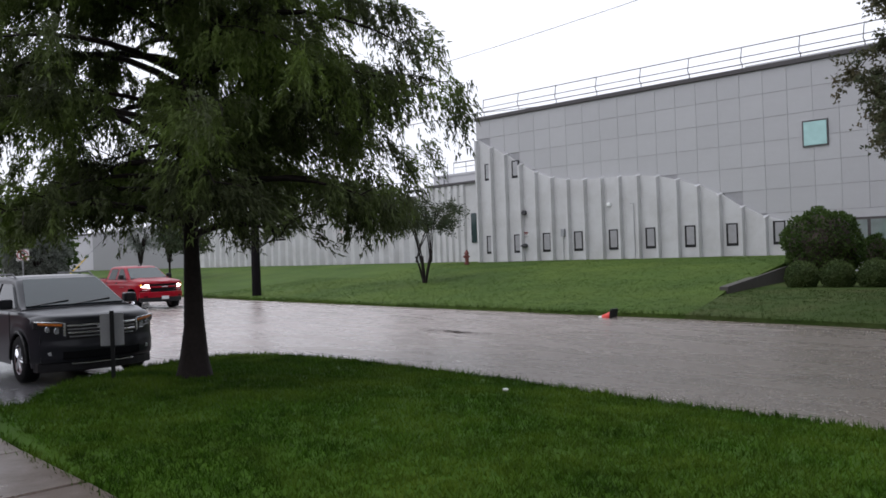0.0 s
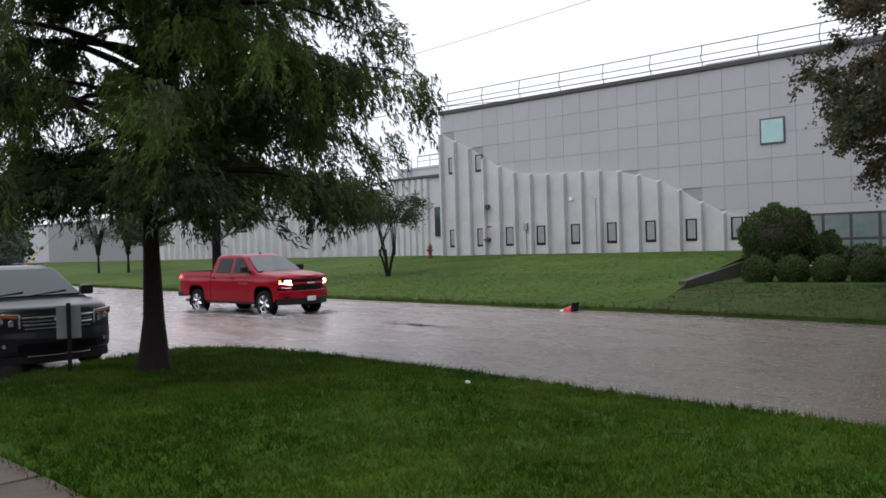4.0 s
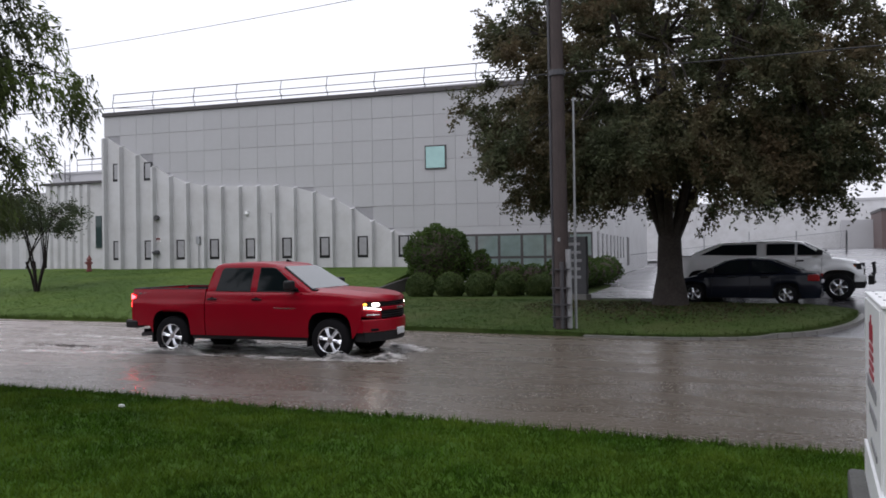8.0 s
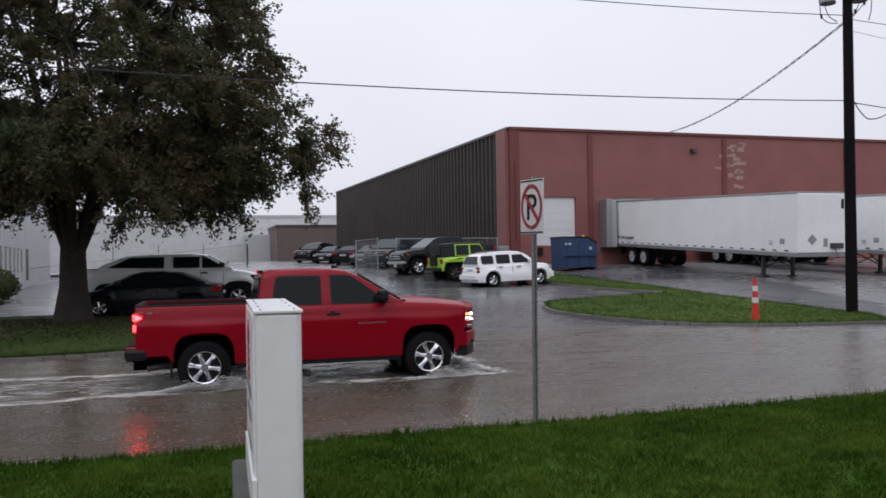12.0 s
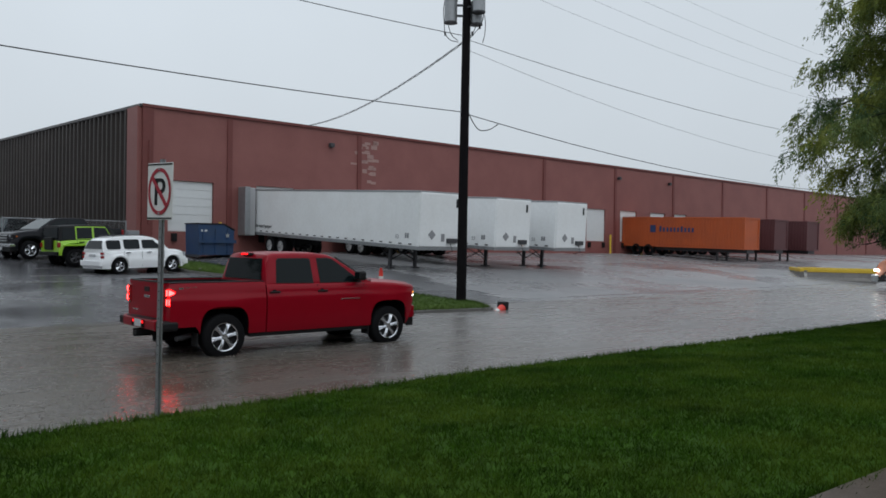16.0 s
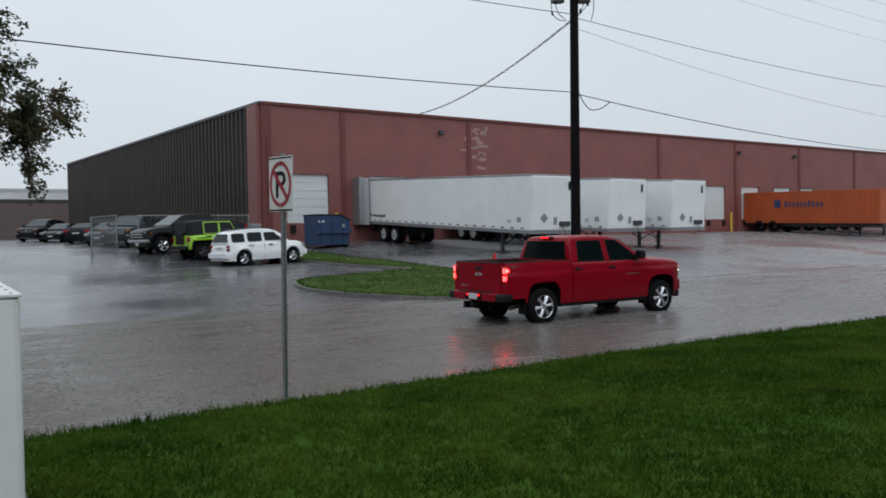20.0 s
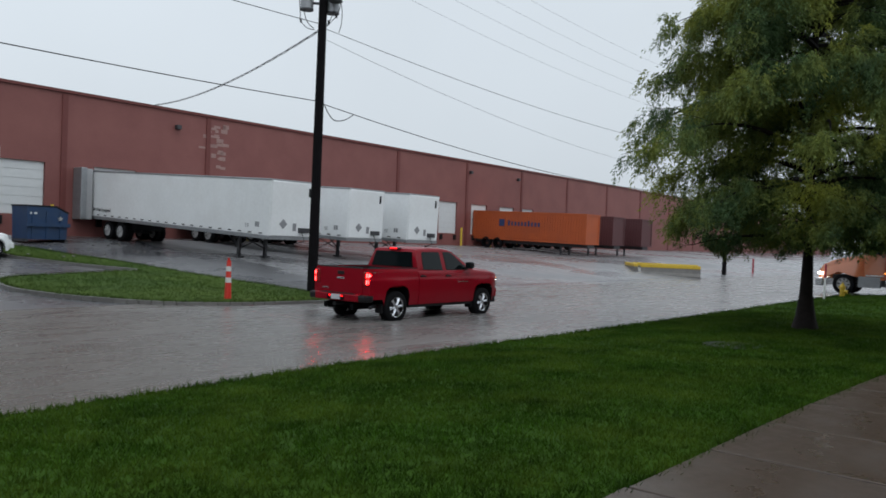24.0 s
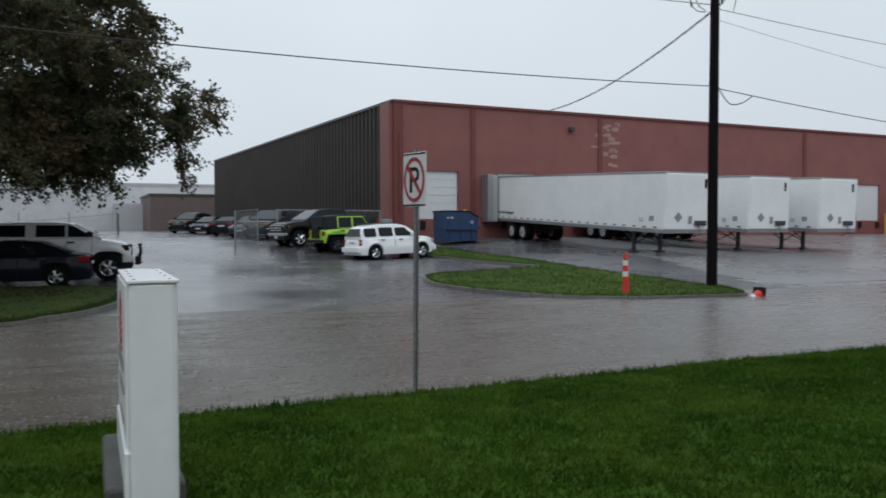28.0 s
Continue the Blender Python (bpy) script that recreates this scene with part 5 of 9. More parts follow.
        # wipers and the lines of the bonnet
        part("wiper", tube(bmesh.new(), [(1.36, s * 0.3 - 0.25, 1.39), (1.2, s * 0.3 + 0.3, 1.485)], 0.013), BLACK, g)
    for x in (0.105, 1.2):
        side_strip("door_seam", x - 0.006, x + 0.006, 0.47, 1.31, 0.002, LINER, g, n=1)
    part("windscreen", slope_pane(1.36, 1.368, 0.82, 0.67, 1.808, 0.66, 1), TRUCK_SCREEN, g)
    part("cowl", boxed(1.3, 1.46, -0.84, 0.84, 1.345, 1.372, bevel=0.01), BLACK, g)
    part("rear_window", slope_pane(-0.985, 1.4, 0.74, -0.925, 1.795, 0.64, -1), TRUCK_GLASS, g)
    part("roof_antenna", side_prism([(-0.02, 0.0), (0.14, 0.0), (0.0, 0.06)], -0.015, 0.015), BLACK, g).location = (0.34, 0, 1.915)
    # nose: grille, lamps, bumper
    part("nose_core", boxed(2.3, 2.52, -0.72, 0.72, 0.62, 1.13), LINER, g)
    nose_band("grille", -0.6, 0.6, 1.035, 1.165, 1.035, 1.165, -0.03, LINER, g, n=10)
    for z in (1.065, 1.1, 1.135):
        nose_band("grille_slat", -0.58, 0.58, z - 0.008, z + 0.008, z - 0.008, z + 0.008, -0.015, BLACK, g, n=10)
    nose_band("grille_bar", -0.6, 0.6, 0.965, 1.04, 0.965, 1.04, 0.008, CAR_RED, g, n=10)
    nose_band("lower_grille", -0.58, 0.58, 0.8, 0.968, 0.8, 0.968, -0.02, LINER, g, n=10)
    for z in (0.84, 0.885, 0.93):
        nose_band("grille_slat", -0.56, 0.56, z - 0.008, z + 0.008, z - 0.008, z + 0.008, -0.008, BLACK, g, n=10)
    nose_band("badge", -0.14, 0.14, 0.985, 1.03, 0.985, 1.03, 0.022, SILVER, g, deep=0.03, n=2)
    nose_band("headlight", 0.585, 0.915, 0.965, 1.155, 1.02, 1.15, -0.012, BLACK, g, n=7, both=True)
    nose_band("headlight_lens", 0.63, 0.77, 1.045, 1.115, 1.055, 1.118, 0.0, HEAD, g, deep=0.05, n=4, both=True, label="lit white headlamp lens")
    nose_band("lamp_strip", 0.595, 0.905, 0.972, 0.998, 1.024, 1.044, 0.002, HEAD, g, deep=0.05, n=6, both=True, label="lit white lamp strip")
    nose_band("marker_lamp", 0.87, 0.915, 1.07, 1.12, 1.075, 1.115, 0.002, AMBER, g, deep=0.05, n=2, both=True, label="amber marker lamp")
    nose_band("lamp_trim", 0.57, 0.925, 0.79, 0.95, 0.86, 1.01, -0.02, CAR_RED, g, n=6, both=True)
    nose_band("bumper", -0.945, 0.945, 0.56, 0.8, 0.56, 0.8, 0.02, CAR_RED, g, n=18, deep=0.24)
    nose_band("bumper_slot", 0.62, 0.86, 0.865, 0.895, 0.875, 0.905, -0.002, SILVER, g, deep=0.04, n=4, both=True)
    nose_band("air_dam", -0.9, 0.9, 0.38, 0.565, 0.36, 0.565, -0.005, BLACK, g, n=14, deep=0.2)
    nose_band("fog_lamp", 0.68, 0.82, 0.58, 0.63, 0.58, 0.63, 0.036, LINER, g, deep=0.05, n=2, both=True)
    nose_band("front_plate", -0.155, 0.155, 0.47, 0.61, 0.47, 0.61, 0.045, PLATE, g, deep=0.03, n=1)
    # tail: gate, lamps, bumper
    part("tailgate", boxed(-2.845, -2.79, -0.76, 0.76, 0.74, 1.375, bevel=0.015), CAR_RED, g)
    part("tailgate_cap", boxed(-2.855, -2.78, -0.77, 0.77, 1.374, 1.398, bevel=0.008), BLACK, g)
    part("tailgate_handle", boxed(-2.856, -2.83, -0.12, 0.12, 1.2, 1.29, bevel=0.01), BLACK, g)
    part("tailgate_badge", boxed(-2.854, -2.835, -0.13, 0.13, 1.09, 1.14, bevel=0.006), SILVER, g)
    for k in range(5):
        part("tailgate_badge_bar", boxed(-2.852, -2.835, 0.42 + 0.05 * k, 0.455 + 0.05 * k, 0.84, 0.87), SILVER, g)
    for s in (1, -1):
        part("tail_light", boxed(-2.85, -2.68, min(s * 0.77, s * 0.945), max(s * 0.77, s * 0.945), 0.96, 1.31, bevel=0.03), TAIL_OFF, g)
        for z in (1.055, 1.215):
            poly = [(s * 0.79, z - 0.06), (s * 0.79, z + 0.06), (s * 0.84, z + 0.06), (s * 0.935, z + 0.015), (s * 0.935, z - 0.015), (s * 0.84, z - 0.06)]
            bm = bmesh.new()
            lo = [bm.verts.new((-2.858, y, q)) for y, q in poly]
            hi = [bm.verts.new((-2.83, y, q)) for y, q in poly]
            bm.faces.new(lo)
            bm.faces.new(hi[::-1])
            for k in range(6):
                bm.faces.new((lo[k], lo[(k + 1) % 6], hi[(k + 1) % 6], hi[k]))
            bmesh.ops.recalc_face_normals(bm, faces=bm.faces[:])
            part("tail_lens", bm, TAIL_OFF, g, "dark red tail lamp lens")
            part("lamp_core", boxed(-2.864, -2.85, min(s * 0.9, s * 0.938), max(s * 0.9, s * 0.938), z - 0.05, z + 0.05, bevel=0.008), TAIL_CORE, g, "glowing lamp core")
            for nm, poly, out, material in (("side_lens", [(-2.84, z - 0.072), (-2.84, z + 0.072), (-2.7, z + 0.016), (-2.68, z - 0.004), (-2.7, z - 0.022)], 0.951, TAIL), ("side_core", [(-2.836, z - 0.052), (-2.836, z + 0.052), (-2.75, z + 0.012), (-2.735, z - 0.004), (-2.75, z - 0.018)], 0.956, TAIL_CORE)):
                part(nm, side_pane(poly, lambda x, q: out - 0.004, s, 0.004), material, g, "lit red lamp wedge on the side")
        part("bumper_end", boxed(-2.99, -2.66, min(s * 0.74, s * 0.995), max(s * 0.74, s * 0.995), 0.56, 0.735, bevel=0.045), BLACK, g, "black plastic bumper corner")
    part("rear_bumper", boxed(-3, -2.77, -0.77, 0.77, 0.56, 0.745, bevel=0.03), CAR_RED, g)
    part("plate_recess", boxed(-3.006, -2.97, -0.3, 0.3, 0.585, 0.72), LINER, g)
    part("rear_plate", boxed(-3.012, -2.99, -0.155, 0.155, 0.59, 0.715), PLATE, g)
    for s in (1, -1):
        part("plate_lamp", boxed(-3.012, -2.99, min(s * 0.19, s * 0.24), max(s * 0.19, s * 0.24), 0.66, 0.7), TAIL, g)
    part("bumper_step", boxed(-2.99, -2.8, -0.6, 0.6, 0.742, 0.755), BLACK, g)
    part("brake_lamp_housing", boxed(-0.955, -0.86, -0.2, 0.2, 1.852, 1.9, bevel=0.012), BLACK, g)
    part("brake_lamp", boxed(-0.962, -0.94, -0.13, 0.13, 1.862, 1.89), TAIL, g, "lit red high brake lamp")
    part("exhaust_tip", cyled((-2.3, -0.7, 0.45), (-2.66, -0.86, 0.42), 0.045), STEEL, g)
    part("hitch", boxed(-3.05, -2.75, -0.05, 0.05, 0.44, 0.52), BLACK, g)
    return g, add_wheels(g, dict(R=TRUCK_R, tw=0.275, W=1.0, axles=TRUCK_AXLES, spokes=6), CHROME)


truck, truck_wheels = red_pickup()


def moved(spec, **k):
    d = dict(spec)
    d.update(k)
    return d


CAR_WHITE = mat("white car paint", (0.86, 0.87, 0.88), 0.22, vary=0.03, coat=0.7)
CAR_BLACK = mat("black car paint", (0.012, 0.012, 0.015), 0.25, vary=0.05, coat=0.12, spec=0.12)
CAR_NAVY = mat("dark blue car paint", (0.008, 0.01, 0.017), 0.22, vary=0.05, coat=0.12, spec=0.15)
CAR_GREY = mat("charcoal car paint", (0.012, 0.013, 0.015), 0.3, vary=0.05, coat=0.22, spec=0.2)
CAR_LIME = mat("lime green car paint", (0.3, 0.55, 0.02), 0.3, vary=0.03, coat=0.6)
CAR_TEAL = mat("blue grey car paint", (0.018, 0.026, 0.031), 0.25, vary=0.05, coat=0.08, spec=0.2)


def lot_pose(x, y, turn, pitch=0.0):
    return pose(x, y, ground_height(x, y) - 0.005, 0, pitch, turn)


ram_spec = moved(PICKUP, top=((-1.2, 1.4), (1.1, 1.4), (1.42, 1.37), (1.8, 1.33), (2.2, 1.28), (2.45, 1.22), (2.6, 1.12), (2.66, 1.0)), R=0.42, low=0.55, bed_top=1.4, axles=(1.98, -2.1),
                 cab=((-2.5, 1.46), (-1.5, 1.85), (-0.6, 1.89), (0.5, 1.89), (0.9, 1.85), (1.78, 1.38)), belt=1.38, roof_w=0.76, seams=(0.76, -0.25, 1.5),
                 glass=([(-2.2, 1.45), (-0.42, 1.42), (-0.42, 1.79), (-1.48, 1.78)], [(-0.12, 1.42), (0.72, 1.42), (0.72, 1.79), (-0.12, 1.79)], [(0.8, 1.42), (1.52, 1.42), (0.98, 1.75), (0.8, 1.79)]),
                 mirror=(1.45, 1.42), handles=((-0.05, 1.22), (0.88, 1.22)), screen=((1.7, 1.42), (0.98, 1.81)), rear_screen=((-2.42, 1.49), (-1.6, 1.81)))
ram, _ = vehicle("white_pickup_truck", lot_pose(-1.35, 28.9, -4), "white heavy pickup truck with a black brush guard", "pickup truck", CAR_WHITE, ram_spec)
gb = bmesh.new()
for y in (-0.75, -0.35, 0.35, 0.75):
    tube(gb, [(2.86, y, 0.5), (2.95, y, 0.9), (2.92, y, 1.18)], 0.04)
for z in (0.55, 0.85, 1.15):
    tube(gb, [(2.9, -0.9, z), (2.97, 0, z), (2.9, 0.9, z)], 0.035)
box(gb, 2.78, 2.95, -0.98, 0.98, 0.5, 0.78, bevel=0.03)
part("brush_guard", gb, BLACK, ram, "black steel brush guard")
part("bed_cover", boxed(-2.96, -2.3, -0.88, 0.88, 1.4, 1.43, bevel=0.012), DARKGLASS, ram)

SEDAN = dict(W=0.89, R=0.32, tw=0.21, gap=0.06, low=0.22, x0=-2.28, x1=2.26, axles=(1.35, -1.35), nose=0.16,
             top=((-2.28, 0.78), (-2.2, 0.98), (-1.9, 1.0), (-1.3, 0.98), (0.7, 0.93), (1.2, 0.9), (1.9, 0.76), (2.15, 0.66), (2.26, 0.55)),
             belt=0.93, cab_w=0.8, roof_w=0.56,
             cab=((-1.85, 1.0), (-0.95, 1.36), (-0.4, 1.415), (0.1, 1.405), (0.35, 1.355), (1.25, 0.92)),
             glass=([(-1.35, 1.02), (-0.38, 0.98), (-0.36, 1.36), (-0.85, 1.32)], [(-0.28, 0.98), (0.92, 0.97), (0.3, 1.31), (-0.26, 1.36)]),
             mirror=(0.82, 0.97), handles=((-0.75, 0.83), (0.2, 0.83)), seams=(-0.33, 0.8, -1.2),
             screen=((1.17, 0.97), (0.42, 1.33)), rear_screen=((-1.75, 1.05), (-1.02, 1.35)),
             lamps=[(1.85, 2.2, 0.5, 0.78, 0.6, 0.74, "head", "headlight"), (-2.27, -1.95, 0.5, 0.87, 0.74, 0.93, "tail", "tail_light")],
             front=[(2.0, 2.25, 0.5, 0.34, 0.52, "trim", "grille"), (2.0, 2.28, 0.75, 0.22, 0.34, "trim", "bumper"), (-2.32, -2.1, 0.78, 0.36, 0.6, "paint", "rear_bumper"),
                    (-2.33, -2.2, 0.24, 0.66, 0.76, "plate", "rear_plate"), (2.22, 2.27, 0.2, 0.4, 0.5, "plate", "front_plate")])
vehicle("black_sedan", lot_pose(-2.2, 27.2, 176), "small black saloon car parked beside a kerb", "car", CAR_NAVY, SEDAN)



def soft_pane(x0, x1, z0, z1, r=0.07, slant=0.0):
    """The outline of a window with rounded corners, leaning by slant at its upper front corner."""
    out = []
    for cx, cz, a in ((x1 - r, z0 + r, -90), (x1 - r - slant, z1 - r, 0), (x0 + r, z1 - r, 90), (x0 + r, z0 + r, 180)):
        out += [(cx + r * math.cos(radians(a + q)), cz + r * math.sin(radians(a + q))) for q in (0, 30, 60, 90)]
    return out


WAGON = dict(W=0.86, R=0.335, tw=0.22, gap=0.07, low=0.24, x0=-2.08, x1=2.16, axles=(1.3, -1.3), nose=0.2, belly=0.045,
             top=((-2.08, 0.72), (-2.04, 0.9), (-1.98, 1.0), (-1.0, 1.02), (0.95, 1.03), (1.2, 1.04), (1.6, 1.01), (1.9, 0.94), (2.08, 0.82), (2.16, 0.64)),
             belt=1.0, cab_w=0.79, roof_w=0.6,
             cab=((-2.03, 1.02), (-1.98, 1.25), (-1.9, 1.43), (-1.72, 1.54), (-1.4, 1.605), (-0.8, 1.65), (-0.2, 1.655), (0.2, 1.62), (0.5, 1.54), (0.72, 1.42), (1.16, 1.05)),
             glass=(soft_pane(-1.84, -1.2, 1.08, 1.46), soft_pane(-1.04, -0.3, 1.08, 1.49), soft_pane(-0.16, 0.78, 1.09, 1.47, 0.07, 0.33)),
             mirror=(0.72, 1.08), handles=((-0.9, 0.9), (0.1, 0.9)), seams=(-0.23, 0.86, -1.1),
             screen=((1.07, 1.1), (0.66, 1.44)), rear_screen=((-2.03, 1.1), (-1.9, 1.44)), mirror_mat=WHITE, handle_mat=CHROME,
             lamps=[(1.8, 2.07, 0.5, 0.72, 0.72, 0.9, "head", "headlight"), (-2.1, -1.98, 0.66, 0.79, 0.84, 0.95, "tail", "tail_light"), (-2.1, -1.98, 0.67, 0.8, 0.69, 0.8, "tail", "tail_light")],
             front=[(1.9, 2.15, 0.4, 0.62, 0.82, "trim", "grille"), (1.92, 2.16, 0.36, 0.7, 0.73, "chrome", "grille_bar"), (1.85, 2.2, 0.72, 0.34, 0.58, "paint", "bumper"), (-2.2, -1.95, 0.8, 0.36, 0.6, "paint", "rear_bumper"),
                    (-2.105, -2.02, 0.26, 0.76, 0.88, "plate", "rear_plate")])
wagon, _ = vehicle("white_wagon", lot_pose(13.22, 36.05, 12, -1.5), "small white retro wagon parked in a wet car park", "car", CAR_WHITE, WAGON, trim=BLACK)
for s in (1, -1):
    for x in (1.3, -1.3):
        part("fender", tube(bmesh.new(), [(x + 0.47 * math.cos(a), s * (0.815 + 0.02 * math.sin(a)), 0.3 + 0.5 * math.sin(a)) for a in [math.pi * (q - 0.5) / 14 for q in range(16)]], 0.065, 8), CAR_WHITE, wagon, smooth=True)
    part("roof_rail", tube(bmesh.new(), [(-1.5, s * 0.56, 1.58), (-1.4, s * 0.56, 1.66), (0.0, s * 0.56, 1.69), (0.15, s * 0.56, 1.62)], 0.014, 5), STEEL, wagon)

JEEP = dict(W=0.93, R=0.4, tw=0.26, gap=0.16, low=0.5, x0=-1.85, x1=2.1, axles=(1.3, -1.15), nose=0.2,
            top=((-1.85, 1.15), (0.75, 1.18), (1.0, 1.18), (1.8, 1.1), (2.1, 1.04)),
            belt=1.18, cab_w=0.8, roof_w=0.72, cab=((-1.81, 1.2), (-1.74, 1.8), (-0.8, 1.85), (0.5, 1.83), (0.95, 1.19)), cab_mat=BLACK,
            glass=([(-1.68, 1.22), (-1.1, 1.22), (-1.1, 1.72), (-1.63, 1.72)], [(-1.0, 1.22), (-0.3, 1.22), (-0.3, 1.72), (-1.0, 1.72)], [(-0.2, 1.22), (0.62, 1.22), (0.35, 1.7), (-0.2, 1.72)]),
            mirror=(0.55, 1.22), handles=((-0.85, 1.05), (-0.05, 1.05)), seams=(-0.25, 0.7, -1.05), screen=((0.92, 1.24), (0.58, 1.75)), rear_screen=((-1.81, 1.25), (-1.76, 1.7)),
            lamps=[(1.95, 2.13, 0.42, 0.62, 0.85, 1.03, "head", "headlight"), (-1.89, -1.77, 0.72, 0.86, 0.85, 1.08, "tail", "tail_light"), (0.78, 1.95, 0.72, 1.0, 0.86, 0.95, "paint", "fender"), (-1.68, -0.62, 0.78, 1.0, 0.9, 0.98, "paint", "fender")],
            front=[(1.95, 2.12, 0.36, 0.72, 1.02, "trim", "grille"), (2.0, 2.3, 0.8, 0.5, 0.68, "trim", "bumper"), (-2.0, -1.8, 0.8, 0.5, 0.66, "trim", "rear_bumper"), (-1.95, -1.85, 0.36, 0.75, 1.3, "trim", "spare_wheel_cover")])
jeep, _ = vehicle("green_off_roader", lot_pose(12.05, 38.7, 10, -2), "lime green off-road car with a black top", "car", CAR_LIME, JEEP, rim_mat=STEEL)
for s in (1, -1):
    part("door_frame", side_pane([(-1.06, 1.19), (0.68, 1.19), (0.35, 1.76), (-1.06, 1.78)], lambda x, z: 0.8 - 0.08 * (z - 1.18) / 0.67, s, 0.006), CAR_LIME, jeep)
dark_pickup, _ = vehicle("black_pickup_truck", lot_pose(11.4, 41.6, 194, 2), "black pickup truck parked nose out in the wet", "pickup truck", CAR_BLACK, moved(PICKUP, R=0.43))

for z in (0.84, 0.96, 1.08):
    part("grille_bar", boxed(2.66, 2.715, -0.6, 0.6, z, z + 0.06, bevel=0.01), SILVER, dark_pickup, "bright grille bar")
part("front_bumper", boxed(2.45, 2.74, -0.9, 0.9, 0.58, 0.74, bevel=0.03), SILVER, dark_pickup, "bright steel bumper")

SUV = dict(W=1.0, R=0.39, tw=0.26, gap=0.07, low=0.24, x0=-2.5, x1=2.5, axles=(1.43, -1.43), nose=0.15,
           top=((-2.5, 0.8), (-2.42, 1.1), (-1.0, 1.14), (1.0, 1.14), (1.3, 1.13), (2.1, 1.08), (2.36, 1.02), (2.46, 0.9), (2.5, 0.7)),
           belt=1.14, cab_w=0.9, roof_w=0.7,
           cab=((-2.4, 1.16), (-2.1, 1.66), (-1.2, 1.76), (-0.3, 1.79), (0.3, 1.74), (1.3, 1.13)),
           glass=([(-2.1, 1.22), (-1.35, 1.2), (-1.35, 1.62), (-1.95, 1.58)], [(-1.22, 1.19), (-0.35, 1.19), (-0.35, 1.65), (-1.2, 1.63)], [(-0.22, 1.19), (0.98, 1.19), (0.4, 1.6), (-0.22, 1.65)]),
           mirror=(0.9, 1.2), handles=((-0.95, 1.03), (0.1, 1.03)), seams=(-0.29, 1.0, -1.25), mirror_mat=CAR_GREY, handle_mat=SILVER,
           screen=((1.22, 1.19), (0.38, 1.68)), rear_screen=((-2.36, 1.22), (-2.14, 1.6)),
           lamps=[(-2.52, -2.3, 0.66, 0.92, 0.85, 1.12, "tail", "tail_light"), (2.3, 2.47, 0.66, 0.8, 0.48, 0.54, "head", "fog_lamp")],
           shapes=[([(0.5, 0.79), (0.53, 0.93), (0.81, 0.97), (0.81, 0.9), (0.72, 0.82)], 2.2, 2.508, "trim", "headlight"), ([(0.545, 0.9), (0.55, 0.935), (0.82, 0.975), (0.82, 0.915)], 2.2, 2.516, "amber", "marker_lamp"),
                   ([(0.53, 0.935), (0.53, 0.955), (0.82, 0.995), (0.82, 0.975)], 2.2, 2.52, "head", "lamp_strip"), ([(0.62, 0.835), (0.62, 0.89), (0.7, 0.89), (0.7, 0.835)], 2.2, 2.515, "head", "lamp_lens"),
                   ([(0.49, 0.78), (0.515, 0.94), (0.535, 0.94), (0.51, 0.78)], 2.2, 2.525, "chrome", "lamp_edge"), ([(0.6, 0.62), (0.78, 0.6), (0.78, 0.66), (0.64, 0.68)], 2.1, 2.51, "chrome", "bumper_trim")],
           front=[(2.2, 2.51, 0.49, 0.66, 0.985, "trim", "grille"), (2.25, 2.525, 0.48, 0.915, 0.935, "chrome", "grille_bar"), (2.25, 2.53, 0.48, 0.83, 0.85, "chrome", "grille_bar"), (2.25, 2.53, 0.47, 0.74, 0.755, "chrome", "grille_bar"), (2.4, 2.545, 0.09, 0.86, 0.91, "chrome", "badge"),
                  (2.1, 2.525, 0.76, 0.36, 0.6, "paint", "bumper"), (2.3, 2.54, 0.5, 0.28, 0.3, "chrome", "skid_trim"), (2.1, 2.5, 0.72, 0.26, 0.38, "trim", "air_dam"), (-2.56, -2.3, 0.9, 0.4, 0.62, "trim", "rear_bumper")])
SUV_PAINT = mat("wet charcoal car paint", (0.016, 0.017, 0.021), 0.28, vary=0.06, scale=2, fine=60, coat=0.1, spec=0.18)
NEAR_SUV = moved(SUV, x1=2.24, nose=0.1, low=0.27,
                 top=((-2.5, 0.8), (-2.42, 1.1), (-1.0, 1.16), (1.0, 1.17), (1.25, 1.18), (1.7, 1.165), (2.1, 1.12), (2.24, 1.08)),
                 belt=1.17, cab_w=0.9, roof_w=0.7,
                 cab=((-2.4, 1.19), (-2.1, 1.63), (-1.2, 1.72), (-0.3, 1.735), (0.15, 1.715), (0.38, 1.665), (1.32, 1.16)),
                 glass=([(-2.1, 1.23), (-1.35, 1.22), (-1.35, 1.63), (-1.95, 1.59)], [(-1.22, 1.21), (-0.35, 1.21), (-0.35, 1.61), (-1.2, 1.6)], [(-0.22, 1.21), (1.0, 1.21), (0.42, 1.56), (0.3, 1.6), (-0.22, 1.61)]),
                 mirror=(0.95, 1.2), mirror_mat=SUV_PAINT, screen=((1.25, 1.215), (0.43, 1.655)), lamps=[(-2.52, -2.3, 0.66, 0.92, 0.85, 1.12, "tail", "tail_light")], shapes=(),
                 front=[(-2.56, -2.3, 0.9, 0.4, 0.62, "trim", "rear_bumper")])


def suv_front(y):
    return 2.53 - 0.36 * (abs(y) / 0.95) ** 2.5


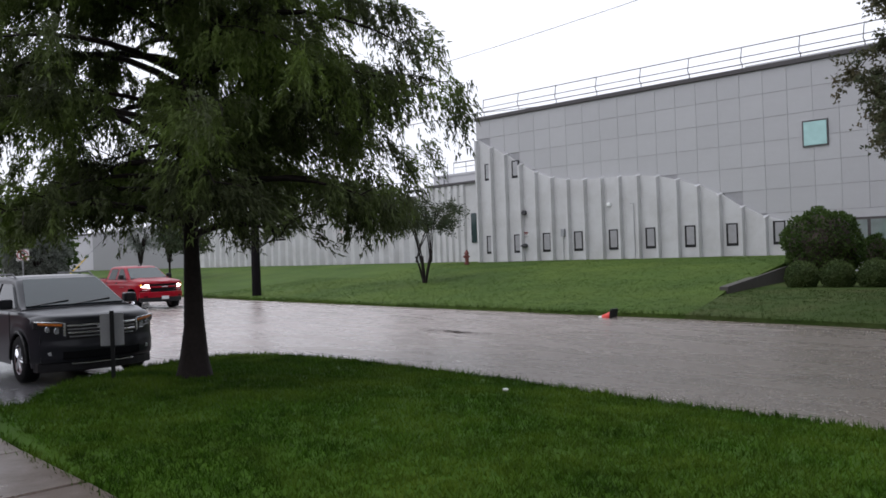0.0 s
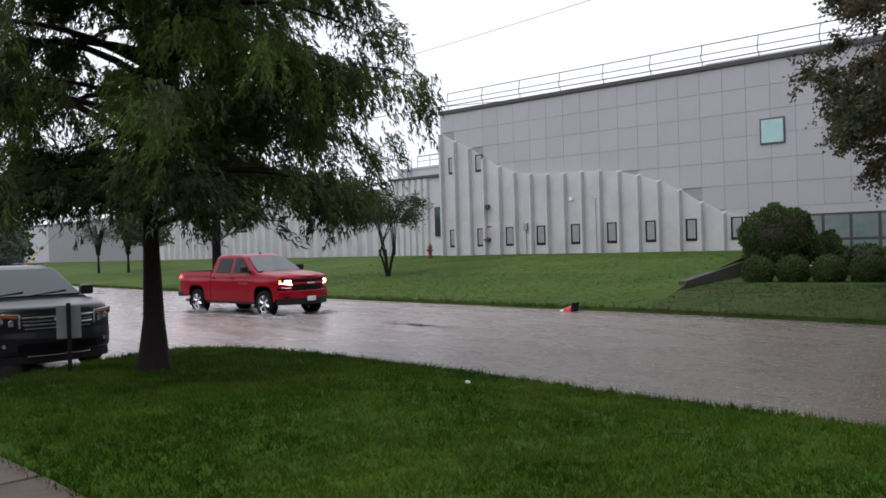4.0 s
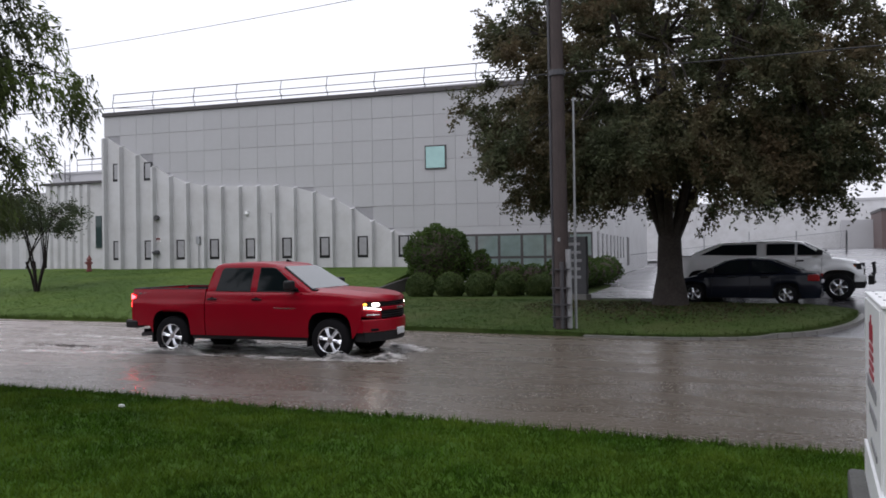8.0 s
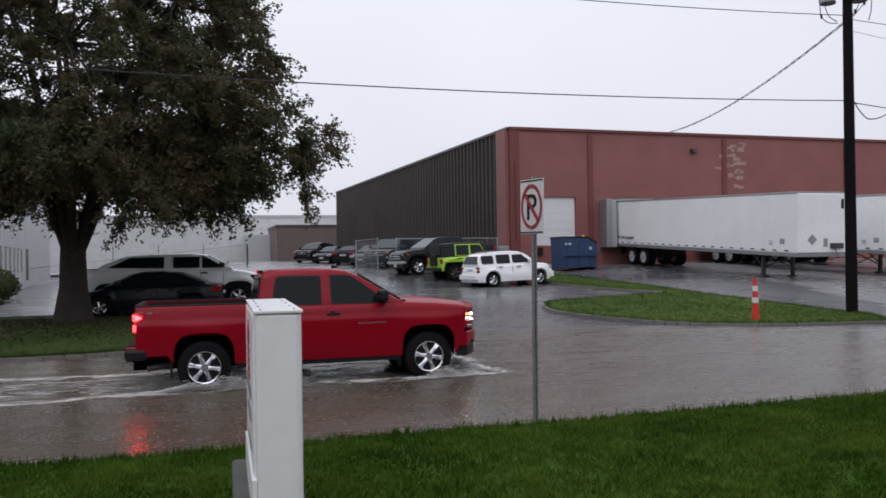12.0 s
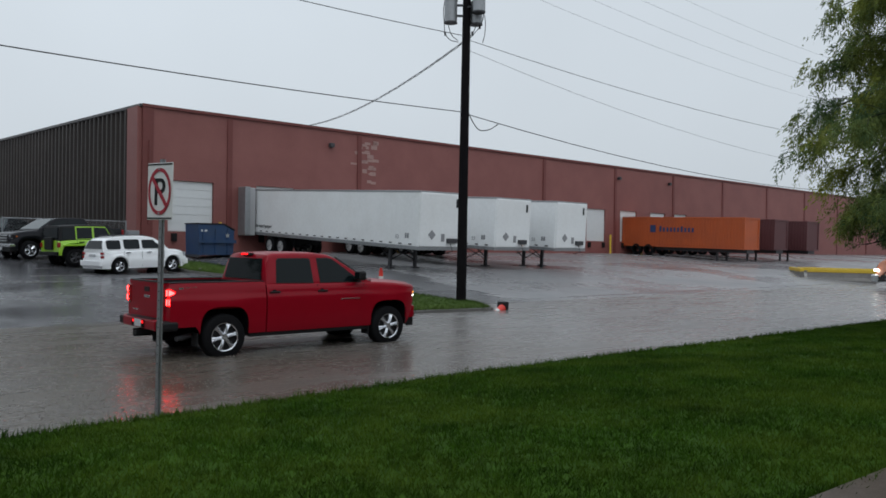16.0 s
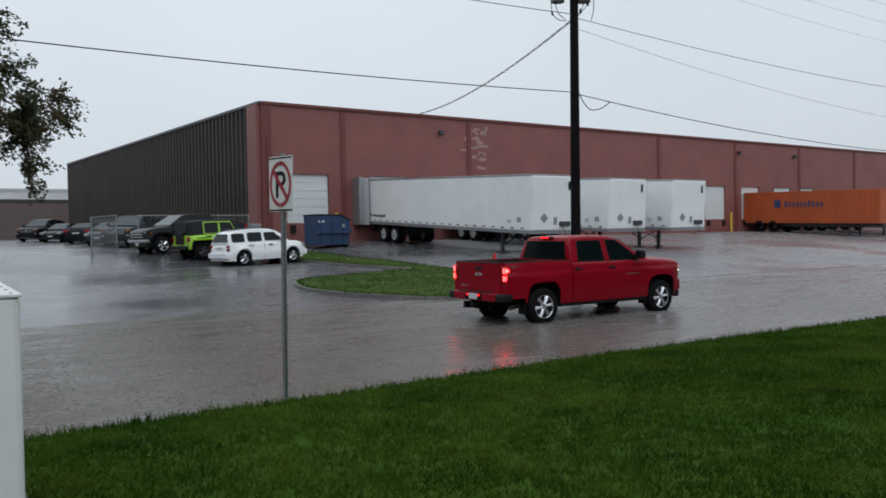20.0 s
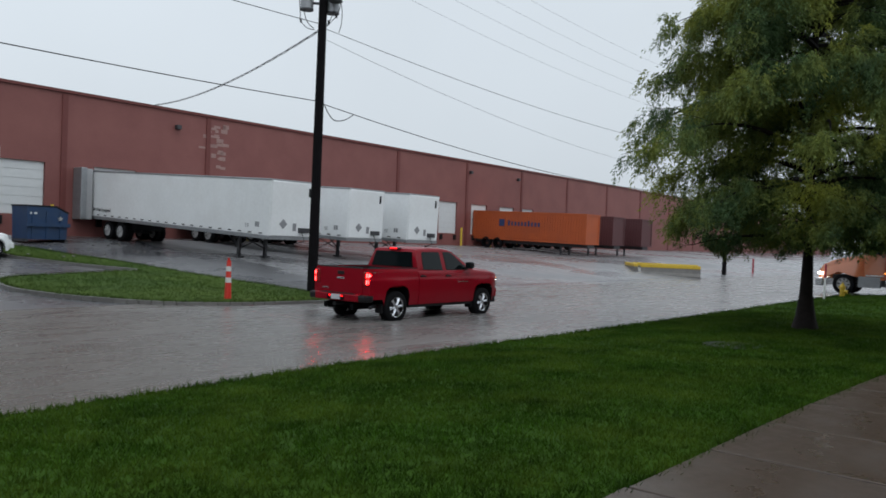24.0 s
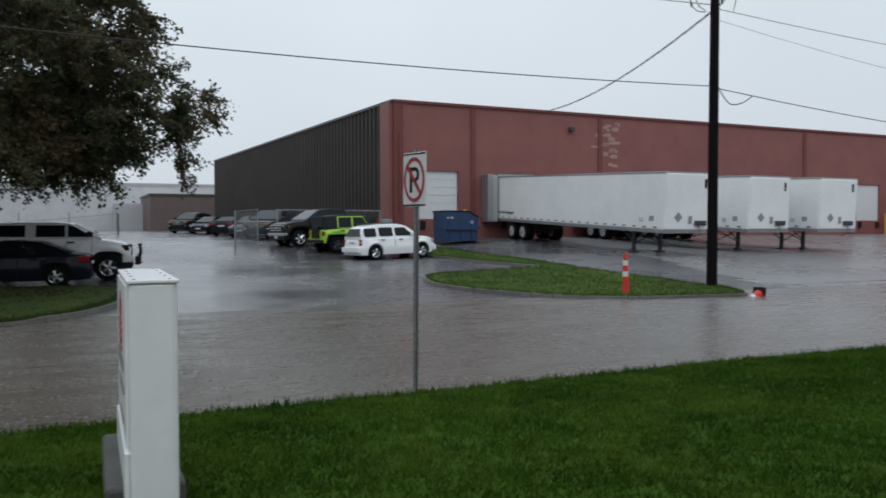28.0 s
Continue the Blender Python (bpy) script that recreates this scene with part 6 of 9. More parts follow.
def near_suv():
    g, _ = vehicle("dark_grey_suv", pose(-17.05, 4.12, 0.0, 0, 0, 3.4) @ Matrix.Scale(1.05, 4), "dark grey sport utility car parked at the kerb", "car", SUV_PAINT, NEAR_SUV)

    def band(*a, **k):
        return nose_band(*a, front=suv_front, **k)

    # the rounded face from the air dam up to the bonnet's edge
    profile = ((0.37, -0.05), (0.4, -0.015), (0.45, 0.01), (0.52, 0.022), (0.6, 0.026), (0.66, 0.02), (0.7, 0.004), (0.74, 0.0), (0.88, 0.0), (1.0, -0.004), (1.04, -0.012), (1.075, -0.04), (1.1, -0.09), (1.115, -0.17), (1.13, -0.3), (1.15, -0.5))
    bm = bmesh.new()
    prev = None
    for k in range(29):
        y = -0.975 + 1.95 * k / 28
        edge = smooth01((abs(y) - 0.86) / 0.115)
        row = [bm.verts.new((suv_front(y) + off - 0.12 * edge * edge, y * (1 - 0.05 * smooth01((z - 0.95) / 0.2)), z - 0.04 * edge * smooth01((z - 0.95) / 0.15))) for z, off in profile]
        if prev:
            for p, q, u, w in zip(prev, prev[1:], row, row[1:]):
                bm.faces.new((p, u, w, q))
        prev = row
    bmesh.ops.recalc_face_normals(bm, faces=bm.faces[:])
    part("nose", bm, SUV_PAINT, g, smooth=True)
    band("grille", -0.55, 0.55, 0.72, 1.005, 0.72, 1.005, 0.006, BLACK, g, n=10)
    for z, w in ((0.95, 0.54), (0.835, 0.525)):
        band("grille_bar", -w, w, z - 0.016, z + 0.016, z - 0.016, z + 0.016, 0.026, SILVER, g, deep=0.05, n=10)
    for z, w in ((0.89, 0.53), (0.775, 0.5)):
        band("grille_slat", -w, w, z - 0.01, z + 0.01, z - 0.01, z + 0.01, 0.012, GREYBAR, g, deep=0.05, n=10)
    oval = bmesh.new()
    bmesh.ops.create_uvsphere(oval, u_segments=20, v_segments=10, radius=1.0)
    bmesh.ops.transform(oval, matrix=Matrix.Translation((suv_front(0) + 0.03, 0, 0.9)) @ Matrix.Diagonal((0.02, 0.105, 0.042, 1)), verts=oval.verts[:])
    part("badge", oval, SILVER, g, smooth=True)
    band("headlight", 0.57, 0.945, 0.79, 1.0, 0.92, 1.03, 0.0, BLACK, g, n=8, both=True)
    band("marker_lamp", 0.6, 0.9, 0.935, 0.985, 0.975, 1.01, 0.01, AMBER_OFF, g, deep=0.04, n=6, both=True, label="amber marker lamp")
    band("lamp_strip", 0.57, 0.945, 0.988, 1.004, 1.015, 1.034, 0.014, SILVER, g, deep=0.04, n=6, both=True)
    band("lamp_edge", 0.555, 0.585, 0.77, 0.995, 0.785, 0.995, 0.014, SILVER, g, deep=0.04, n=1, both=True)
    for s in (1, -1):
        for y, z, r in ((0.66, 0.875, 0.045), (0.78, 0.905, 0.035)):
            x = suv_front(y) + 0.006
            part("lamp_lens", cyled((x - 0.05, s * y, z), (x + 0.004, s * y, z), r, r * 0.85, 16), HEAD_OFF, g)
            ring = bmesh.new()
            tube(ring, [(x + 0.004, s * y + (r + 0.008) * math.cos(q * math.tau / 14), z + (r + 0.008) * math.sin(q * math.tau / 14)) for q in range(15)], 0.006, 5)
            part("lens_ring", ring, SILVER, g)
        x = suv_front(0.76) + 0.02
        part("fog_lamp", cyled((x - 0.05, s * 0.76, 0.52), (x + 0.01, s * 0.76, 0.52), 0.035, 0.03, 14), HEAD_OFF, g)
    band("lower_grille", -0.6, 0.6, 0.42, 0.56, 0.42, 0.56, 0.03, LINER, g, n=10)
    band("skid_trim", -0.48, 0.48, 0.335, 0.36, 0.335, 0.36, 0.01, SILVER, g, deep=0.05, n=8)
    band("air_dam", -0.9, 0.9, 0.22, 0.37, 0.22, 0.37, -0.06, BLACK, g, deep=0.25, n=12)
    for s in (1, -1):
        rr = tube(bmesh.new(), [(-1.9, s * 0.66, 1.68), (-1.8, s * 0.66, 1.76), (0.0, s * 0.66, 1.775), (0.2, s * 0.66, 1.7)], 0.016)
        part("roof_rail", rr, STEEL, g, "dark roof rail")
        part("wiper", tube(bmesh.new(), [(1.26, s * 0.35 - 0.35, 1.235), (1.17, s * 0.35 + 0.25, 1.3)], 0.014), BLACK, g)
        for x in (1.43, -1.43):
            part("arch_trim", tube(bmesh.new(), [(x + 0.47 * math.cos(a), s * 0.985, 0.37 + 0.47 * math.sin(a)) for a in [math.pi * q / 10 for q in range(11)]], 0.022), BLACK, g)
    part("cowl", boxed(1.2, 1.34, -0.82, 0.82, 1.17, 1.2, bevel=0.01), BLACK, g)


near_suv()

# the row of cars along the dark wall
row = [("parked_suv", 10.2, 48.6, CAR_TEAL, SUV, 236), ("parked_sedan", 10.0, 54.2, CAR_TEAL, SEDAN, 238), ("parked_sedan", 9.7, 60.0, CAR_BLACK, SEDAN, 58), ("parked_sedan", 9.0, 67.5, CAR_BLACK, SEDAN, 238), ("parked_suv", 8.1, 72.5, CAR_BLACK, SUV, 236)]
for nm, x, y, paint, spec, turn in row:
    vehicle(nm, lot_pose(x, y, turn), "dark parked car in a row beside a metal wall", "car", paint, spec, rim_mat=GALV)
vehicle("white_van_car", lot_pose(-1.5, 33.0, 0), "white car parked behind a pickup truck", "car", CAR_WHITE, SUV)


# ---- trailers, containers, tractor ----
def trailer(name, x, y_front, length, label, mark=True):
    """A box trailer backed to the dock, its nose towards the street, on the sloping yard."""
    z0, z1 = ground_height(x + 1.3, y_front + 3), ground_height(x + 1.3, y_front + length - 3)
    slope = math.degrees(math.atan2(z1 - z0, length - 6))
    g = thing(name, pose(x, y_front, z0 - 3 * math.tan(radians(slope)), slope, 0, 0), label, "trailer", "trailers at the dock")
    w = 2.6
    part("box", boxed(0, w, 0.06, length, 1.18, 3.72, bevel=0.05), WHITE, g)
    part("nose", boxed(0.04, w - 0.04, 0.0, 0.1, 1.2, 3.68, bevel=0.04), WHITE, g)
    part("top_rail", boxed(-0.015, w + 0.015, 0.05, length + 0.02, 3.66, 3.75, bevel=0.02), GALV, g)
    part("bottom_rail", boxed(-0.02, w + 0.02, 0.03, length, 1.03, 1.2, bevel=0.015), GALV, g)
    for k in range(20):
        part("rail_bar", boxed(-0.03, -0.018, 0.5 + k * 0.75, 0.72 + k * 0.75, 1.26, 1.31), BLACK, g)
    part("rear_frame", boxed(-0.03, w + 0.03, length - 0.1, length + 0.12, 1.05, 3.78), GALV, g)
    for yy in (length - 2.2, length - 3.5):
        for xx in (0.05, 0.36, w - 0.62, w - 0.31):
            t = new("wheel", wheel_meshes(0.5, 0.27, DULLRIM, 8)[0])
            t.parent = g
            t.matrix_local = pose(xx + 0.13, yy, 0.5, 0, 0, 90)
            r = new("rim", wheel_meshes(0.5, 0.27, DULLRIM, 8)[1])
            r.parent = t
        part("axle", cyled((0.1, yy, 0.5), (w - 0.1, yy, 0.5), 0.07), STEEL, g)
    part("suspension", boxed(0.5, w - 0.5, length - 4.3, length - 1.6, 0.62, 1.06), BLACK, g)
    for xx in (0.45, w - 0.6):
        leg = part("landing_leg", boxed(xx, xx + 0.14, 2.7, 2.85, 0.06, 1.1), STEEL, g)
        part("foot", boxed(xx - 0.1, xx + 0.24, 2.6, 2.95, 0.0, 0.07), STEEL, leg)
        part("brace", tube(bmesh.new(), [(xx + 0.07, 2.8, 0.5), (xx + 0.07, 3.7, 1.08)], 0.035), STEEL, g)
    part("leg_brace", tube(tube(bmesh.new(), [(0.5, 2.78, 0.4), (w - 0.5, 2.78, 1.05)], 0.03), [(w - 0.5, 2.78, 0.4), (0.5, 2.78, 1.05)], 0.03), STEEL, g)
    # markings as bars
    part("nose_plate", boxed(w - 0.42, w - 0.3, -0.02, 0.01, 3.05, 3.45), BLACK, g)
    part("connector_box", boxed(w / 2 + 0.35, w / 2 + 0.95, -0.12, 0.01, 1.38, 1.6, bevel=0.02), STEEL, g)
    part("air_hose", tube(bmesh.new(), [(w / 2 + 0.5, -0.1, 1.4), (w / 2 + 0.55, -0.25, 1.0), (w / 2 + 0.2, -0.1, 0.9)], 0.025), BLACK, g)
    part("nose_label", boxed(w / 2 + 0.02, w / 2 + 0.22, -0.012, 0.01, 1.45, 1.8), GREYBAR, g)
    bm = boxed(-0.16, 0.16, -0.014, 0.01, -0.16, 0.16, m=pose(0.75, 0, 1.75, 0, 45, 0))
    part("diamond_placard", bm, GREYBAR, g)
    for k in range(2):
        part("side_mark", boxed(-0.012, 0.01, 0.75 + k * 0.16, 0.87 + k * 0.16, 1.55, 1.78), GREYBAR, g)
    return g


trailer("box_trailer", 22.98, 28.0, 16.1, "long white box trailer backed to a loading dock")
trailer("box_trailer", 28.72, 28.9, 15.4, "white box trailer on landing legs at the dock")
trailer("box_trailer", 33.0, 28.6, 15.8, "white box trailer on landing legs at the dock")


def text_on(parent, name, body, size, m, material):
    cu = bpy.data.curves.new(name, "FONT")
    cu.body = body
    cu.size = size
    cu.extrude = 0.004
    ob = new(name, cu)
    dg = bpy.context.evaluated_depsgraph_get()
    me = bpy.data.meshes.new_from_object(ob.evaluated_get(dg))
    bpy.data.objects.remove(ob)
    bm = bmesh.new()
    bm.from_mesh(me)
    seen, groups = set(), []
    for v in bm.verts:
        if v in seen:
            continue
        stack, island = [v], []
        seen.add(v)
        while stack:
            u = stack.pop()
            island.append(u)
            for e in u.link_edges:
                w = e.other_vert(u)
                if w not in seen:
                    seen.add(w)
                    stack.append(w)
        groups.append(island)
    o = None
    for island in groups:
        ids = {v: k for k, v in enumerate(island)}
        one = bpy.data.meshes.new("letter")
        one.from_pydata([tuple(v.co) for v in island], [], [[ids[v] for v in f.verts] for f in {f for v in island for f in v.link_faces}])
        one.materials.append(material)
        o = new("letter", one)
        o.parent = parent
        o.matrix_local = m
    bm.free()
    return o


first = bpy.data.objects["box_trailer"]
text_on(first, "lettering", "Air Ride Equipped", 0.26, pose(-0.014, 15.5, 1.5, 90, 0, -90), BLACK)
for tr in [o for o in bpy.data.objects if o.name.startswith("box_trailer")]:
    text_on(tr, "lettering", "53", 0.26, pose(-0.014, 1.75, 1.5, 90, 0, -90), GREYBAR)

ORANGE_BOX = mat("orange container paint", (0.42, 0.085, 0.02), 0.5, vary=0.1, scale=0.8, dirt=(0.3, 0.07, 0.03), dirt_amount=0.5)
BROWN_BOX = mat("brown red container paint", (0.09, 0.028, 0.03), 0.5, vary=0.12)
MARK_BLUE = mat("dark blue marking", (0.02, 0.04, 0.12), 0.5)


def container(name, x, y_front, paint, label):
    slope = 1.2
    base = ground_height(x + 1.2, y_front) - 0.2
    g = thing(name, pose(x, y_front, base, slope, 0, 0), label, "container", "containers at the dock")
    w, L = 2.44, 12.2
    bm = bmesh.new()
    box(bm, 0.04, w - 0.04, 0.04, L - 0.04, 1.3, 3.9)
    part("core", bm, paint, g)
    n = 44
    for k in range(n):
        y = 0.2 + k * (L - 0.4) / n
        part("side_rib", boxed(0.0, 0.05, y, y + 0.15, 1.42, 3.78, bevel=0.012) if k == 0 else boxed(0.0, 0.05, y, y + 0.15, 1.42, 3.78), paint, g)
    for yy in (0, L - 0.14):
        for xx in (0, w - 0.14):
            part("corner_post", boxed(xx - 0.01, xx + 0.15, yy - 0.01, yy + 0.15, 1.28, 3.92), paint, g)
    for z in (1.26, 3.8):
        part("rail", boxed(-0.015, w + 0.015, -0.015, L + 0.015, z, z + 0.13), paint, g)
    part("chassis", boxed(0.6, w - 0.6, 0.1, L, 0.95, 1.28), STEEL, g)
    for yy in (L - 1.6, L - 2.9):
        for xx in (0.2, w - 0.2):
            t = new("wheel", wheel_meshes(0.5, 0.5, DULLRIM, 8)[0])
            t.parent = g
            t.matrix_local = pose(xx, yy, ground_height(x, y_front + yy) - base - math.tan(radians(slope)) * yy + 0.5, 0, 0, 90)
    for xx in (0.4, w - 0.5):
        part("landing_leg", boxed(xx, xx + 0.14, 2.6, 2.75, 0.22, 1.0), STEEL, g)
    return g


oc = container("orange_container", 61.75, 33.2, ORANGE_BOX, "orange freight container on a trailer chassis at the dock")
bm = boxed(-0.02, -0.005, 8.55, 9.15, 2.55, 3.2, bevel=0.004)
part("logo_square", bm, MARK_BLUE, oc)
for k in range(10):
    part("name_bar", boxed(-0.02, -0.005, 7.95 - k * 0.36, 8.15 - k * 0.36, 2.62, 3.0 if k not in (0, 6) else 3.12), MARK_BLUE, oc)
container("brown_container", 67.2, 33.4, BROWN_BOX, "brown freight container on a trailer chassis")
container("brown_container", 72.5, 33.0, BROWN_BOX, "brown freight container on a trailer chassis")

TRACTOR = mat("orange tractor paint", (0.42, 0.13, 0.05), 0.25, vary=0.05, coat=0.6)
SLEEPER = mat("dark orange sleeper paint", (0.3, 0.07, 0.03), 0.3, vary=0.05, coat=0.6)
tractor = thing("truck_tractor", pose(46.2, 9.0, 0.0, 0, 0, 90), "orange highway truck tractor with a long sleeper cab", "truck")
rows = []
for x, zb, zt, h in ((0.0, 0.62, 1.25, 0.95), (-0.15, 0.5, 1.5, 1.08), (-0.6, 0.95, 1.72, 1.15), (-1.0, 1.15, 1.85, 1.18), (-1.7, 0.95, 2.0, 1.18), (-2.3, 0.8, 2.1, 1.18)):
    rows.append(section(x, zb, zt, h, h * 0.72, 0.25, 0.02))
part("hood", loft(rows), TRACTOR, tractor, smooth=True)
rows = [section(x, 0.8, zt, 1.2, 1.1, 0.12, 0.01) for x, zt in ((-2.2, 2.1), (-2.75, 2.85), (-3.2, 3.1))]
part("cab", loft(rows), TRACTOR, tractor)
rows = [section(x, 0.85, zt, 1.24, 1.2, 0.15, 0.0) for x, zt in ((-3.1, 3.2), (-4.0, 3.9), (-5.6, 4.0))]
part("sleeper", loft(rows), SLEEPER, tractor)
part("windscreen", slope_pane(-2.25, 2.14, 1.0, -2.72, 2.8, 0.95, 1), DARKGLASS, tractor)
for s in (1, -1):
    part("side_window", boxed(-3.05, -2.45, min(s * 1.17, s * 1.225), max(s * 1.17, s * 1.225), 2.1, 2.7), DARKGLASS, tractor)
    part("headlight", boxed(-0.22, 0.02, min(s * 0.78, s * 1.0), max(s * 0.78, s * 1.0), 0.98, 1.1, bevel=0.03), HEAD, tractor)
    part("bumper_lamp", boxed(-0.1, 0.06, min(s * 0.75, s * 1.0), max(s * 0.75, s * 1.0), 0.5, 0.62), HEAD_OFF, tractor)
    part("fuel_tank", cyled((-3.2, s * 0.95, 0.68), (-4.6, s * 0.95, 0.68), 0.32, seg=18), SILVER, tractor)
    part("step_panel", boxed(-2.95, -1.95, min(s * 0.85, s * 1.2), max(s * 0.85, s * 1.2), 0.4, 0.95), GALV, tractor)
    part("fairing", boxed(-5.5, -2.3, min(s * 1.0, s * 1.22), max(s * 1.0, s * 1.22), 0.98, 1.05), SILVER, tractor)
    for k in range(6):
        part("marker_lamp", boxed(-3.2 - k * 0.26, -3.13 - k * 0.26, min(s * 1.24, s * 1.27), max(s * 1.24, s * 1.27), 1.13, 1.185), AMBER, tractor)
    part("exhaust_stack", cyled((-5.7, s * 1.0, 1.0), (-5.7, s * 1.0, 4.2), 0.075), SILVER, tractor)
    part("mirror", boxed(-2.5, -2.35, min(s * 1.35, s * 1.5), max(s * 1.35, s * 1.5), 2.1, 2.8, bevel=0.03), BLACK, tractor)
part("bumper", boxed(-0.3, 0.1, -1.18, 1.18, 0.38, 0.8, bevel=0.06), SILVER, tractor)
part("grille", boxed(-0.1, 0.04, -0.5, 0.5, 0.85, 1.35, bevel=0.02), SILVER, tractor)
part("frame_rail", boxed(-9.0, -0.6, -0.45, 0.45, 0.75, 0.98), STEEL, tractor)
part("fifth_wheel", boxed(-8.2, -7.2, -0.5, 0.5, 0.98, 1.15), BLACK, tractor)
tractor_wheels = []
for x, dual in ((-1.25, 0), (-6.9, 1), (-8.2, 1)):
    for s in (1, -1):
        t, r, d = wheel_meshes(0.52, 0.3 if not dual else 0.55, DULLRIM, 8)
        w = new("wheel", t)
        w.parent = tractor
        w.location = (x, s * (1.0 if not dual else 0.92), 0.52)
        o = new("rim", r)
        o.parent = w
        o = new("brake_disc", d)
        o.parent = w
        tractor_wheels.append(w)
    part("mud_guard", boxed(x - 0.7, x + 0.7, -1.2, -1.18, 1.0, 1.04) if dual else boxed(x - 0.6, x + 0.5, -1.1, 1.1, 1.12, 1.16), TRACTOR if not dual else BLACK, tractor)

# ---- plants ----
def leaf_mat(name, color, other, amount, scale, rough=0.5):
    return thin_leaf(mat(name, color, rough, vary=0.3, scale=1.2, fine=6, island=0.35, dirt=other, dirt_amount=amount, dirt_scale=scale, spec=0.1))


def thin_leaf(m, share=0.42):
    """Lets light through the leaf, as real leaves do."""
    n, l = m.node_tree.nodes, m.node_tree.links
    b = n["Principled BSDF"]
    tr = n.new("ShaderNodeBsdfTranslucent")
    l.new(b.inputs["Base Color"].links[0].from_socket, tr.inputs["Color"])
    mx = n.new("ShaderNodeMixShader")
    mx.inputs["Fac"].default_value = share
    l.new(b.outputs["BSDF"], mx.inputs[1])
    l.new(tr.outputs["BSDF"], mx.inputs[2])
    l.new(mx.outputs["Shader"], n["Material Output"].inputs["Surface"])
    return m


thin_leaf(BLADES, 0.25)
CYPRESS = leaf_mat("feathery cypress leaves", (0.061, 0.074, 0.034), (0.145, 0.22, 0.034), 0.88, 0.6)
CYPRESS_B = leaf_mat("yellowing cypress leaves", (0.076, 0.127, 0.053), (0.36, 0.37, 0.055), 0.98, 0.42)
OAK = leaf_mat("dull olive oak leaves", (0.066, 0.078, 0.041), (0.145, 0.098, 0.058), 0.85, 0.5)
PLUM = leaf_mat("dark purple leaves", (0.036, 0.019, 0.018), (0.066, 0.028, 0.025), 0.7, 0.9)
SHRUB = leaf_mat("deep green shrub leaves", (0.046, 0.08, 0.022), (0.085, 0.12, 0.028), 0.7, 0.8)
CLIPPED = leaf_mat("clipped hedge leaves", (0.068, 0.1, 0.036), (0.1, 0.125, 0.042), 0.7, 0.9)
SMALL_LEAF = leaf_mat("small tree leaves", (0.05, 0.07, 0.036), (0.075, 0.07, 0.042), 0.6, 0.8)


def quads_mesh(name, pts, material, parent=None):
    """pts: an array of n leaves of k corners, n x k x 3."""
    n, k = pts.shape[:2]
    me = bpy.data.meshes.new(name)
    me.vertices.add(n * k)
    me.vertices.foreach_set("co", pts.reshape(-1).astype(np.float32))
    me.loops.add(n * k)
    me.loops.foreach_set("vertex_index", np.arange(n * k, dtype=np.int32))
    me.polygons.add(n)
    me.polygons.foreach_set("loop_start", np.arange(0, n * k, k, dtype=np.int32))
    me.update(calc_edges=True)
    me.validate()
    me.materials.append(material)
    ob = new(name, me)
    if parent:
        ob.parent = parent
    return ob


def unit(v):
    return v / np.maximum(np.linalg.norm(v, axis=-1, keepdims=True), 1e-9)


def leaves(rng, at, along, length, width, jitter=0.5, needle=False):
    """Leaf quads at the points, pointing along the given ways, pointed at both ends."""
    n = len(at)
    d = unit(unit(along) + jitter * rng.normal(size=(n, 3)))
    side = unit(np.cross(d, rng.normal(size=(n, 3))))
    L = (length * rng.uniform(0.7, 1.3, (n, 1)))
    w = (width * rng.uniform(0.7, 1.3, (n, 1)))
    if needle:
        return np.stack([at - side * w * 0.5, at + side * w * 0.5, at + d * L], 1)
    return np.stack([at, at + d * L * 0.5 + side * w * 0.5, at + d * L, at + d * L * 0.5 - side * w * 0.5], 1)


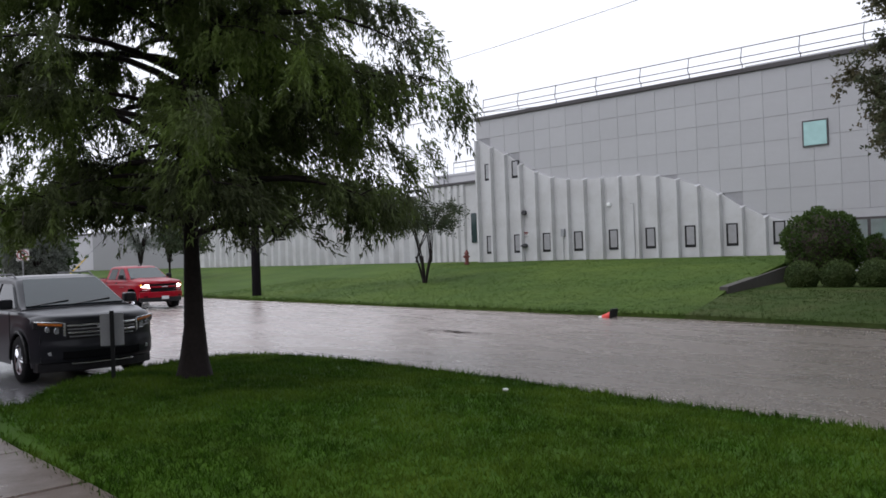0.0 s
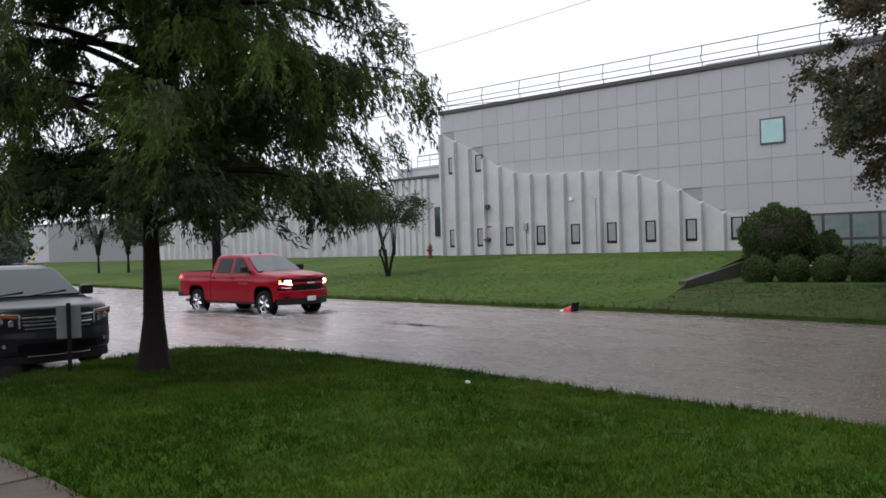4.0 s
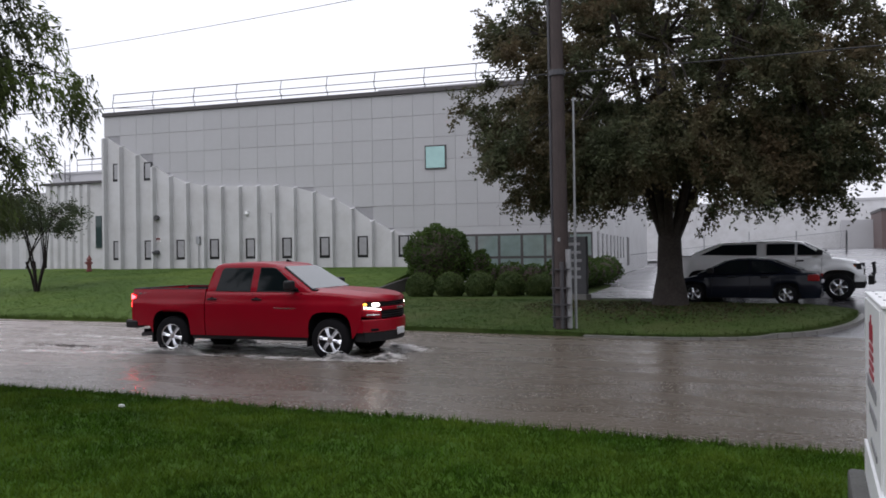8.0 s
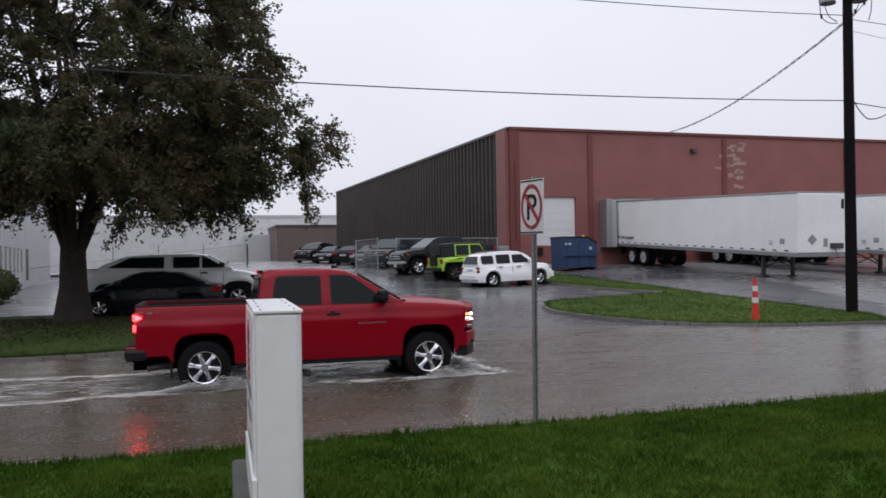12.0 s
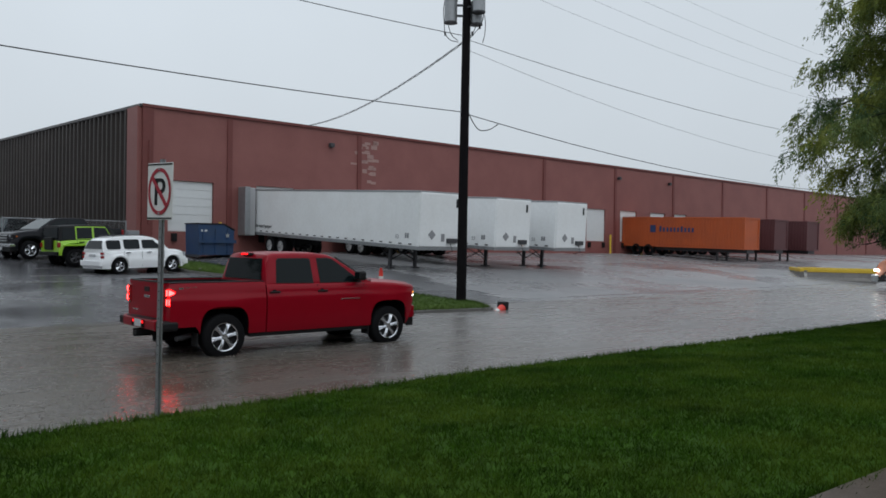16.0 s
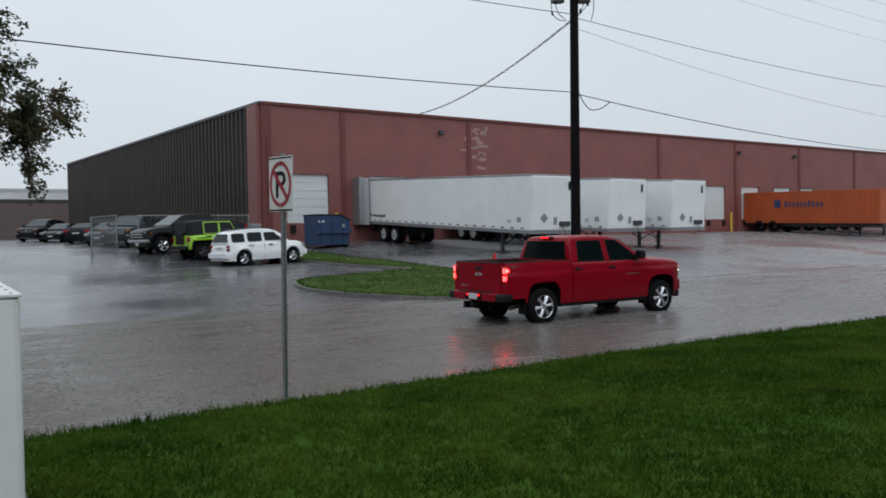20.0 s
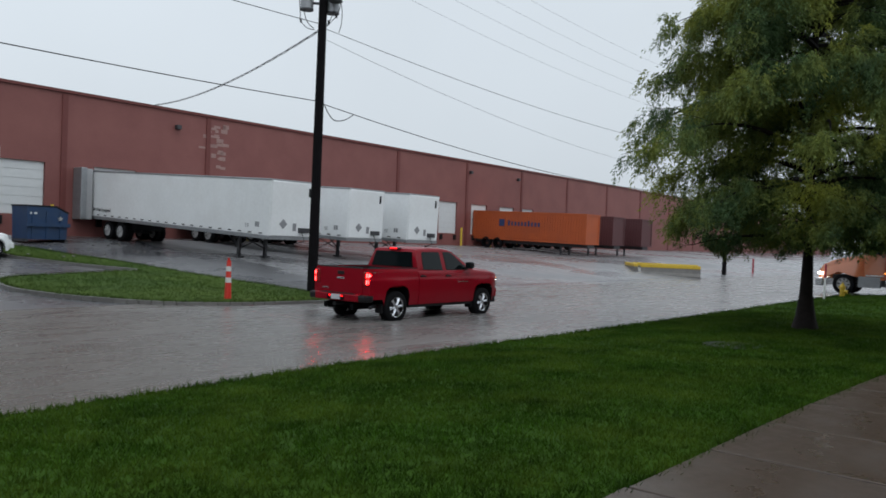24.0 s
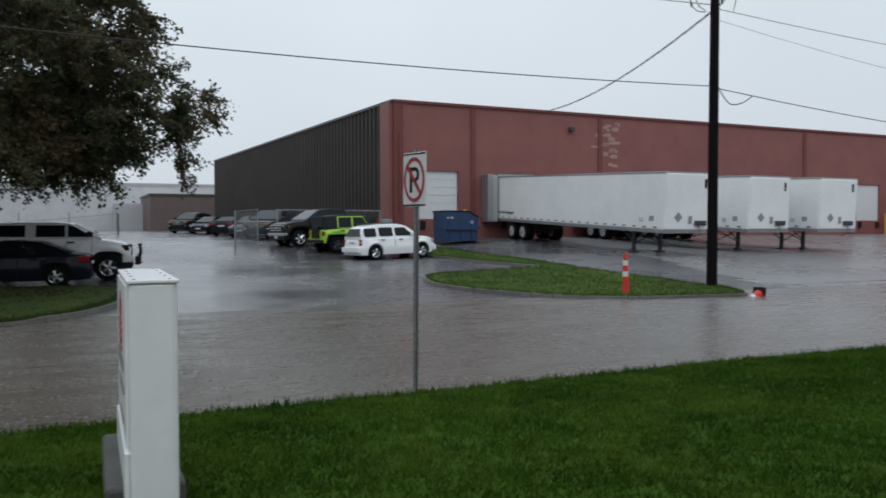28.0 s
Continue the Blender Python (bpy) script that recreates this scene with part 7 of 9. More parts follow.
def conifer(name, m, seed, height, reach, clear, trunk_r, material, label, branches=64, sprays=30, twig_leaves=22, leaf=(0.16, 0.04), bias=None, lowest=-9.0, inner=0.3, hang=0.42, tufts=0.0, fluff=0.06, rise=(0.06, 0.26), loose=0.55, opening=None):
    """A bald cypress: a straight trunk, level limbs and hanging feathery sprays. reach: table of limb length over height."""
    rng = np.random.default_rng(seed)
    g = thing(name, m, label, "tree")
    bm = bmesh.new()
    tube(bm, [(0, 0, -0.25), (0, 0, 0.05), (0.01, 0, 0.35), (0.02, 0.01, 0.9), (0.03, 0, 2.0), (0.0, 0.03, height * 0.5), (0, 0, height)], trunk_r, 14, trunk_r * 0.12)
    for v in bm.verts:
        if v.co.z < 0.7:
            a = math.atan2(v.co.y, v.co.x)
            k = (0.7 - v.co.z) / 0.7
            v.co.x *= 1 + 0.4 * k * (0.75 + 0.35 * math.sin(a * 5))
            v.co.y *= 1 + 0.4 * k * (0.75 + 0.35 * math.sin(a * 5))
    part("trunk", bm, BARK, g, smooth=True)
    limbs = bmesh.new()
    ats, ways = [], []
    for b in range(branches):
        f = (b + rng.uniform(0, 1)) / branches
        z0 = clear + (height - clear - 0.3) * f ** 1.0
        az = b * 2.39996 + rng.uniform(-0.3, 0.3)
        L = lerp_table(z0, reach) * rng.uniform(0.62, 1.05)
        if bias:
            L *= 1 + bias[1] * math.cos(az - bias[0])
        if opening and abs((az - opening[0] + math.pi) % math.tau - math.pi) < opening[1] and opening[2] < z0 < opening[3]:
            L *= 0.34
        lift = rng.uniform(*rise) * L
        droop = rng.uniform(0.12, 0.36) * L
        pts = []
        for k in range(8):
            s = k / 7
            wob = 0.12 * L * math.sin(s * 3 + b)
            pts.append((math.cos(az) * L * s - math.sin(az) * wob * s * 0.6, math.sin(az) * L * s + math.cos(az) * wob * s * 0.6, z0 + lift * s * (2 - s) - droop * s * s))
        tube(limbs, pts, 0.02 + 0.016 * L, 5, 0.006)
        P = np.array(pts)
        out = np.array([math.cos(az), math.sin(az), 0.0])
        lat = np.array([-math.sin(az), math.cos(az), 0.0])
        n = max(4, int(sprays * (0.35 + L / 3.6)))
        s = np.concatenate([rng.uniform(inner, 1.0, n - 2), [0.97, 1.0]])
        idx = np.clip(s * 7, 0, 6.999)
        i0 = idx.astype(int)
        base = P[i0] + (P[i0 + 1] - P[i0]) * (idx - i0)[:, None]
        for k in range(n):
            if tufts and noise.noise(Vector(base[k].tolist()) * 0.75 + Vector((seed, 0, 0))) < tufts and k < n - 2:
                continue
            # a plume: a short side twig with a hanging tuft of fine leaves round it
            tw = unit(out * rng.uniform(0.2, 1.0) + lat * rng.normal(0, 0.8) + np.array([0, 0, rng.uniform(-0.35, 0.3)]))
            tl = rng.uniform(0.5, 1.0) * (0.5 + 0.13 * L)
            e = base[k] + tw * tl
            if k % 2 == 0:
                tube(limbs, [tuple(base[k]), tuple((base[k] + e) / 2 + np.array([0, 0, 0.05])), tuple(e)], 0.012, 3, 0.004)
            strands, q = 12, twig_leaves // 12
            u = rng.uniform(0.0, 1.05, (strands, 1, 1))
            root = base[k] + tw * tl * u + rng.normal(0, 0.05, (strands, 1, 3))
            ds = unit(tw * 0.55 + rng.normal(0, 0.45, (strands, 1, 3)) + np.array([0, 0, -hang]))
            sl = rng.uniform(0.22, 0.4 + 0.35 * hang, (strands, 1, 1))
            v = rng.uniform(0, 1, (strands, q, 1))
            p = root + ds * sl * v + rng.normal(0, fluff, (strands, q, 3)) - np.array([0, 0, 0.16]) * v ** 2
            ats.append(p.reshape(-1, 3))
            ways.append((ds * np.ones((strands, q, 1)) + np.array([0, 0, -0.3])).reshape(-1, 3))
    tagged(part("branchwork", limbs, BARK, g), kind="stuff")
    at, way = np.concatenate(ats), np.concatenate(ways)
    keep = at[:, 2] > lowest + 0.25 * np.sin(at[:, 0] * 2.1) + 0.2 * np.sin(at[:, 1] * 3.3)
    quads_mesh("crown", leaves(rng, at[keep], way[keep], leaf[0], leaf[1], loose, True), material, g)
    return g


conifer("bald_cypress", pose(-11.85, 4.82, 0.14), 11, 12.0, ((1.8, 3.1), (3.0, 3.35), (4.0, 3.4), (5.2, 3.45), (7, 3.0), (9, 2.2), (12, 0.4)), 2.2, 0.27, CYPRESS, "bald cypress with drooping feathery green foliage on the lawn", branches=124, sprays=12, twig_leaves=432, leaf=(0.1, 0.028), bias=(1.18, 0.08), lowest=2.25, inner=0.2, hang=0.95, tufts=-0.15, fluff=0.028, rise=(0.1, 0.45), loose=0.32, opening=(-0.39, 0.4, 3.6, 5.6))
conifer("bald_cypress", pose(20.3, 4.82, 0.22), 5, 12.5, ((1.8, 3.2), (3, 3.5), (5, 3.75), (7.5, 2.9), (9, 2.2), (12.5, 0.5)), 2.0, 0.27, CYPRESS_B, "bald cypress with yellow-green patches beside a footpath", branches=112, sprays=13, twig_leaves=372, leaf=(0.1, 0.03), bias=(1.8, 0.14), lowest=2.0, inner=0.2, hang=0.95, tufts=-0.42, fluff=0.04, rise=(0.06, 0.36), loose=0.4)
conifer("bald_cypress", pose(40.5, 4.9, 0.22), 8, 11.0, ((1.8, 3.2), (4, 3.6), (7, 2.8), (11, 0.4)), 2.3, 0.2, CYPRESS, "bald cypress further along the footpath", branches=70, sprays=7, twig_leaves=96, leaf=(0.22, 0.06))


def broadleaf(name, m, seed, trunk, crown, clumps, per, leaf, spread, material, label, droop=0.0, trunks=1, shape=0.6, category="tree", limb_r=0.16, flat=1.0, under=1.0, gaps=0.0):
    """trunk: (height of the fork, radius); crown: centre height, radii x, y, z."""
    rng = np.random.default_rng(seed)
    g = thing(name, m, label, category)
    cz, rx, ry, rz = crown
    th, tr = trunk
    bm = bmesh.new()
    bases = []
    for k in range(trunks):
        a = k * math.tau / max(1, trunks) + 0.4
        lean = 0.0 if trunks == 1 else 0.32 * th
        top = (lean * math.cos(a), lean * math.sin(a), th)
        tube(bm, [(0.12 * lean * math.cos(a), 0.12 * lean * math.sin(a), -0.3), (0.2 * lean * math.cos(a), 0.2 * lean * math.sin(a), 0.1), (0.5 * top[0], 0.5 * top[1], th * 0.5), top], tr * 1.1, 12, tr * 0.8)
        bases.append(np.array(top))
    if trunks == 1:
        for v in bm.verts:
            if v.co.z < 0.9:
                q = (0.9 - v.co.z) / 1.2
                v.co.x *= 1 + 0.5 * q
                v.co.y *= 1 + 0.5 * q
    part("trunk", bm, OAKBARK if gaps else BARK, g, smooth=True)
    d = unit(rng.normal(size=(clumps, 3)))
    d[:, 2] = np.where(d[:, 2] < -0.75, -0.4, d[:, 2])
    rad = rng.uniform(shape, 1.0, clumps) ** 0.7
    lump = np.array([0.9 + 0.26 * noise.noise(Vector(v) * 2.3 + Vector((seed, 0, 0))) for v in d.tolist()])
    c = d * np.array([rx, ry, rz]) * (rad * lump)[:, None]
    c[:, 2] = np.where(c[:, 2] < 0, c[:, 2] * under, c[:, 2])
    c[:, 2] = c[:, 2] * flat + cz - droop * (np.hypot(c[:, 0] / rx, c[:, 1] / ry) ** 2)
    if gaps:
        c[:, 0] = c[:, 0] * np.where(c[:, 0] < 0, np.where(c[:, 2] > 6.0, 1.06, 0.84), 0.93)
        hole = np.array([noise.noise(Vector(v) * 0.55 + Vector((0, seed, 0))) for v in c.tolist()])
        outer = (((c - np.array([0, 0, cz])) / np.array([rx, ry, rz])) ** 2).sum(1) > 0.3
        keep = ~((hole < -gaps) & outer) & ~((c[:, 0] < -0.5 * rx) & (rng.uniform(size=len(c)) < 0.55))
        c, d = c[keep], d[keep]
        clumps = len(c)
    limbs = bmesh.new()
    hubs = []
    for k in range(9):
        a = k * 2.4
        e = np.array([0.45 * rx * math.cos(a), 0.45 * ry * math.sin(a), cz + rz * (0.05 + 0.07 * k)])
        b = bases[k % len(bases)]
        mid = (b + e) / 2 + np.array([0, 0, 0.12 * rz])
        tube(limbs, [tuple(b - np.array([0, 0, 0.55 if gaps else 0.3])), tuple(b * 0.6 + mid * 0.4), tuple(mid), tuple(e)], limb_r, 7, limb_r * 0.35)
        hubs += [mid, e]
    hubs = np.array(hubs)
    for k in range(0, clumps, 2):
        j = np.argmin(((hubs - c[k]) ** 2).sum(1))
        h = hubs[j]
        tube(limbs, [tuple(h), tuple((h + c[k]) / 2 + np.array([0, 0, 0.1 * rz * 0.5])), tuple(c[k])], limb_r * 0.26, 4, 0.008)
    tagged(part("branchwork", limbs, OAKBARK if gaps else BARK, g, smooth=gaps > 0), kind="stuff")
    twigs, q = 7, max(2, per // 7)
    ds = unit(d[:, None, None, :] * 0.7 + rng.normal(0, 0.75, (clumps, twigs, 1, 3)) + np.array([0, 0, -0.2]))
    v = rng.uniform(0, 1, (clumps, twigs, q, 1))
    at = c[:, None, None, :] + ds * v * (2.6 * spread) * rng.uniform(0.5, 1.1, (clumps, twigs, 1, 1)) + rng.normal(0, 0.22 * spread, (clumps, twigs, q, 3)) - np.array([0, 0, 0.5 * spread]) * v ** 2
    at = at.reshape(-1, 3)
    way = (ds * np.ones((clumps, twigs, q, 1))).reshape(-1, 3) + np.array([0, 0, -0.3])
    quads_mesh("crown", leaves(rng, at, way, leaf[0], leaf[1], 0.8, clumps > 500), material, g)
    return g


broadleaf("spreading_oak", pose(-4.1, 25.0, 0.22), 3, (2.2, 0.43), (6.0, 7.9, 6.0, 7.8), 900, 470, (0.105, 0.085), 0.36, OAK, "large spreading tree with olive brown leaves on a grass verge", droop=1.1, shape=0.35, limb_r=0.16, under=0.47, gaps=0.21)
# rain haze is put into these leaves as a paler grey green
HAZY = leaf_mat("far leaves paled for haze", (0.13, 0.145, 0.125), (0.17, 0.18, 0.155), 0.6, 0.5)
broadleaf("street_tree", pose(-68.6, 15.1, 0.0), 31, (1.2, 0.14), (2.9, 2.7, 2.5, 2.5), 150, 120, (0.16, 0.11), 0.3, HAZY, "rounded haze-pale tree far down the street")
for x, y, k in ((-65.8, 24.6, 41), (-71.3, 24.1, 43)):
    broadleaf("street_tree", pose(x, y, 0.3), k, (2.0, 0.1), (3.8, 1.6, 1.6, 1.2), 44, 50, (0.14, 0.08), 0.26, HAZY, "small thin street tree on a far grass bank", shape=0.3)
litter_rng = np.random.default_rng(61)
litter = np.c_[litter_rng.normal(-4.6, 3.2, 4500), litter_rng.normal(23.9, 2.2, 4500), np.zeros(4500)]
litter[:, 2] = [low_height(x, y) + 0.02 for x, y, _ in litter.tolist()]
litter = litter[(litter[:, 1] > 19.6) & (litter[:, 1] < 25.9) &  (np.hypot(litter[:, 0] + 4.3, litter[:, 1] - 24.2) < 4.0)]
LITTER = mat("fallen brown leaves", (0.05, 0.042, 0.022), 0.6, vary=0.4, island=0.5, spec=0.1)
tagged(quads_mesh("fallen_leaves", leaves(litter_rng, litter, litter_rng.normal(size=litter.shape) * np.array([1, 1, 0.1]), 0.08, 0.05, 0.2), LITTER), "wet brown leaves fallen under a spreading tree", "leaves", kind="stuff")
broadleaf("crab_apple", pose(-31.5, 24.6, 0.55), 7, (1.3, 0.06), (3.3, 2.1, 2.0, 0.95), 140, 80, (0.1, 0.06), 0.22, SMALL_LEAF, "small spreading multi-stemmed tree on a grass bank", trunks=5, limb_r=0.04)
broadleaf("purple_leaf_tree", pose(16.75, -0.4, 0.25), 9, (1.9, 0.12), (3.7, 2.4, 2.4, 2.3), 380, 140, (0.13, 0.085), 0.2, PLUM, "round tree with dark purple leaves behind the footpath", shape=0.5, limb_r=0.08)
broadleaf("young_tree", pose(-62, 24.5, 0.6), 17, (1.6, 0.1), (3.6, 2.0, 2.0, 1.9), 80, 50, (0.22, 0.14), 0.35, SMALL_LEAF, "young tree on a far grass bank", limb_r=0.05)
for k, (x, y, h, s) in enumerate(((-72, 16, 4.2, 31), (-95, 12, 5.0, 32), (-115, 20, 6.0, 33), (-120, 2, 6.5, 34), (-70, -4, 5.5, 35))):
    broadleaf("roadside_tree", pose(x, y, 0), s, (1.6, 0.18), (h * 0.75, h * 0.6, h * 0.6, h * 0.55), 90, 60, (0.4, 0.28), 0.6, SHRUB, "dark round tree beyond the street", limb_r=0.1)
# woods beyond the yard
rng = np.random.default_rng(77)
for k in range(9):
    x, y = 118 + 9 * (k % 4) + rng.uniform(-2, 2), -62 + 17 * k
    broadleaf("far_tree", pose(x, y if y < 8 or y > 48 else y - 60, 0), 50 + k, (2, 0.25), (6.0, 4.6, 4.6, 4.2), 60, 44, (0.8, 0.6), 1.0, SHRUB, "far dark tree at the end of the street", limb_r=0.12)


def bush(name, m, seed, radii, count, leaf, material, label, clipped=True, group=""):
    """A dense shrub: a solid core, dark brown in loose ones, and a shell of leaves."""
    rng = np.random.default_rng(seed)
    g = thing(name, m, label, "shrub", group)
    rx, ry, rz = radii
    bm = bmesh.new()
    bmesh.ops.create_icosphere(bm, subdivisions=3, radius=1.0)
    for v in bm.verts:
        q = 0.86 + (0.03 if clipped else 0.16) * noise.noise(v.co * 2.2 + Vector((seed, 1, 2)))
        v.co = Vector((v.co.x * rx * q, v.co.y * ry * q, v.co.z * rz * q + rz * 0.86))
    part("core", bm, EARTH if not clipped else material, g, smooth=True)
    d = unit(rng.normal(size=(count, 3)))
    r = np.array([1 + (0.03 if clipped else 0.2) * noise.noise(Vector(v) * 2.2 + Vector((seed, 1, 2))) for v in d.tolist()]) * rng.uniform(0.86, 1.02, count)
    at = d * np.array([rx, ry, rz]) * r[:, None] + np.array([0, 0, rz * 0.86])
    keep = at[:, 2] > 0.0
    quads_mesh("leaves", leaves(rng, at[keep], d[keep] + np.array([0, 0, 0.3]), leaf[0], leaf[1], 0.7), material, g)
    return g


for k in range(5):
    x, y = -13.75 + 1.12 * k, 27.3 + 0.26 * k
    bush("clipped_shrub", pose(x, y, low_height(x, y) - 0.12), 60 + k, (0.53, 0.53, 0.54) if k < 4 else (0.6, 0.55, 0.47), 3000, (0.07, 0.05), CLIPPED, "rounded clipped evergreen shrub before dark windows", group="clipped shrubs")
# shrubs added where the wall under the window lies in shadow
for k in range(5):
    bush("hedge_plant", pose(-13.3 + 0.95 * k, 33.2 + 0.2 * k, 0.42), 170 + k, (0.7, 0.6, 0.55 + 0.05 * (k % 2)), 1300, (0.11, 0.06), SHRUB, "low shrub added for the shadow under a ribbon window", clipped=False, group="entrance shrubs")
bush("large_shrub", pose(-14.9, 31.4, 0.55), 70, (1.45, 1.2, 1.4), 7500, (0.12, 0.08), SHRUB, "large loose green shrub beside a retaining wall", clipped=False)
bush("loose_shrub", pose(-12.95, 31.4, 0.7), 71, (0.4, 0.4, 0.75), 1500, (0.12, 0.07), SHRUB, "loose shrub before a ribbon window", clipped=False)
for k in range(6):
    x, y = -9.0 + 0.04 * k, 30.5 + 1.15 * k
    bush("hedge_plant", pose(x, y, 0.6), 80 + k, (0.75, 0.75, 0.5 + 0.06 * (k % 3)), 1500, (0.11, 0.06), SHRUB, "low spreading shrub beside an entrance path", clipped=False, group="entrance shrubs")
for k in range(3):
    bush("flower_clump", pose(10.9 + 0.75 * k, 0.15 - 0.12 * k, 0.3), 90 + k, (0.42, 0.35, 0.36), 700, (0.3, 0.022), SHRUB, "strappy garden plant beside the footpath", clipped=False, group="footpath plants")


# ---- lawn grass as blades ----
def grass(name, boxes, density, height, seed, keep, ground_z, material, label):
    rng = np.random.default_rng(seed)
    pts = []
    for x0, x1, y0, y1, k in boxes:
        n = int((x1 - x0) * (y1 - y0) * density * k)
        pts.append(np.stack([rng.uniform(x0, x1, n), rng.uniform(y0, y1, n)], 1))
    p = np.concatenate(pts)
    p = np.array([q for q in p.tolist() if keep(*q)])
    base = np.array([(x, y, ground_z(x, y) - 0.005) for x, y in p.tolist()])
    n = len(base)
    blades = 5
    b = np.repeat(base, blades, 0) + np.c_[rng.normal(0, 0.04, (n * blades, 2)), np.zeros(n * blades)]
    N = len(b)
    lean = np.c_[rng.normal(0, 0.75, (N, 2)), np.ones(N)]
    h = height * rng.uniform(0.6, 1.25, (N, 1))
    top = b + unit(lean) * h
    side = unit(np.c_[rng.normal(size=(N, 2)), np.zeros(N)]) * 0.0065
    quads = np.stack([b - side, b + side, top], 1)
    ob = quads_mesh(name, quads, material)
    return tagged(ob, label, "grass", kind="stuff")


near_loop = list(near_outline)
grass("lawn_grass", [(-16, -6, 2, 9.2, 1.0), (-6, 12, 2, 9.2, 1.15), (12, 26, 1.5, 9.2, 0.8), (26, 44, 1.5, 9, 0.3)], 380, 0.068, 1, lambda x, y: inside(x, y, near_loop), near_height, BLADES, "wet mown lawn grass")


def edge_grass(name, loop, seed, step, height, ground_z, material, label, lo=-1e9, closed=True):
    rng = np.random.default_rng(seed)
    base = []
    for (x0, y0), (x1, y1) in zip(loop, loop[1:] + (loop[:1] if closed else [])):
        n = int(math.hypot(x1 - x0, y1 - y0) / step)
        for k in range(n):
            t = rng.uniform()
            x, y = x0 + (x1 - x0) * t, y0 + (y1 - y0) * t
            if y > lo:
                j = rng.normal(0, 0.05, 2)
                base.append((x + j[0], y + j[1], ground_z(x, y) - 0.03))
    b = np.repeat(np.array(base), 3, 0)
    N = len(b)
    top = b + unit(np.c_[rng.normal(0, 0.6, (N, 2)), np.ones(N)]) * height * rng.uniform(0.5, 1.4, (N, 1))
    side = unit(np.c_[rng.normal(size=(N, 2)), np.zeros(N)]) * (0.006 + 0.05 * height)
    return tagged(quads_mesh(name, np.stack([b - side, b + side, top], 1), material), label, "grass", kind="stuff")


edge_grass("lawn_edge_grass", near_outline, 2, 0.012, 0.11, near_height, BLADES, "longer grass along the lawn's edge")
edge_grass("bank_edge_grass", bank_outline[:5], 3, 0.03, 0.14, bank_height, BANKGRASS, "rough grass along the far kerb", closed=False)
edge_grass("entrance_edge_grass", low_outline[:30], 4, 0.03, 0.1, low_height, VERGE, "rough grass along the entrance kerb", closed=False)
edge_grass("island_edge_grass", island_outline, 5, 0.015, 0.11, island_height, BANKGRASS, "ragged grass at the island's edge")
grass("island_grass", [(10, 19.2, 17.6, 39, 1.0)], 60, 0.1, 6, lambda x, y: inside(x, y, island_outline), island_height, BANKGRASS, "ragged island grass")
grass("bank_grass", [(-45, -12, 17.5, 26, 1.0), (-40, -14, 26, 34.5, 0.6)], 50, 0.05, 7, lambda x, y: inside(x, y, bank_outline), bank_height, BANKGRASS, "short bank grass")
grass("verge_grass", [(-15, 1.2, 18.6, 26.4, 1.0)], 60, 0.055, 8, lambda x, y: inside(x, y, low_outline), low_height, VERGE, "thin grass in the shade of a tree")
grass("garden_grass", [(4, 15, -1.6, 0.9, 1.0), (-12, 30, -7, 0.9, 0.3)], 180, 0.075, 9, lambda x, y: inside(x, y, back_outline), lambda x, y: 0.31, BLADES, "grass behind the footpath")

# ---- poles and wires ----
def sag(a, b, drop, n=14):
    a, b = Vector(a), Vector(b)
    return [tuple(a.lerp(b, k / n) - Vector((0, 0, drop * 4 * (k / n) * (1 - k / n)))) for k in range(n + 1)]


def wire(a, b, drop, r, label="black overhead cable between poles", material=CABLE):
    return tagged(part("overhead_wire", tube(bmesh.new(), sag(a, b, drop), r, 5), material), label, "wire", "overhead wires")


brown = thing("utility_pole", pose(-5.68, 19.0, 0.15, 0, -0.6, 0), "weathered brown timber utility pole with grey conduits", "pole")
part("pole", cyled((0, 0, -0.3), (0, 0, 11.5), 0.19, 0.13, 14), TIMBER, brown)
part("conduit", cyled((-0.2, -0.05, 0), (-0.17, -0.05, 10.5), 0.035), STEEL, brown)
part("conduit", cyled((0.2, -0.1, 0), (0.2, -0.1, 1.9), 0.07), GALV, brown)
part("conduit", cyled((0.06, -0.2, 0), (0.06, -0.2, 1.6), 0.05), STEEL, brown)
for z in (0.25, 0.55, 0.95, 1.4):
    part("strap", boxed(-0.22, 0.25, -0.24, -0.16, z, z + 0.035), STEEL, brown)
part("band", cyled((0, 0, 6.15), (0, 0, 6.28), 0.2), STEEL, brown)
part("tag", boxed(-0.03, 0.03, -0.19, -0.175, 2.1, 2.19), GALV, brown)
thin = thing("flag_pole", pose(-5.38, 19.1, 0.15), "thin pale metal pole beside a utility pole", "pole")
part("pole", cyled((0, 0, -0.2), (0, 0, 5.6), 0.035, 0.025), GALV, thin)

tall = thing("utility_pole", pose(19.0, 20.65, 0.05), "dark tarred utility pole with three grey transformers", "pole")
part("pole", cyled((0, 0, -0.2), (0.12, 0, 16), 0.18, 0.125, 14), DARKTIMBER, tall)


def beside(r, z, front=0.0):
    """A point beside the tall pole: r to its south-east, front to its south-west."""
    return (0.735 * r - 0.678 * front, -0.677 * r - 0.736 * front, z)


def curve_through(pts, n=6):
    """A smooth line through the points."""
    P = [Vector(p) for p in pts]
    P = [P[0] * 2 - P[1]] + P + [P[-1] * 2 - P[-2]]
    out = []
    for i in range(1, len(P) - 2):
        for k in range(n):
            t = k / n
            a, b, c, d = P[i - 1], P[i], P[i + 1], P[i + 2]
            out.append(tuple(0.5 * (2 * b + (c - a) * t + (2 * a - 5 * b + 4 * c - d) * t * t + (3 * b - a - 3 * c + d) * t ** 3)))
    return out + [tuple(P[-2])]


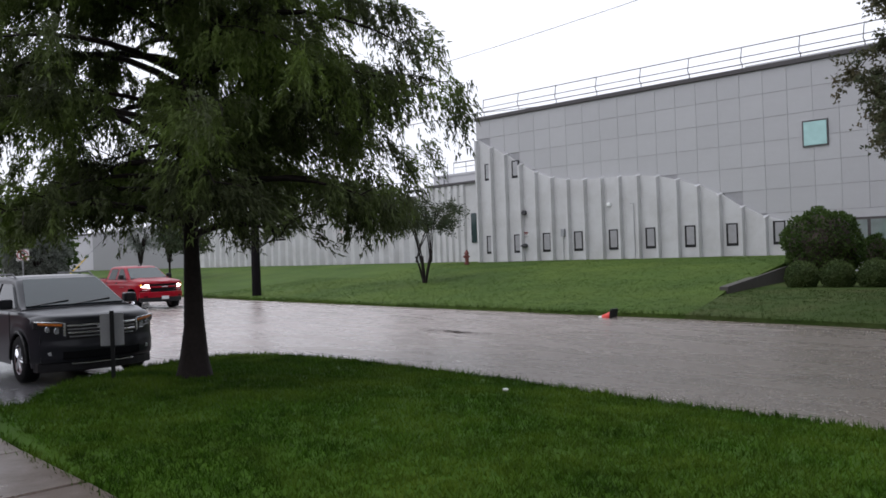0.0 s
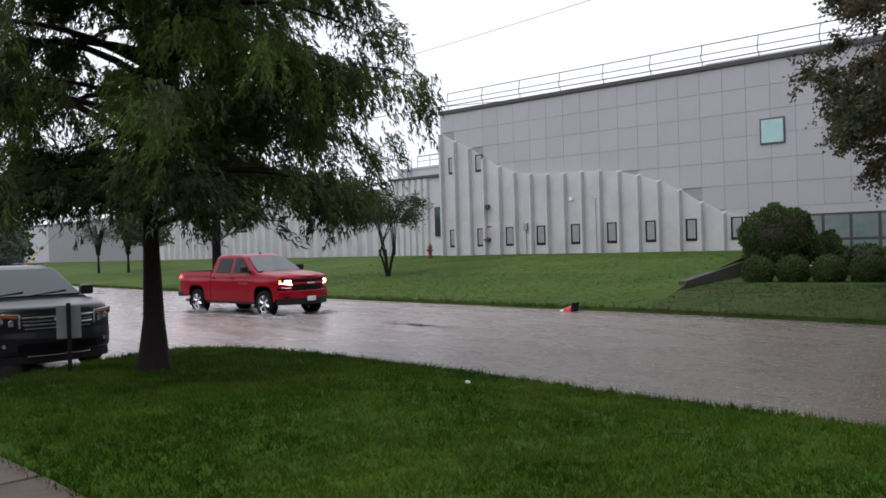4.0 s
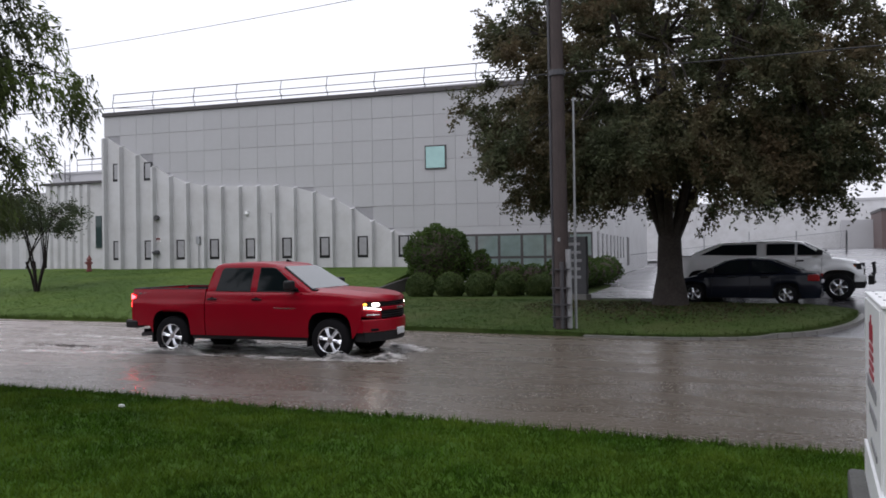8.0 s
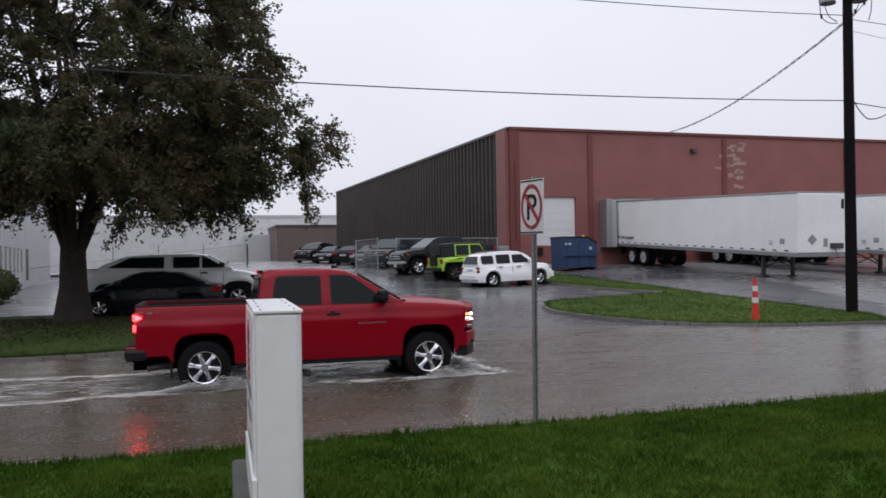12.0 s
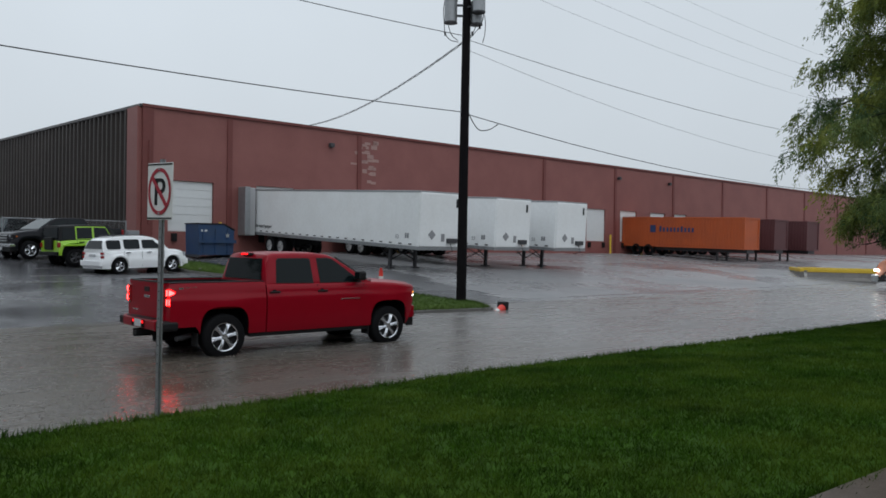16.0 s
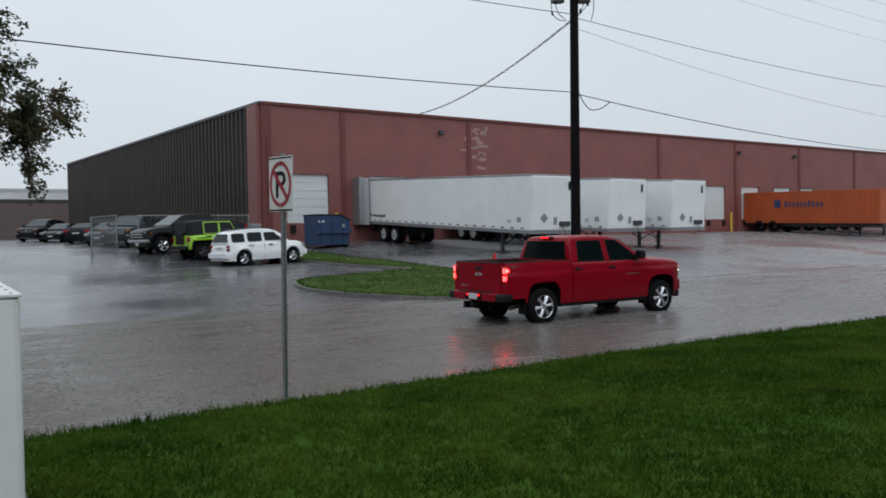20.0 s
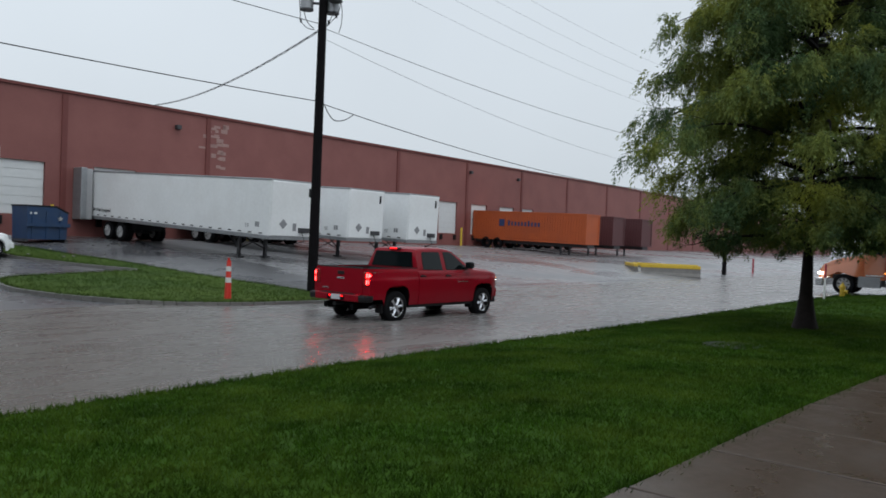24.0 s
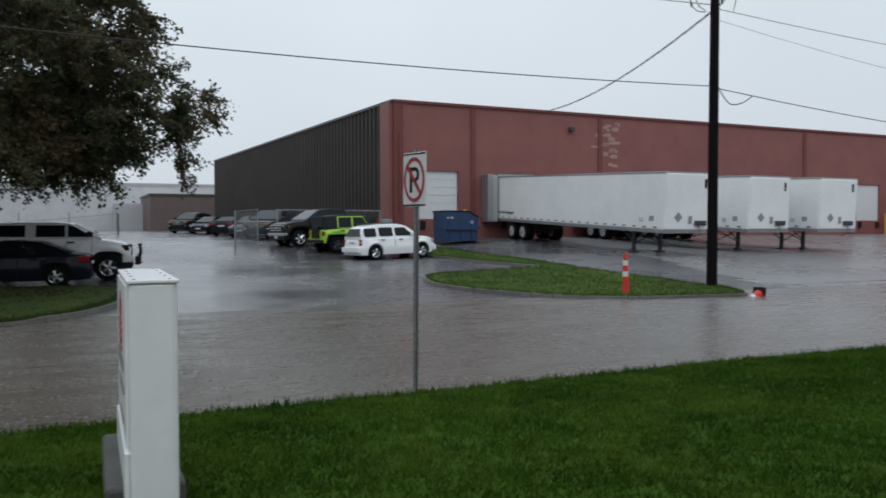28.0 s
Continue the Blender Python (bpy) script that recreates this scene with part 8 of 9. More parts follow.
for r, front, low in ((-0.5, 0.0, 9.8), (0.48, 0.26, 10.1), (0.39, -0.22, 9.8)):
    c0, c1, c2 = beside(r, low, front), beside(r, low + 0.78, front), beside(r, low + 0.84, front)
    bm = cyled(c0, c1, 0.225, seg=20)
    cyl(bm, c1, c2, 0.245, 0.16, seg=20)
    tr = part("transformer", bm, GALV, tall)
    part("base_rim", cyled(beside(r, low - 0.015, front), beside(r, low + 0.03, front), 0.232, seg=20), STEEL, tr)
    part("bushing", cyled(c2, beside(r, low + 1.05, front), 0.045, 0.03), GREYBAR, tr)
    for z in (low + 0.25, low + 0.62):
        part("bracket", cyled(beside(0.0, z, 0.0), beside(r * 0.75, z, front * 0.75), 0.045, seg=6), STEEL, tr)
for pts, drop_at in (([(-0.72, 10.6), (-0.76, 10.2), (-0.72, 9.7), (-0.69, 9.42), (-0.5, 9.2), (-0.22, 9.13)], (-0.69, 9.42)), ([(-0.59, 9.8), (-0.55, 9.6), (-0.45, 9.36), (-0.24, 9.18)], None),
                     ([(0.45, 9.85), (0.36, 9.62), (0.27, 9.43), (0.12, 9.27)], (0.27, 9.43)), ([(0.66, 10.5), (0.64, 10.0), (0.52, 9.67), (0.3, 9.4), (0.12, 9.2)], (0.52, 9.67)),
                     ([(0.68, 10.1), (0.72, 9.8), (0.7, 9.4), (0.63, 9.1)], None)):
    part("lead", tube(bmesh.new(), curve_through([beside(r, z) for r, z in pts]), 0.014, 5), CABLE, tall)
    if drop_at:
        r, z = drop_at
        part("connector", cyled(beside(r - 0.01, z + 0.07), beside(r + 0.01, z - 0.07), 0.035, seg=8), BLACK, tall)
part("crossarm", boxed(-1.2, 1.2, -0.06, 0.06, 12.6, 12.72), DARKTIMBER, tall)
part("cable_loop", tube(bmesh.new(), curve_through([(0.1, -0.15, 6.62), (0.4, -0.1, 6.3), (0.8, 0, 6.12), (1.3, 0.02, 6.2), (1.75, 0.02, 6.45)]), 0.018), CABLE, tall)
third = thing("utility_pole", pose(-38.2, 18.8, 0.0), "dark timber utility pole on a grass bank", "pole")
part("pole", cyled((0, 0, -0.2), (0, 0, 11), 0.24, 0.16, 14), DARKTIMBER, third)
guy = thing("guy_wire", pose(0, 0, 0), "steel guy wire with a yellow plastic guard at its foot", "wire")
part("cable", cyled((-37.4, 7.9, -0.1), (-38.2, 18.7, 10.6), 0.008, seg=5), CABLE, guy)
part("guard", cyled((-37.42, 8.2, 0.2), (-37.58, 10.35, 2.3), 0.022, seg=8), YELLOW, guy)
fourth = thing("utility_pole", pose(62, 21.2, 0.0), "dark timber utility pole down the street", "pole")
part("pole", cyled((0, 0, -0.2), (0, 0, 15.6), 0.17, 0.12, 12), DARKTIMBER, fourth)

wire((-5.68, 19.1, 6.38), (19.0, 20.65, 6.72), 0.2, 0.016)
wire((19.0, 20.65, 6.68), (62, 21.2, 6.4), 1.0, 0.016)
wire((-38.2, 18.8, 7.6), (-5.68, 19.1, 6.38), 0.12, 0.015)
wire((-38.2, 18.8, 9.4), (-5.68, 19.1, 9.2), 0.35, 0.009)
wire((-5.68, 19.1, 9.2), (19.0, 20.65, 9.4), 0.3, 0.013)
wire((19.0, 20.65, 9.3), (62, 21.2, 9.4), 0.7, 0.011)
wire((19.0, 20.65, 8.95), (62, 21.2, 7.6), 1.1, 0.0075, "thin grey overhead cable", FAINT)
for k in range(4):
    wire((19.1, 20.65, 11.8 + 0.9 * k), (62, 21.2, 11.5 + 0.9 * k), 0.8, 0.005, "thin grey overhead cable", FAINT)
drop = bmesh.new()
line = sag((19.0, 20.7, 9.2), (27.15, 44.2, 9.63), 0.5, 30)
for ph in (0, 2.1, 4.2):
    tube(drop, [(x + 0.035 * math.cos(i * 1.3 + ph), y, z + 0.035 * math.sin(i * 1.3 + ph)) for i, (x, y, z) in enumerate(line)], 0.014, 4)
tagged(part("service_cable", drop, CABLE), "twisted black service cable to a warehouse roof", "wire", "overhead wires")

# ---- signs ----
SIGN_RED = mat("sign red", (0.3, 0.015, 0.03), 0.45, vary=0.08)
SIGN_WHITE = mat("sign white", (0.62, 0.62, 0.6), 0.45, vary=0.05)


def ring_plate(r0, r1, seg=40):
    bm = bmesh.new()
    a = [bm.verts.new((r0 * 0.98 * math.cos(k * math.tau / seg), 0, r0 * math.sin(k * math.tau / seg))) for k in range(seg)]
    b = [bm.verts.new((r1 * 0.98 * math.cos(k * math.tau / seg), 0, r1 * math.sin(k * math.tau / seg))) for k in range(seg)]
    for k in range(seg):
        bm.faces.new((a[k], a[(k + 1) % seg], b[(k + 1) % seg], b[k]))
    r = bmesh.ops.extrude_face_region(bm, geom=bm.faces[:])
    bmesh.ops.translate(bm, verts=[v for v in r["geom"] if isinstance(v, bmesh.types.BMVert)], vec=(0, -0.003, 0))
    bmesh.ops.recalc_face_normals(bm, faces=bm.faces[:])
    return bm


def no_parking(name, m, post, plate_z, w, h, label):
    g = thing(name, m, label, "sign")
    bm = bmesh.new()
    box(bm, -0.03, 0.03, 0.0, 0.02, -0.2, post)
    box(bm, -0.03, -0.018, 0.0, 0.035, -0.2, post)
    box(bm, 0.018, 0.03, 0.0, 0.035, -0.2, post)
    p = part("post", bm, GALV, g)
    for k in range(int(post / 0.1)):
        part("bolt_hole", boxed(-0.006, 0.006, -0.002, 0.001, 0.1 + k * 0.1, 0.115 + k * 0.1), BLACK, p)
    pl = part("plate", boxed(-w / 2, w / 2, -0.014, -0.004, plate_z, plate_z + h, bevel=0.004), SIGN_WHITE, g)
    for z in (plate_z + 0.01, plate_z + h - 0.025):
        part("border", boxed(-w / 2 + 0.008, w / 2 - 0.008, -0.018, -0.012, z, z + 0.016), BLACK, pl)
    c = plate_z + h / 2
    r = min(w, h) * 0.46
    ring = part("ring", ring_plate(r * 0.84, r), SIGN_RED, pl)
    ring.location = (0, -0.019, c)
    for v in ring.data.vertices:
        v.co.z *= h / w * 0.9
    t = text_on(pl, "letter", "P", r * 2.05, pose(-r * 0.55, -0.018, c - r * 0.72, 90, 0, 0), BLACK)
    part("slash", boxed(-r * 1.05, r * 1.05, -0.027, -0.022, -0.022, 0.022, m=pose(0, 0, c, 0, 50, 0)), SIGN_RED, pl)
    for z in (plate_z + 0.07, plate_z + h - 0.07):
        part("bolt", cyled((0, -0.012, z), (0, -0.03, z), 0.012, seg=8), GALV, pl)
    return g


no_parking("no_parking_sign", pose(3.52, 8.62, 0.06, 0, 0.8, -77), 2.87, 2.2, 0.46, 0.63, "no parking sign on a grey steel post")
no_parking("no_parking_sign", pose(-39.4, 8.2, 0.0, 0, 0, 80), 2.85, 2.28, 0.5, 0.52, "far no parking sign beside the street")

back = thing("sign_back", pose(-12.58, 3.87, 0.1, 0, 0, 72), "low grey sign on a black post seen from behind", "sign")
part("post", boxed(-0.03, 0.03, -0.02, 0.02, -0.2, 1.2), BLACK, back)
part("plate", boxed(-0.165, 0.165, 0.022, 0.03, 0.68, 1.16, bevel=0.004), GREYBAR, back)

mon = thing("monument_sign", pose(0, 0, 0.2), "white metal monument sign slab on a concrete plinth", "sign")
part("slab", boxed(0.25, 0.53, 4.86, 6.32, 0.0, 1.5, bevel=0.035), WHITE, mon)
part("cap", boxed(0.243, 0.537, 4.85, 6.33, 1.485, 1.505, bevel=0.005), WHITE, mon)
part("face_panel", boxed(0.238, 0.255, 4.93, 6.27, 0.52, 1.47, bevel=0.004), WHITE, mon)
part("lower_panel", boxed(0.225, 0.255, 4.87, 6.31, 0.02, 0.5, bevel=0.004), WHITE, mon)
for x in (0.29, 0.49):
    for y in (4.93, 5.28, 5.62, 5.96, 6.26):
        part("rivet", cyled((x, y, 1.5), (x, y, 1.509), 0.008, seg=8), STEEL, mon)
for y in (5.47, 5.58, 5.69):
    part("logo_bar", boxed(0.232, 0.24, y - 0.018, y + 0.018, 1.24, 1.4 - 0.05 * abs(y - 5.58) / 0.11), SIGN_RED, mon)
for k in range(4):
    part("logo_bar", boxed(0.232, 0.24, 5.42 - 0.012 * k, 5.74 + 0.012 * k, 1.19 - 0.055 * k, 1.222 - 0.055 * k), SIGN_RED, mon)
for k, (z, n) in enumerate(((0.92, 9), (0.78, 7), (0.6, 6))):
    for q in range(n):
        part("letter_bar", boxed(0.232, 0.24, 5.2 + q * 0.09, 5.26 + q * 0.09, z, z + 0.08 - 0.02 * k), GREYBAR, mon)
part("plinth", boxed(0.12, 0.58, 5.0, 6.4, -0.3, 0.27, bevel=0.03), mat("mossy dark plinth concrete", (0.075, 0.075, 0.068), 0.7, vary=0.3, bump=0.2), mon)

board = thing("directory_board", pose(-7.45, 26.65, 0.45, 0, 0, -25), "grey standing sign board beside an entrance path", "sign")
part("panel", boxed(-0.45, 0.45, -0.06, 0.06, 0.1, 2.05, bevel=0.02), STEEL, board)
for k in range(5):
    part("text_bar", boxed(-0.32, 0.2 + 0.03 * (k % 3), -0.07, -0.055, 1.75 - k * 0.28, 1.85 - k * 0.28), GREYBAR, board)
part("foot", boxed(-0.5, 0.5, -0.12, 0.12, -0.2, 0.1), KERB, board)


# ---- cones and posts ----
def fallen_cone(x, y, turn):
    g = thing("traffic_cone", pose(x, y, -0.04, 0, 0, turn), "orange traffic cone lying in flood water", "traffic cone", "fallen cones")
    part("base", boxed(-0.03, 0.03, -0.2, 0.2, -0.08, 0.3, bevel=0.015, m=pose(0, 0, 0, 0, 8, 0)), BLACK, g)
    bm = cyled((-0.03, 0, 0.08), (-0.7, 0, -0.1), 0.14, 0.035, 18)
    part("cone", bm, ORANGE, g)
    part("band", cyled((-0.3, 0, 0.008), (-0.42, 0, -0.025), 0.106, 0.087, 18), SIGN_WHITE, g)


fallen_cone(-14.6, 18.05, 12)
fallen_cone(18.15, 17.75, 15)
dl = thing("channelizer_post", pose(14.6, 19.45, 0.03), "orange and white channelizer post beside a kerb", "traffic post")
part("base", cyled((0, 0, 0.0), (0, 0, 0.07), 0.2, 0.18, 8), BLACK, dl)
bm = cyled((0, 0, 0.06), (0, 0, 1.2), 0.105, 0.06, 14)
part("tube", bm, ORANGE, dl)
for z in (0.55, 0.88):
    part("band", cyled((0, 0, z), (0, 0, z + 0.15), 0.092 - 0.036 * (z - 0.5), 0.086 - 0.036 * (z - 0.5), 14), SIGN_WHITE, dl)
part("handle", cyled((0, 0, 1.2), (0, 0, 1.28), 0.03, 0.045), ORANGE, dl)
mk = thing("marker_post", pose(37.0, 8.25, 0.12, 0, 5, 0), "white marker post with a red top beside a hydrant", "marker post")
part("post", boxed(-0.05, 0.05, -0.03, 0.03, -0.1, 0.9), SIGN_WHITE, mk)
part("top", boxed(-0.055, 0.055, -0.035, 0.035, 0.9, 1.5, bevel=0.01), SIGN_RED, mk)
mk2 = thing("marker_post", pose(70.0, 21.5, 0.05), "red marker post on a yard island", "marker post")
part("post", boxed(-0.06, 0.06, -0.06, 0.06, 0.0, 1.3), SIGN_RED, mk2)


def hydrant(x, y, z, paint, label):
    g = thing("fire_hydrant", pose(x, y, z), label, "hydrant")
    bm = cyled((0, 0, -0.1), (0, 0, 0.62), 0.12, 0.11, 16)
    cyl(bm, (0, 0, 0.0), (0, 0, 0.05), 0.18, 0.18, 16)
    part("barrel", bm, paint, g)
    bm = cyled((0, 0, 0.62), (0, 0, 0.68), 0.16, 0.15, 16)
    cyl(bm, (0, 0, 0.68), (0, 0, 0.82), 0.13, 0.05, 16)
    cyl(bm, (0, 0, 0.82), (0, 0, 0.88), 0.035, 0.035, 6)
    part("bonnet", bm, paint, g)
    for a, r in (((0, -1), 0.085), ((1, 0), 0.065), ((-1, 0), 0.065)):
        part("outlet", cyled((0, 0, 0.45), (a[0] * 0.22, a[1] * 0.22, 0.45), r, r, 12), paint, g)


hydrant(40.4, 8.25, -0.12, YELLOW, "yellow fire hydrant at the lawn's edge")
hydrant(-37.0, 32.2, 1.25, RED_TRIM, "dark red fire hydrant before a grey building")

# ---- barrier island, dumpster, fences ----
def barrier(x0, y0, x1, y1):
    L = math.hypot(x1 - x0, y1 - y0)
    g = thing("concrete_barrier", pose(x0, y0, 0.02, 0, 0, math.degrees(math.atan2(y1 - y0, x1 - x0))), "concrete barrier with a yellow painted top", "barrier", "yard barriers")
    prof = [(-0.3, 0), (-0.3, 0.1), (-0.16, 0.3), (-0.1, 0.62), (0.1, 0.62), (0.16, 0.3), (0.3, 0.1), (0.3, 0)]
    bm = bmesh.new()
    a = [bm.verts.new((0, y, z)) for y, z in prof]
    b = [bm.verts.new((L, y, z)) for y, z in prof]
    for k in range(len(prof)):
        bm.faces.new((a[k], a[(k + 1) % len(prof)], b[(k + 1) % len(prof)], b[k]))
    bm.faces.new(a)
    bm.faces.new(b)
    bmesh.ops.recalc_face_normals(bm, faces=bm.faces[:])
    part("block", bm, mat("dirty barrier concrete", (0.17, 0.16, 0.15), 0.7, vary=0.25, fine=15, bump=0.2), g)
    part("painted_top", boxed(0.0, L, -0.13, 0.13, 0.6, 0.82, bevel=0.02), YELLOW, g)


barrier(53.9, 20.0, 52.4, 23.7)
barrier(52.5, 24.1, 56.2, 26.6)
barrier(57.6, 21.6, 56.4, 26.2)

dump = thing("dumpster", lot_pose(18.75, 40.55, 3), "blue steel dumpster with a dark lid beside a dock", "dumpster")
DBLUE = mat("blue dumpster paint", (0.014, 0.045, 0.12), 0.45, vary=0.2, dirt=(0.03, 0.045, 0.07), dirt_amount=0.6, dirt_scale=1.5)
bm = side_prism([(-0.98, 0.12), (0.98, 0.12), (1.04, 1.42), (0.4, 1.74), (-1.04, 1.74)], -0.75, 0.75)
part("body", bm, DBLUE, dump)
part("lid", boxed(-1.08, 0.4, -0.8, 0.8, 1.74, 1.8, bevel=0.02), BLACK, dump)
part("lid", boxed(0.0, 0.74, -0.8, 0.8, 0, 0.05, m=pose(0.38, 0, 1.76, 0, 26, 0)), BLACK, dump)
for x in (-0.8, -0.1, 0.6):
    part("rib", boxed(x, x + 0.08, -0.8, -0.74, 0.15, 1.5), DBLUE, dump)
part("pocket", boxed(-1.1, 1.1, -0.88, -0.74, 0.75, 0.93), DBLUE, dump)
star = bmesh.new()
rim = [star.verts.new((0.6 + (0.15 if k % 2 == 0 else 0.07) * math.sin(k * math.pi / 5), -0.815, 1.16 + (0.15 if k % 2 == 0 else 0.07) * math.cos(k * math.pi / 5))) for k in range(10)]
star.faces.new(rim)
bmesh.ops.solidify(star, geom=star.faces[:], thickness=0.012)
part("label_patch", star, SIGN_WHITE, dump, "pale star shaped label")
for z, w in ((0.9, 0.16), (0.83, 0.12)):
    part("label_patch", boxed(0.6 - w, 0.6 + w, -0.822, -0.808, z, z + 0.03), SIGN_WHITE, dump)
part("label_patch", boxed(-0.9, -0.55, -0.765, -0.755, 1.35, 1.45), SIGN_WHITE, dump)
for x in (-1.0, 1.0):
    part("skid", boxed(x - 0.08, x + 0.08, -0.7, 0.7, 0, 0.13), STEEL, dump)


def chain_fence(name, pts, height, label, pitch=0.14):
    g = thing(name, Matrix(), label, "fence")
    for (x0, y0), (x1, y1) in zip(pts, pts[1:]):
        L = math.hypot(x1 - x0, y1 - y0)
        n = max(1, round(L / 3))
        for k in range(n + 1):
            x, y = x0 + (x1 - x0) * k / n, y0 + (y1 - y0) * k / n
            z = ground_height(x, y)
            part("post", cyled((x, y, z - 0.1), (x, y, z + height + 0.05), 0.04, seg=8), GALV, g)
        za, zb = ground_height(x0, y0), ground_height(x1, y1)
        part("top_rail", tube(bmesh.new(), [(x0, y0, za + height), (x1, y1, zb + height)], 0.025), GALV, g)
        part("bottom_rail", tube(bmesh.new(), [(x0, y0, za + 0.12), (x1, y1, zb + 0.12)], 0.02), GALV, g)
        bm = bmesh.new()
        m = int(L / pitch)
        h = height - 0.15
        dx, dy = (x1 - x0) / L, (y1 - y0) / L
        for k in range(-int(h / pitch), m):
            for sgn in (1, -1):
                a0, b0 = k * pitch, k * pitch + h
                lo, hi = max(0, a0), min(L, b0)
                if hi - lo < 0.05:
                    continue
                z0, z1 = (lo - a0), (hi - a0)
                if sgn < 0:
                    z0, z1 = h - z0, h - z1
                zz = za + (zb - za) * (lo / L)
                p, q = (x0 + dx * lo, y0 + dy * lo, zz + 0.12 + z0), (x0 + dx * hi, y0 + dy * hi, zz + 0.12 + z1)
                tube(bm, [p, q], 0.005, 3)
        part("mesh", bm, GALV, g)
    return g


chain_fence("chain_link_gate", [(6.8, 41.6), (8.6, 45.0)], 1.75, "open chain link gate in a wet car park")
chain_fence("chain_link_fence", [(9.6, 44.6), (15.6, 44.3)], 1.75, "grey chain link fence behind parked cars")
chain_fence("chain_link_fence", [(-14, 62.5), (1.8, 62.2), (2.4, 80)], 1.6, "grey chain link fence round a car park", pitch=0.3)

# painted bay lines in the car park
for k in range(5):
    x, y = 7.6 + 0.9 * k, 31.5 + 3.0 * k
    tagged(part("bay_line", boxed(0, 5.0, -0.05, 0.05, 0, 0.012, m=pose(x, y, ground_height(x + 2.5, y) + 0.0, 0, 0, 9)), KERB), "worn white parking bay line", "road marking", "bay lines")

# ---- bits on the ground ----
cv = thing("drain_cover", pose(15.5, 4.8, 0.262), "round sunken drain cover in the lawn", "drain cover")
part("rim", cyled((0, 0, -0.06), (0, 0, 0.0), 0.68, 0.68, 28), EARTH, cv)
part("lid", cyled((0, 0, 0.0), (0, 0, 0.015), 0.62, 0.62, 28), BLACK, cv)
lit = part("litter", boxed(-0.03, 0.035, -0.02, 0.025, 0.0, 0.03, bevel=0.008), SIGN_WHITE)
lit.location = (-7.5, 7.05, 0.24)
tagged(lit, "small crumpled white litter on the lawn", "litter")
rng = random.Random(4)
for k in range(14):
    x, y = rng.uniform(15.5, 22), rng.uniform(33, 39)
    b = part("pale_stone", boxed(-0.06, 0.06, -0.05, 0.05, 0, 0.06, bevel=0.02), KERB)
    b.location = (x, y, ground_height(x, y) + (0.13 if inside(x, y, island_outline) else 0.0))
    tagged(b, "pale broken stone on rough ground", "stone", "broken stones")



# twigs and mulch adrift over a sunken drain
rng = np.random.default_rng(31)
adrift = np.c_[rng.normal(-15.6, 0.55, 130), rng.normal(13.0, 0.12, 130), np.full(130, 0.004)]

# ---- foam and wake round the moving truck ----
def slivers(rng, p, length, width, lift):
    """Thin low flecks of foam drawn out along the street, each a small roof of two faces."""
    n = len(p)
    L = length * rng.uniform(0.3, 1.6, (n, 1))
    w = width * rng.uniform(0.4, 1.6, (n, 1))
    a = rng.normal(0, 0.22, (n, 1))
    d = np.c_[np.cos(a), np.sin(a), np.zeros(n)]
    q = np.c_[-np.sin(a), np.cos(a), np.zeros(n)]
    top = p + np.array([0, 0, 1]) * lift * rng.uniform(0.3, 1.5, (n, 1))
    return np.stack([p - d * L, top - q * w, p + d * L, top + q * w], 1)


def splash(name, spots, seed, label):
    """spots: count, centre x and y, spread x and y, height, fleck length, fleck width."""
    rng = np.random.default_rng(seed)
    out = []
    for n, cx, cy, sx, sy, h, size, wide in spots:
        p = np.c_[rng.normal(cx, sx, n), rng.normal(cy, sy, n), np.abs(rng.normal(0, h, n)) + 0.003]
        near = np.exp(-((p[:, 0] - cx) / (1.6 * sx)) ** 2 - ((p[:, 1] - cy) / (1.6 * sy)) ** 2)
        p[:, 2] = 0.003 + (p[:, 2] - 0.003) * near
        lumps = np.array([noise.noise(Vector((x * 2.2, y * 7.0, seed))) for x, y, _ in p.tolist()])
        p = p[lumps + rng.normal(0, 0.1, n) > 0.02]
        out.append(slivers(rng, p, size, wide, 0.3 * wide))
    return tagged(quads_mesh(name, np.concatenate(out), FOAM), label, "foam", kind="stuff")


near_spots, wake_spots = [], []
for sy in (1, -1):
    near_spots += [(3600, 2.05, sy * 1.08, 0.2, 0.06, 0.06, 0.03, 0.012), (1500, 1.4, sy * 1.18, 0.4, 0.06, 0.01, 0.06, 0.012), (1200, 2.5, sy * 1.1, 0.22, 0.07, 0.03, 0.03, 0.01),
                   (3200, -2.0, sy * 1.1, 0.26, 0.07, 0.05, 0.035, 0.012), (4200, -1.45, sy * 1.1, 0.22, 0.07, 0.09, 0.025, 0.012), (1500, -2.6, sy * 1.15, 0.35, 0.07, 0.012, 0.06, 0.01),
                   (2600, 2.82, sy * 0.62, 0.1, 0.22, 0.05, 0.025, 0.012), (900, 2.95, sy * 0.8, 0.14, 0.16, 0.02, 0.03, 0.01), (500, 0.2, sy * 1.05, 0.9, 0.04, 0.004, 0.07, 0.01), (700, -0.4, sy * 0.4, 0.8, 0.22, 0.006, 0.09, 0.014)]
    for k in range(8):
        wake_spots.append((330 - 40 * k, -3.1 - 0.7 * k, sy * (1.14 + 0.08 * k), 0.42, 0.04 + 0.012 * k, 0.003, 0.1, 0.009))
        wake_spots.append((120 - 14 * k, -3.1 - 0.7 * k, sy * 0.5, 0.5, 0.25, 0.002, 0.12, 0.008))
rain_rng = np.random.default_rng(41)
drops = np.c_[rain_rng.normal(-1.0, 7.0, 26000), rain_rng.uniform(8.0, 18.5, 26000), np.full(26000, -0.002)]
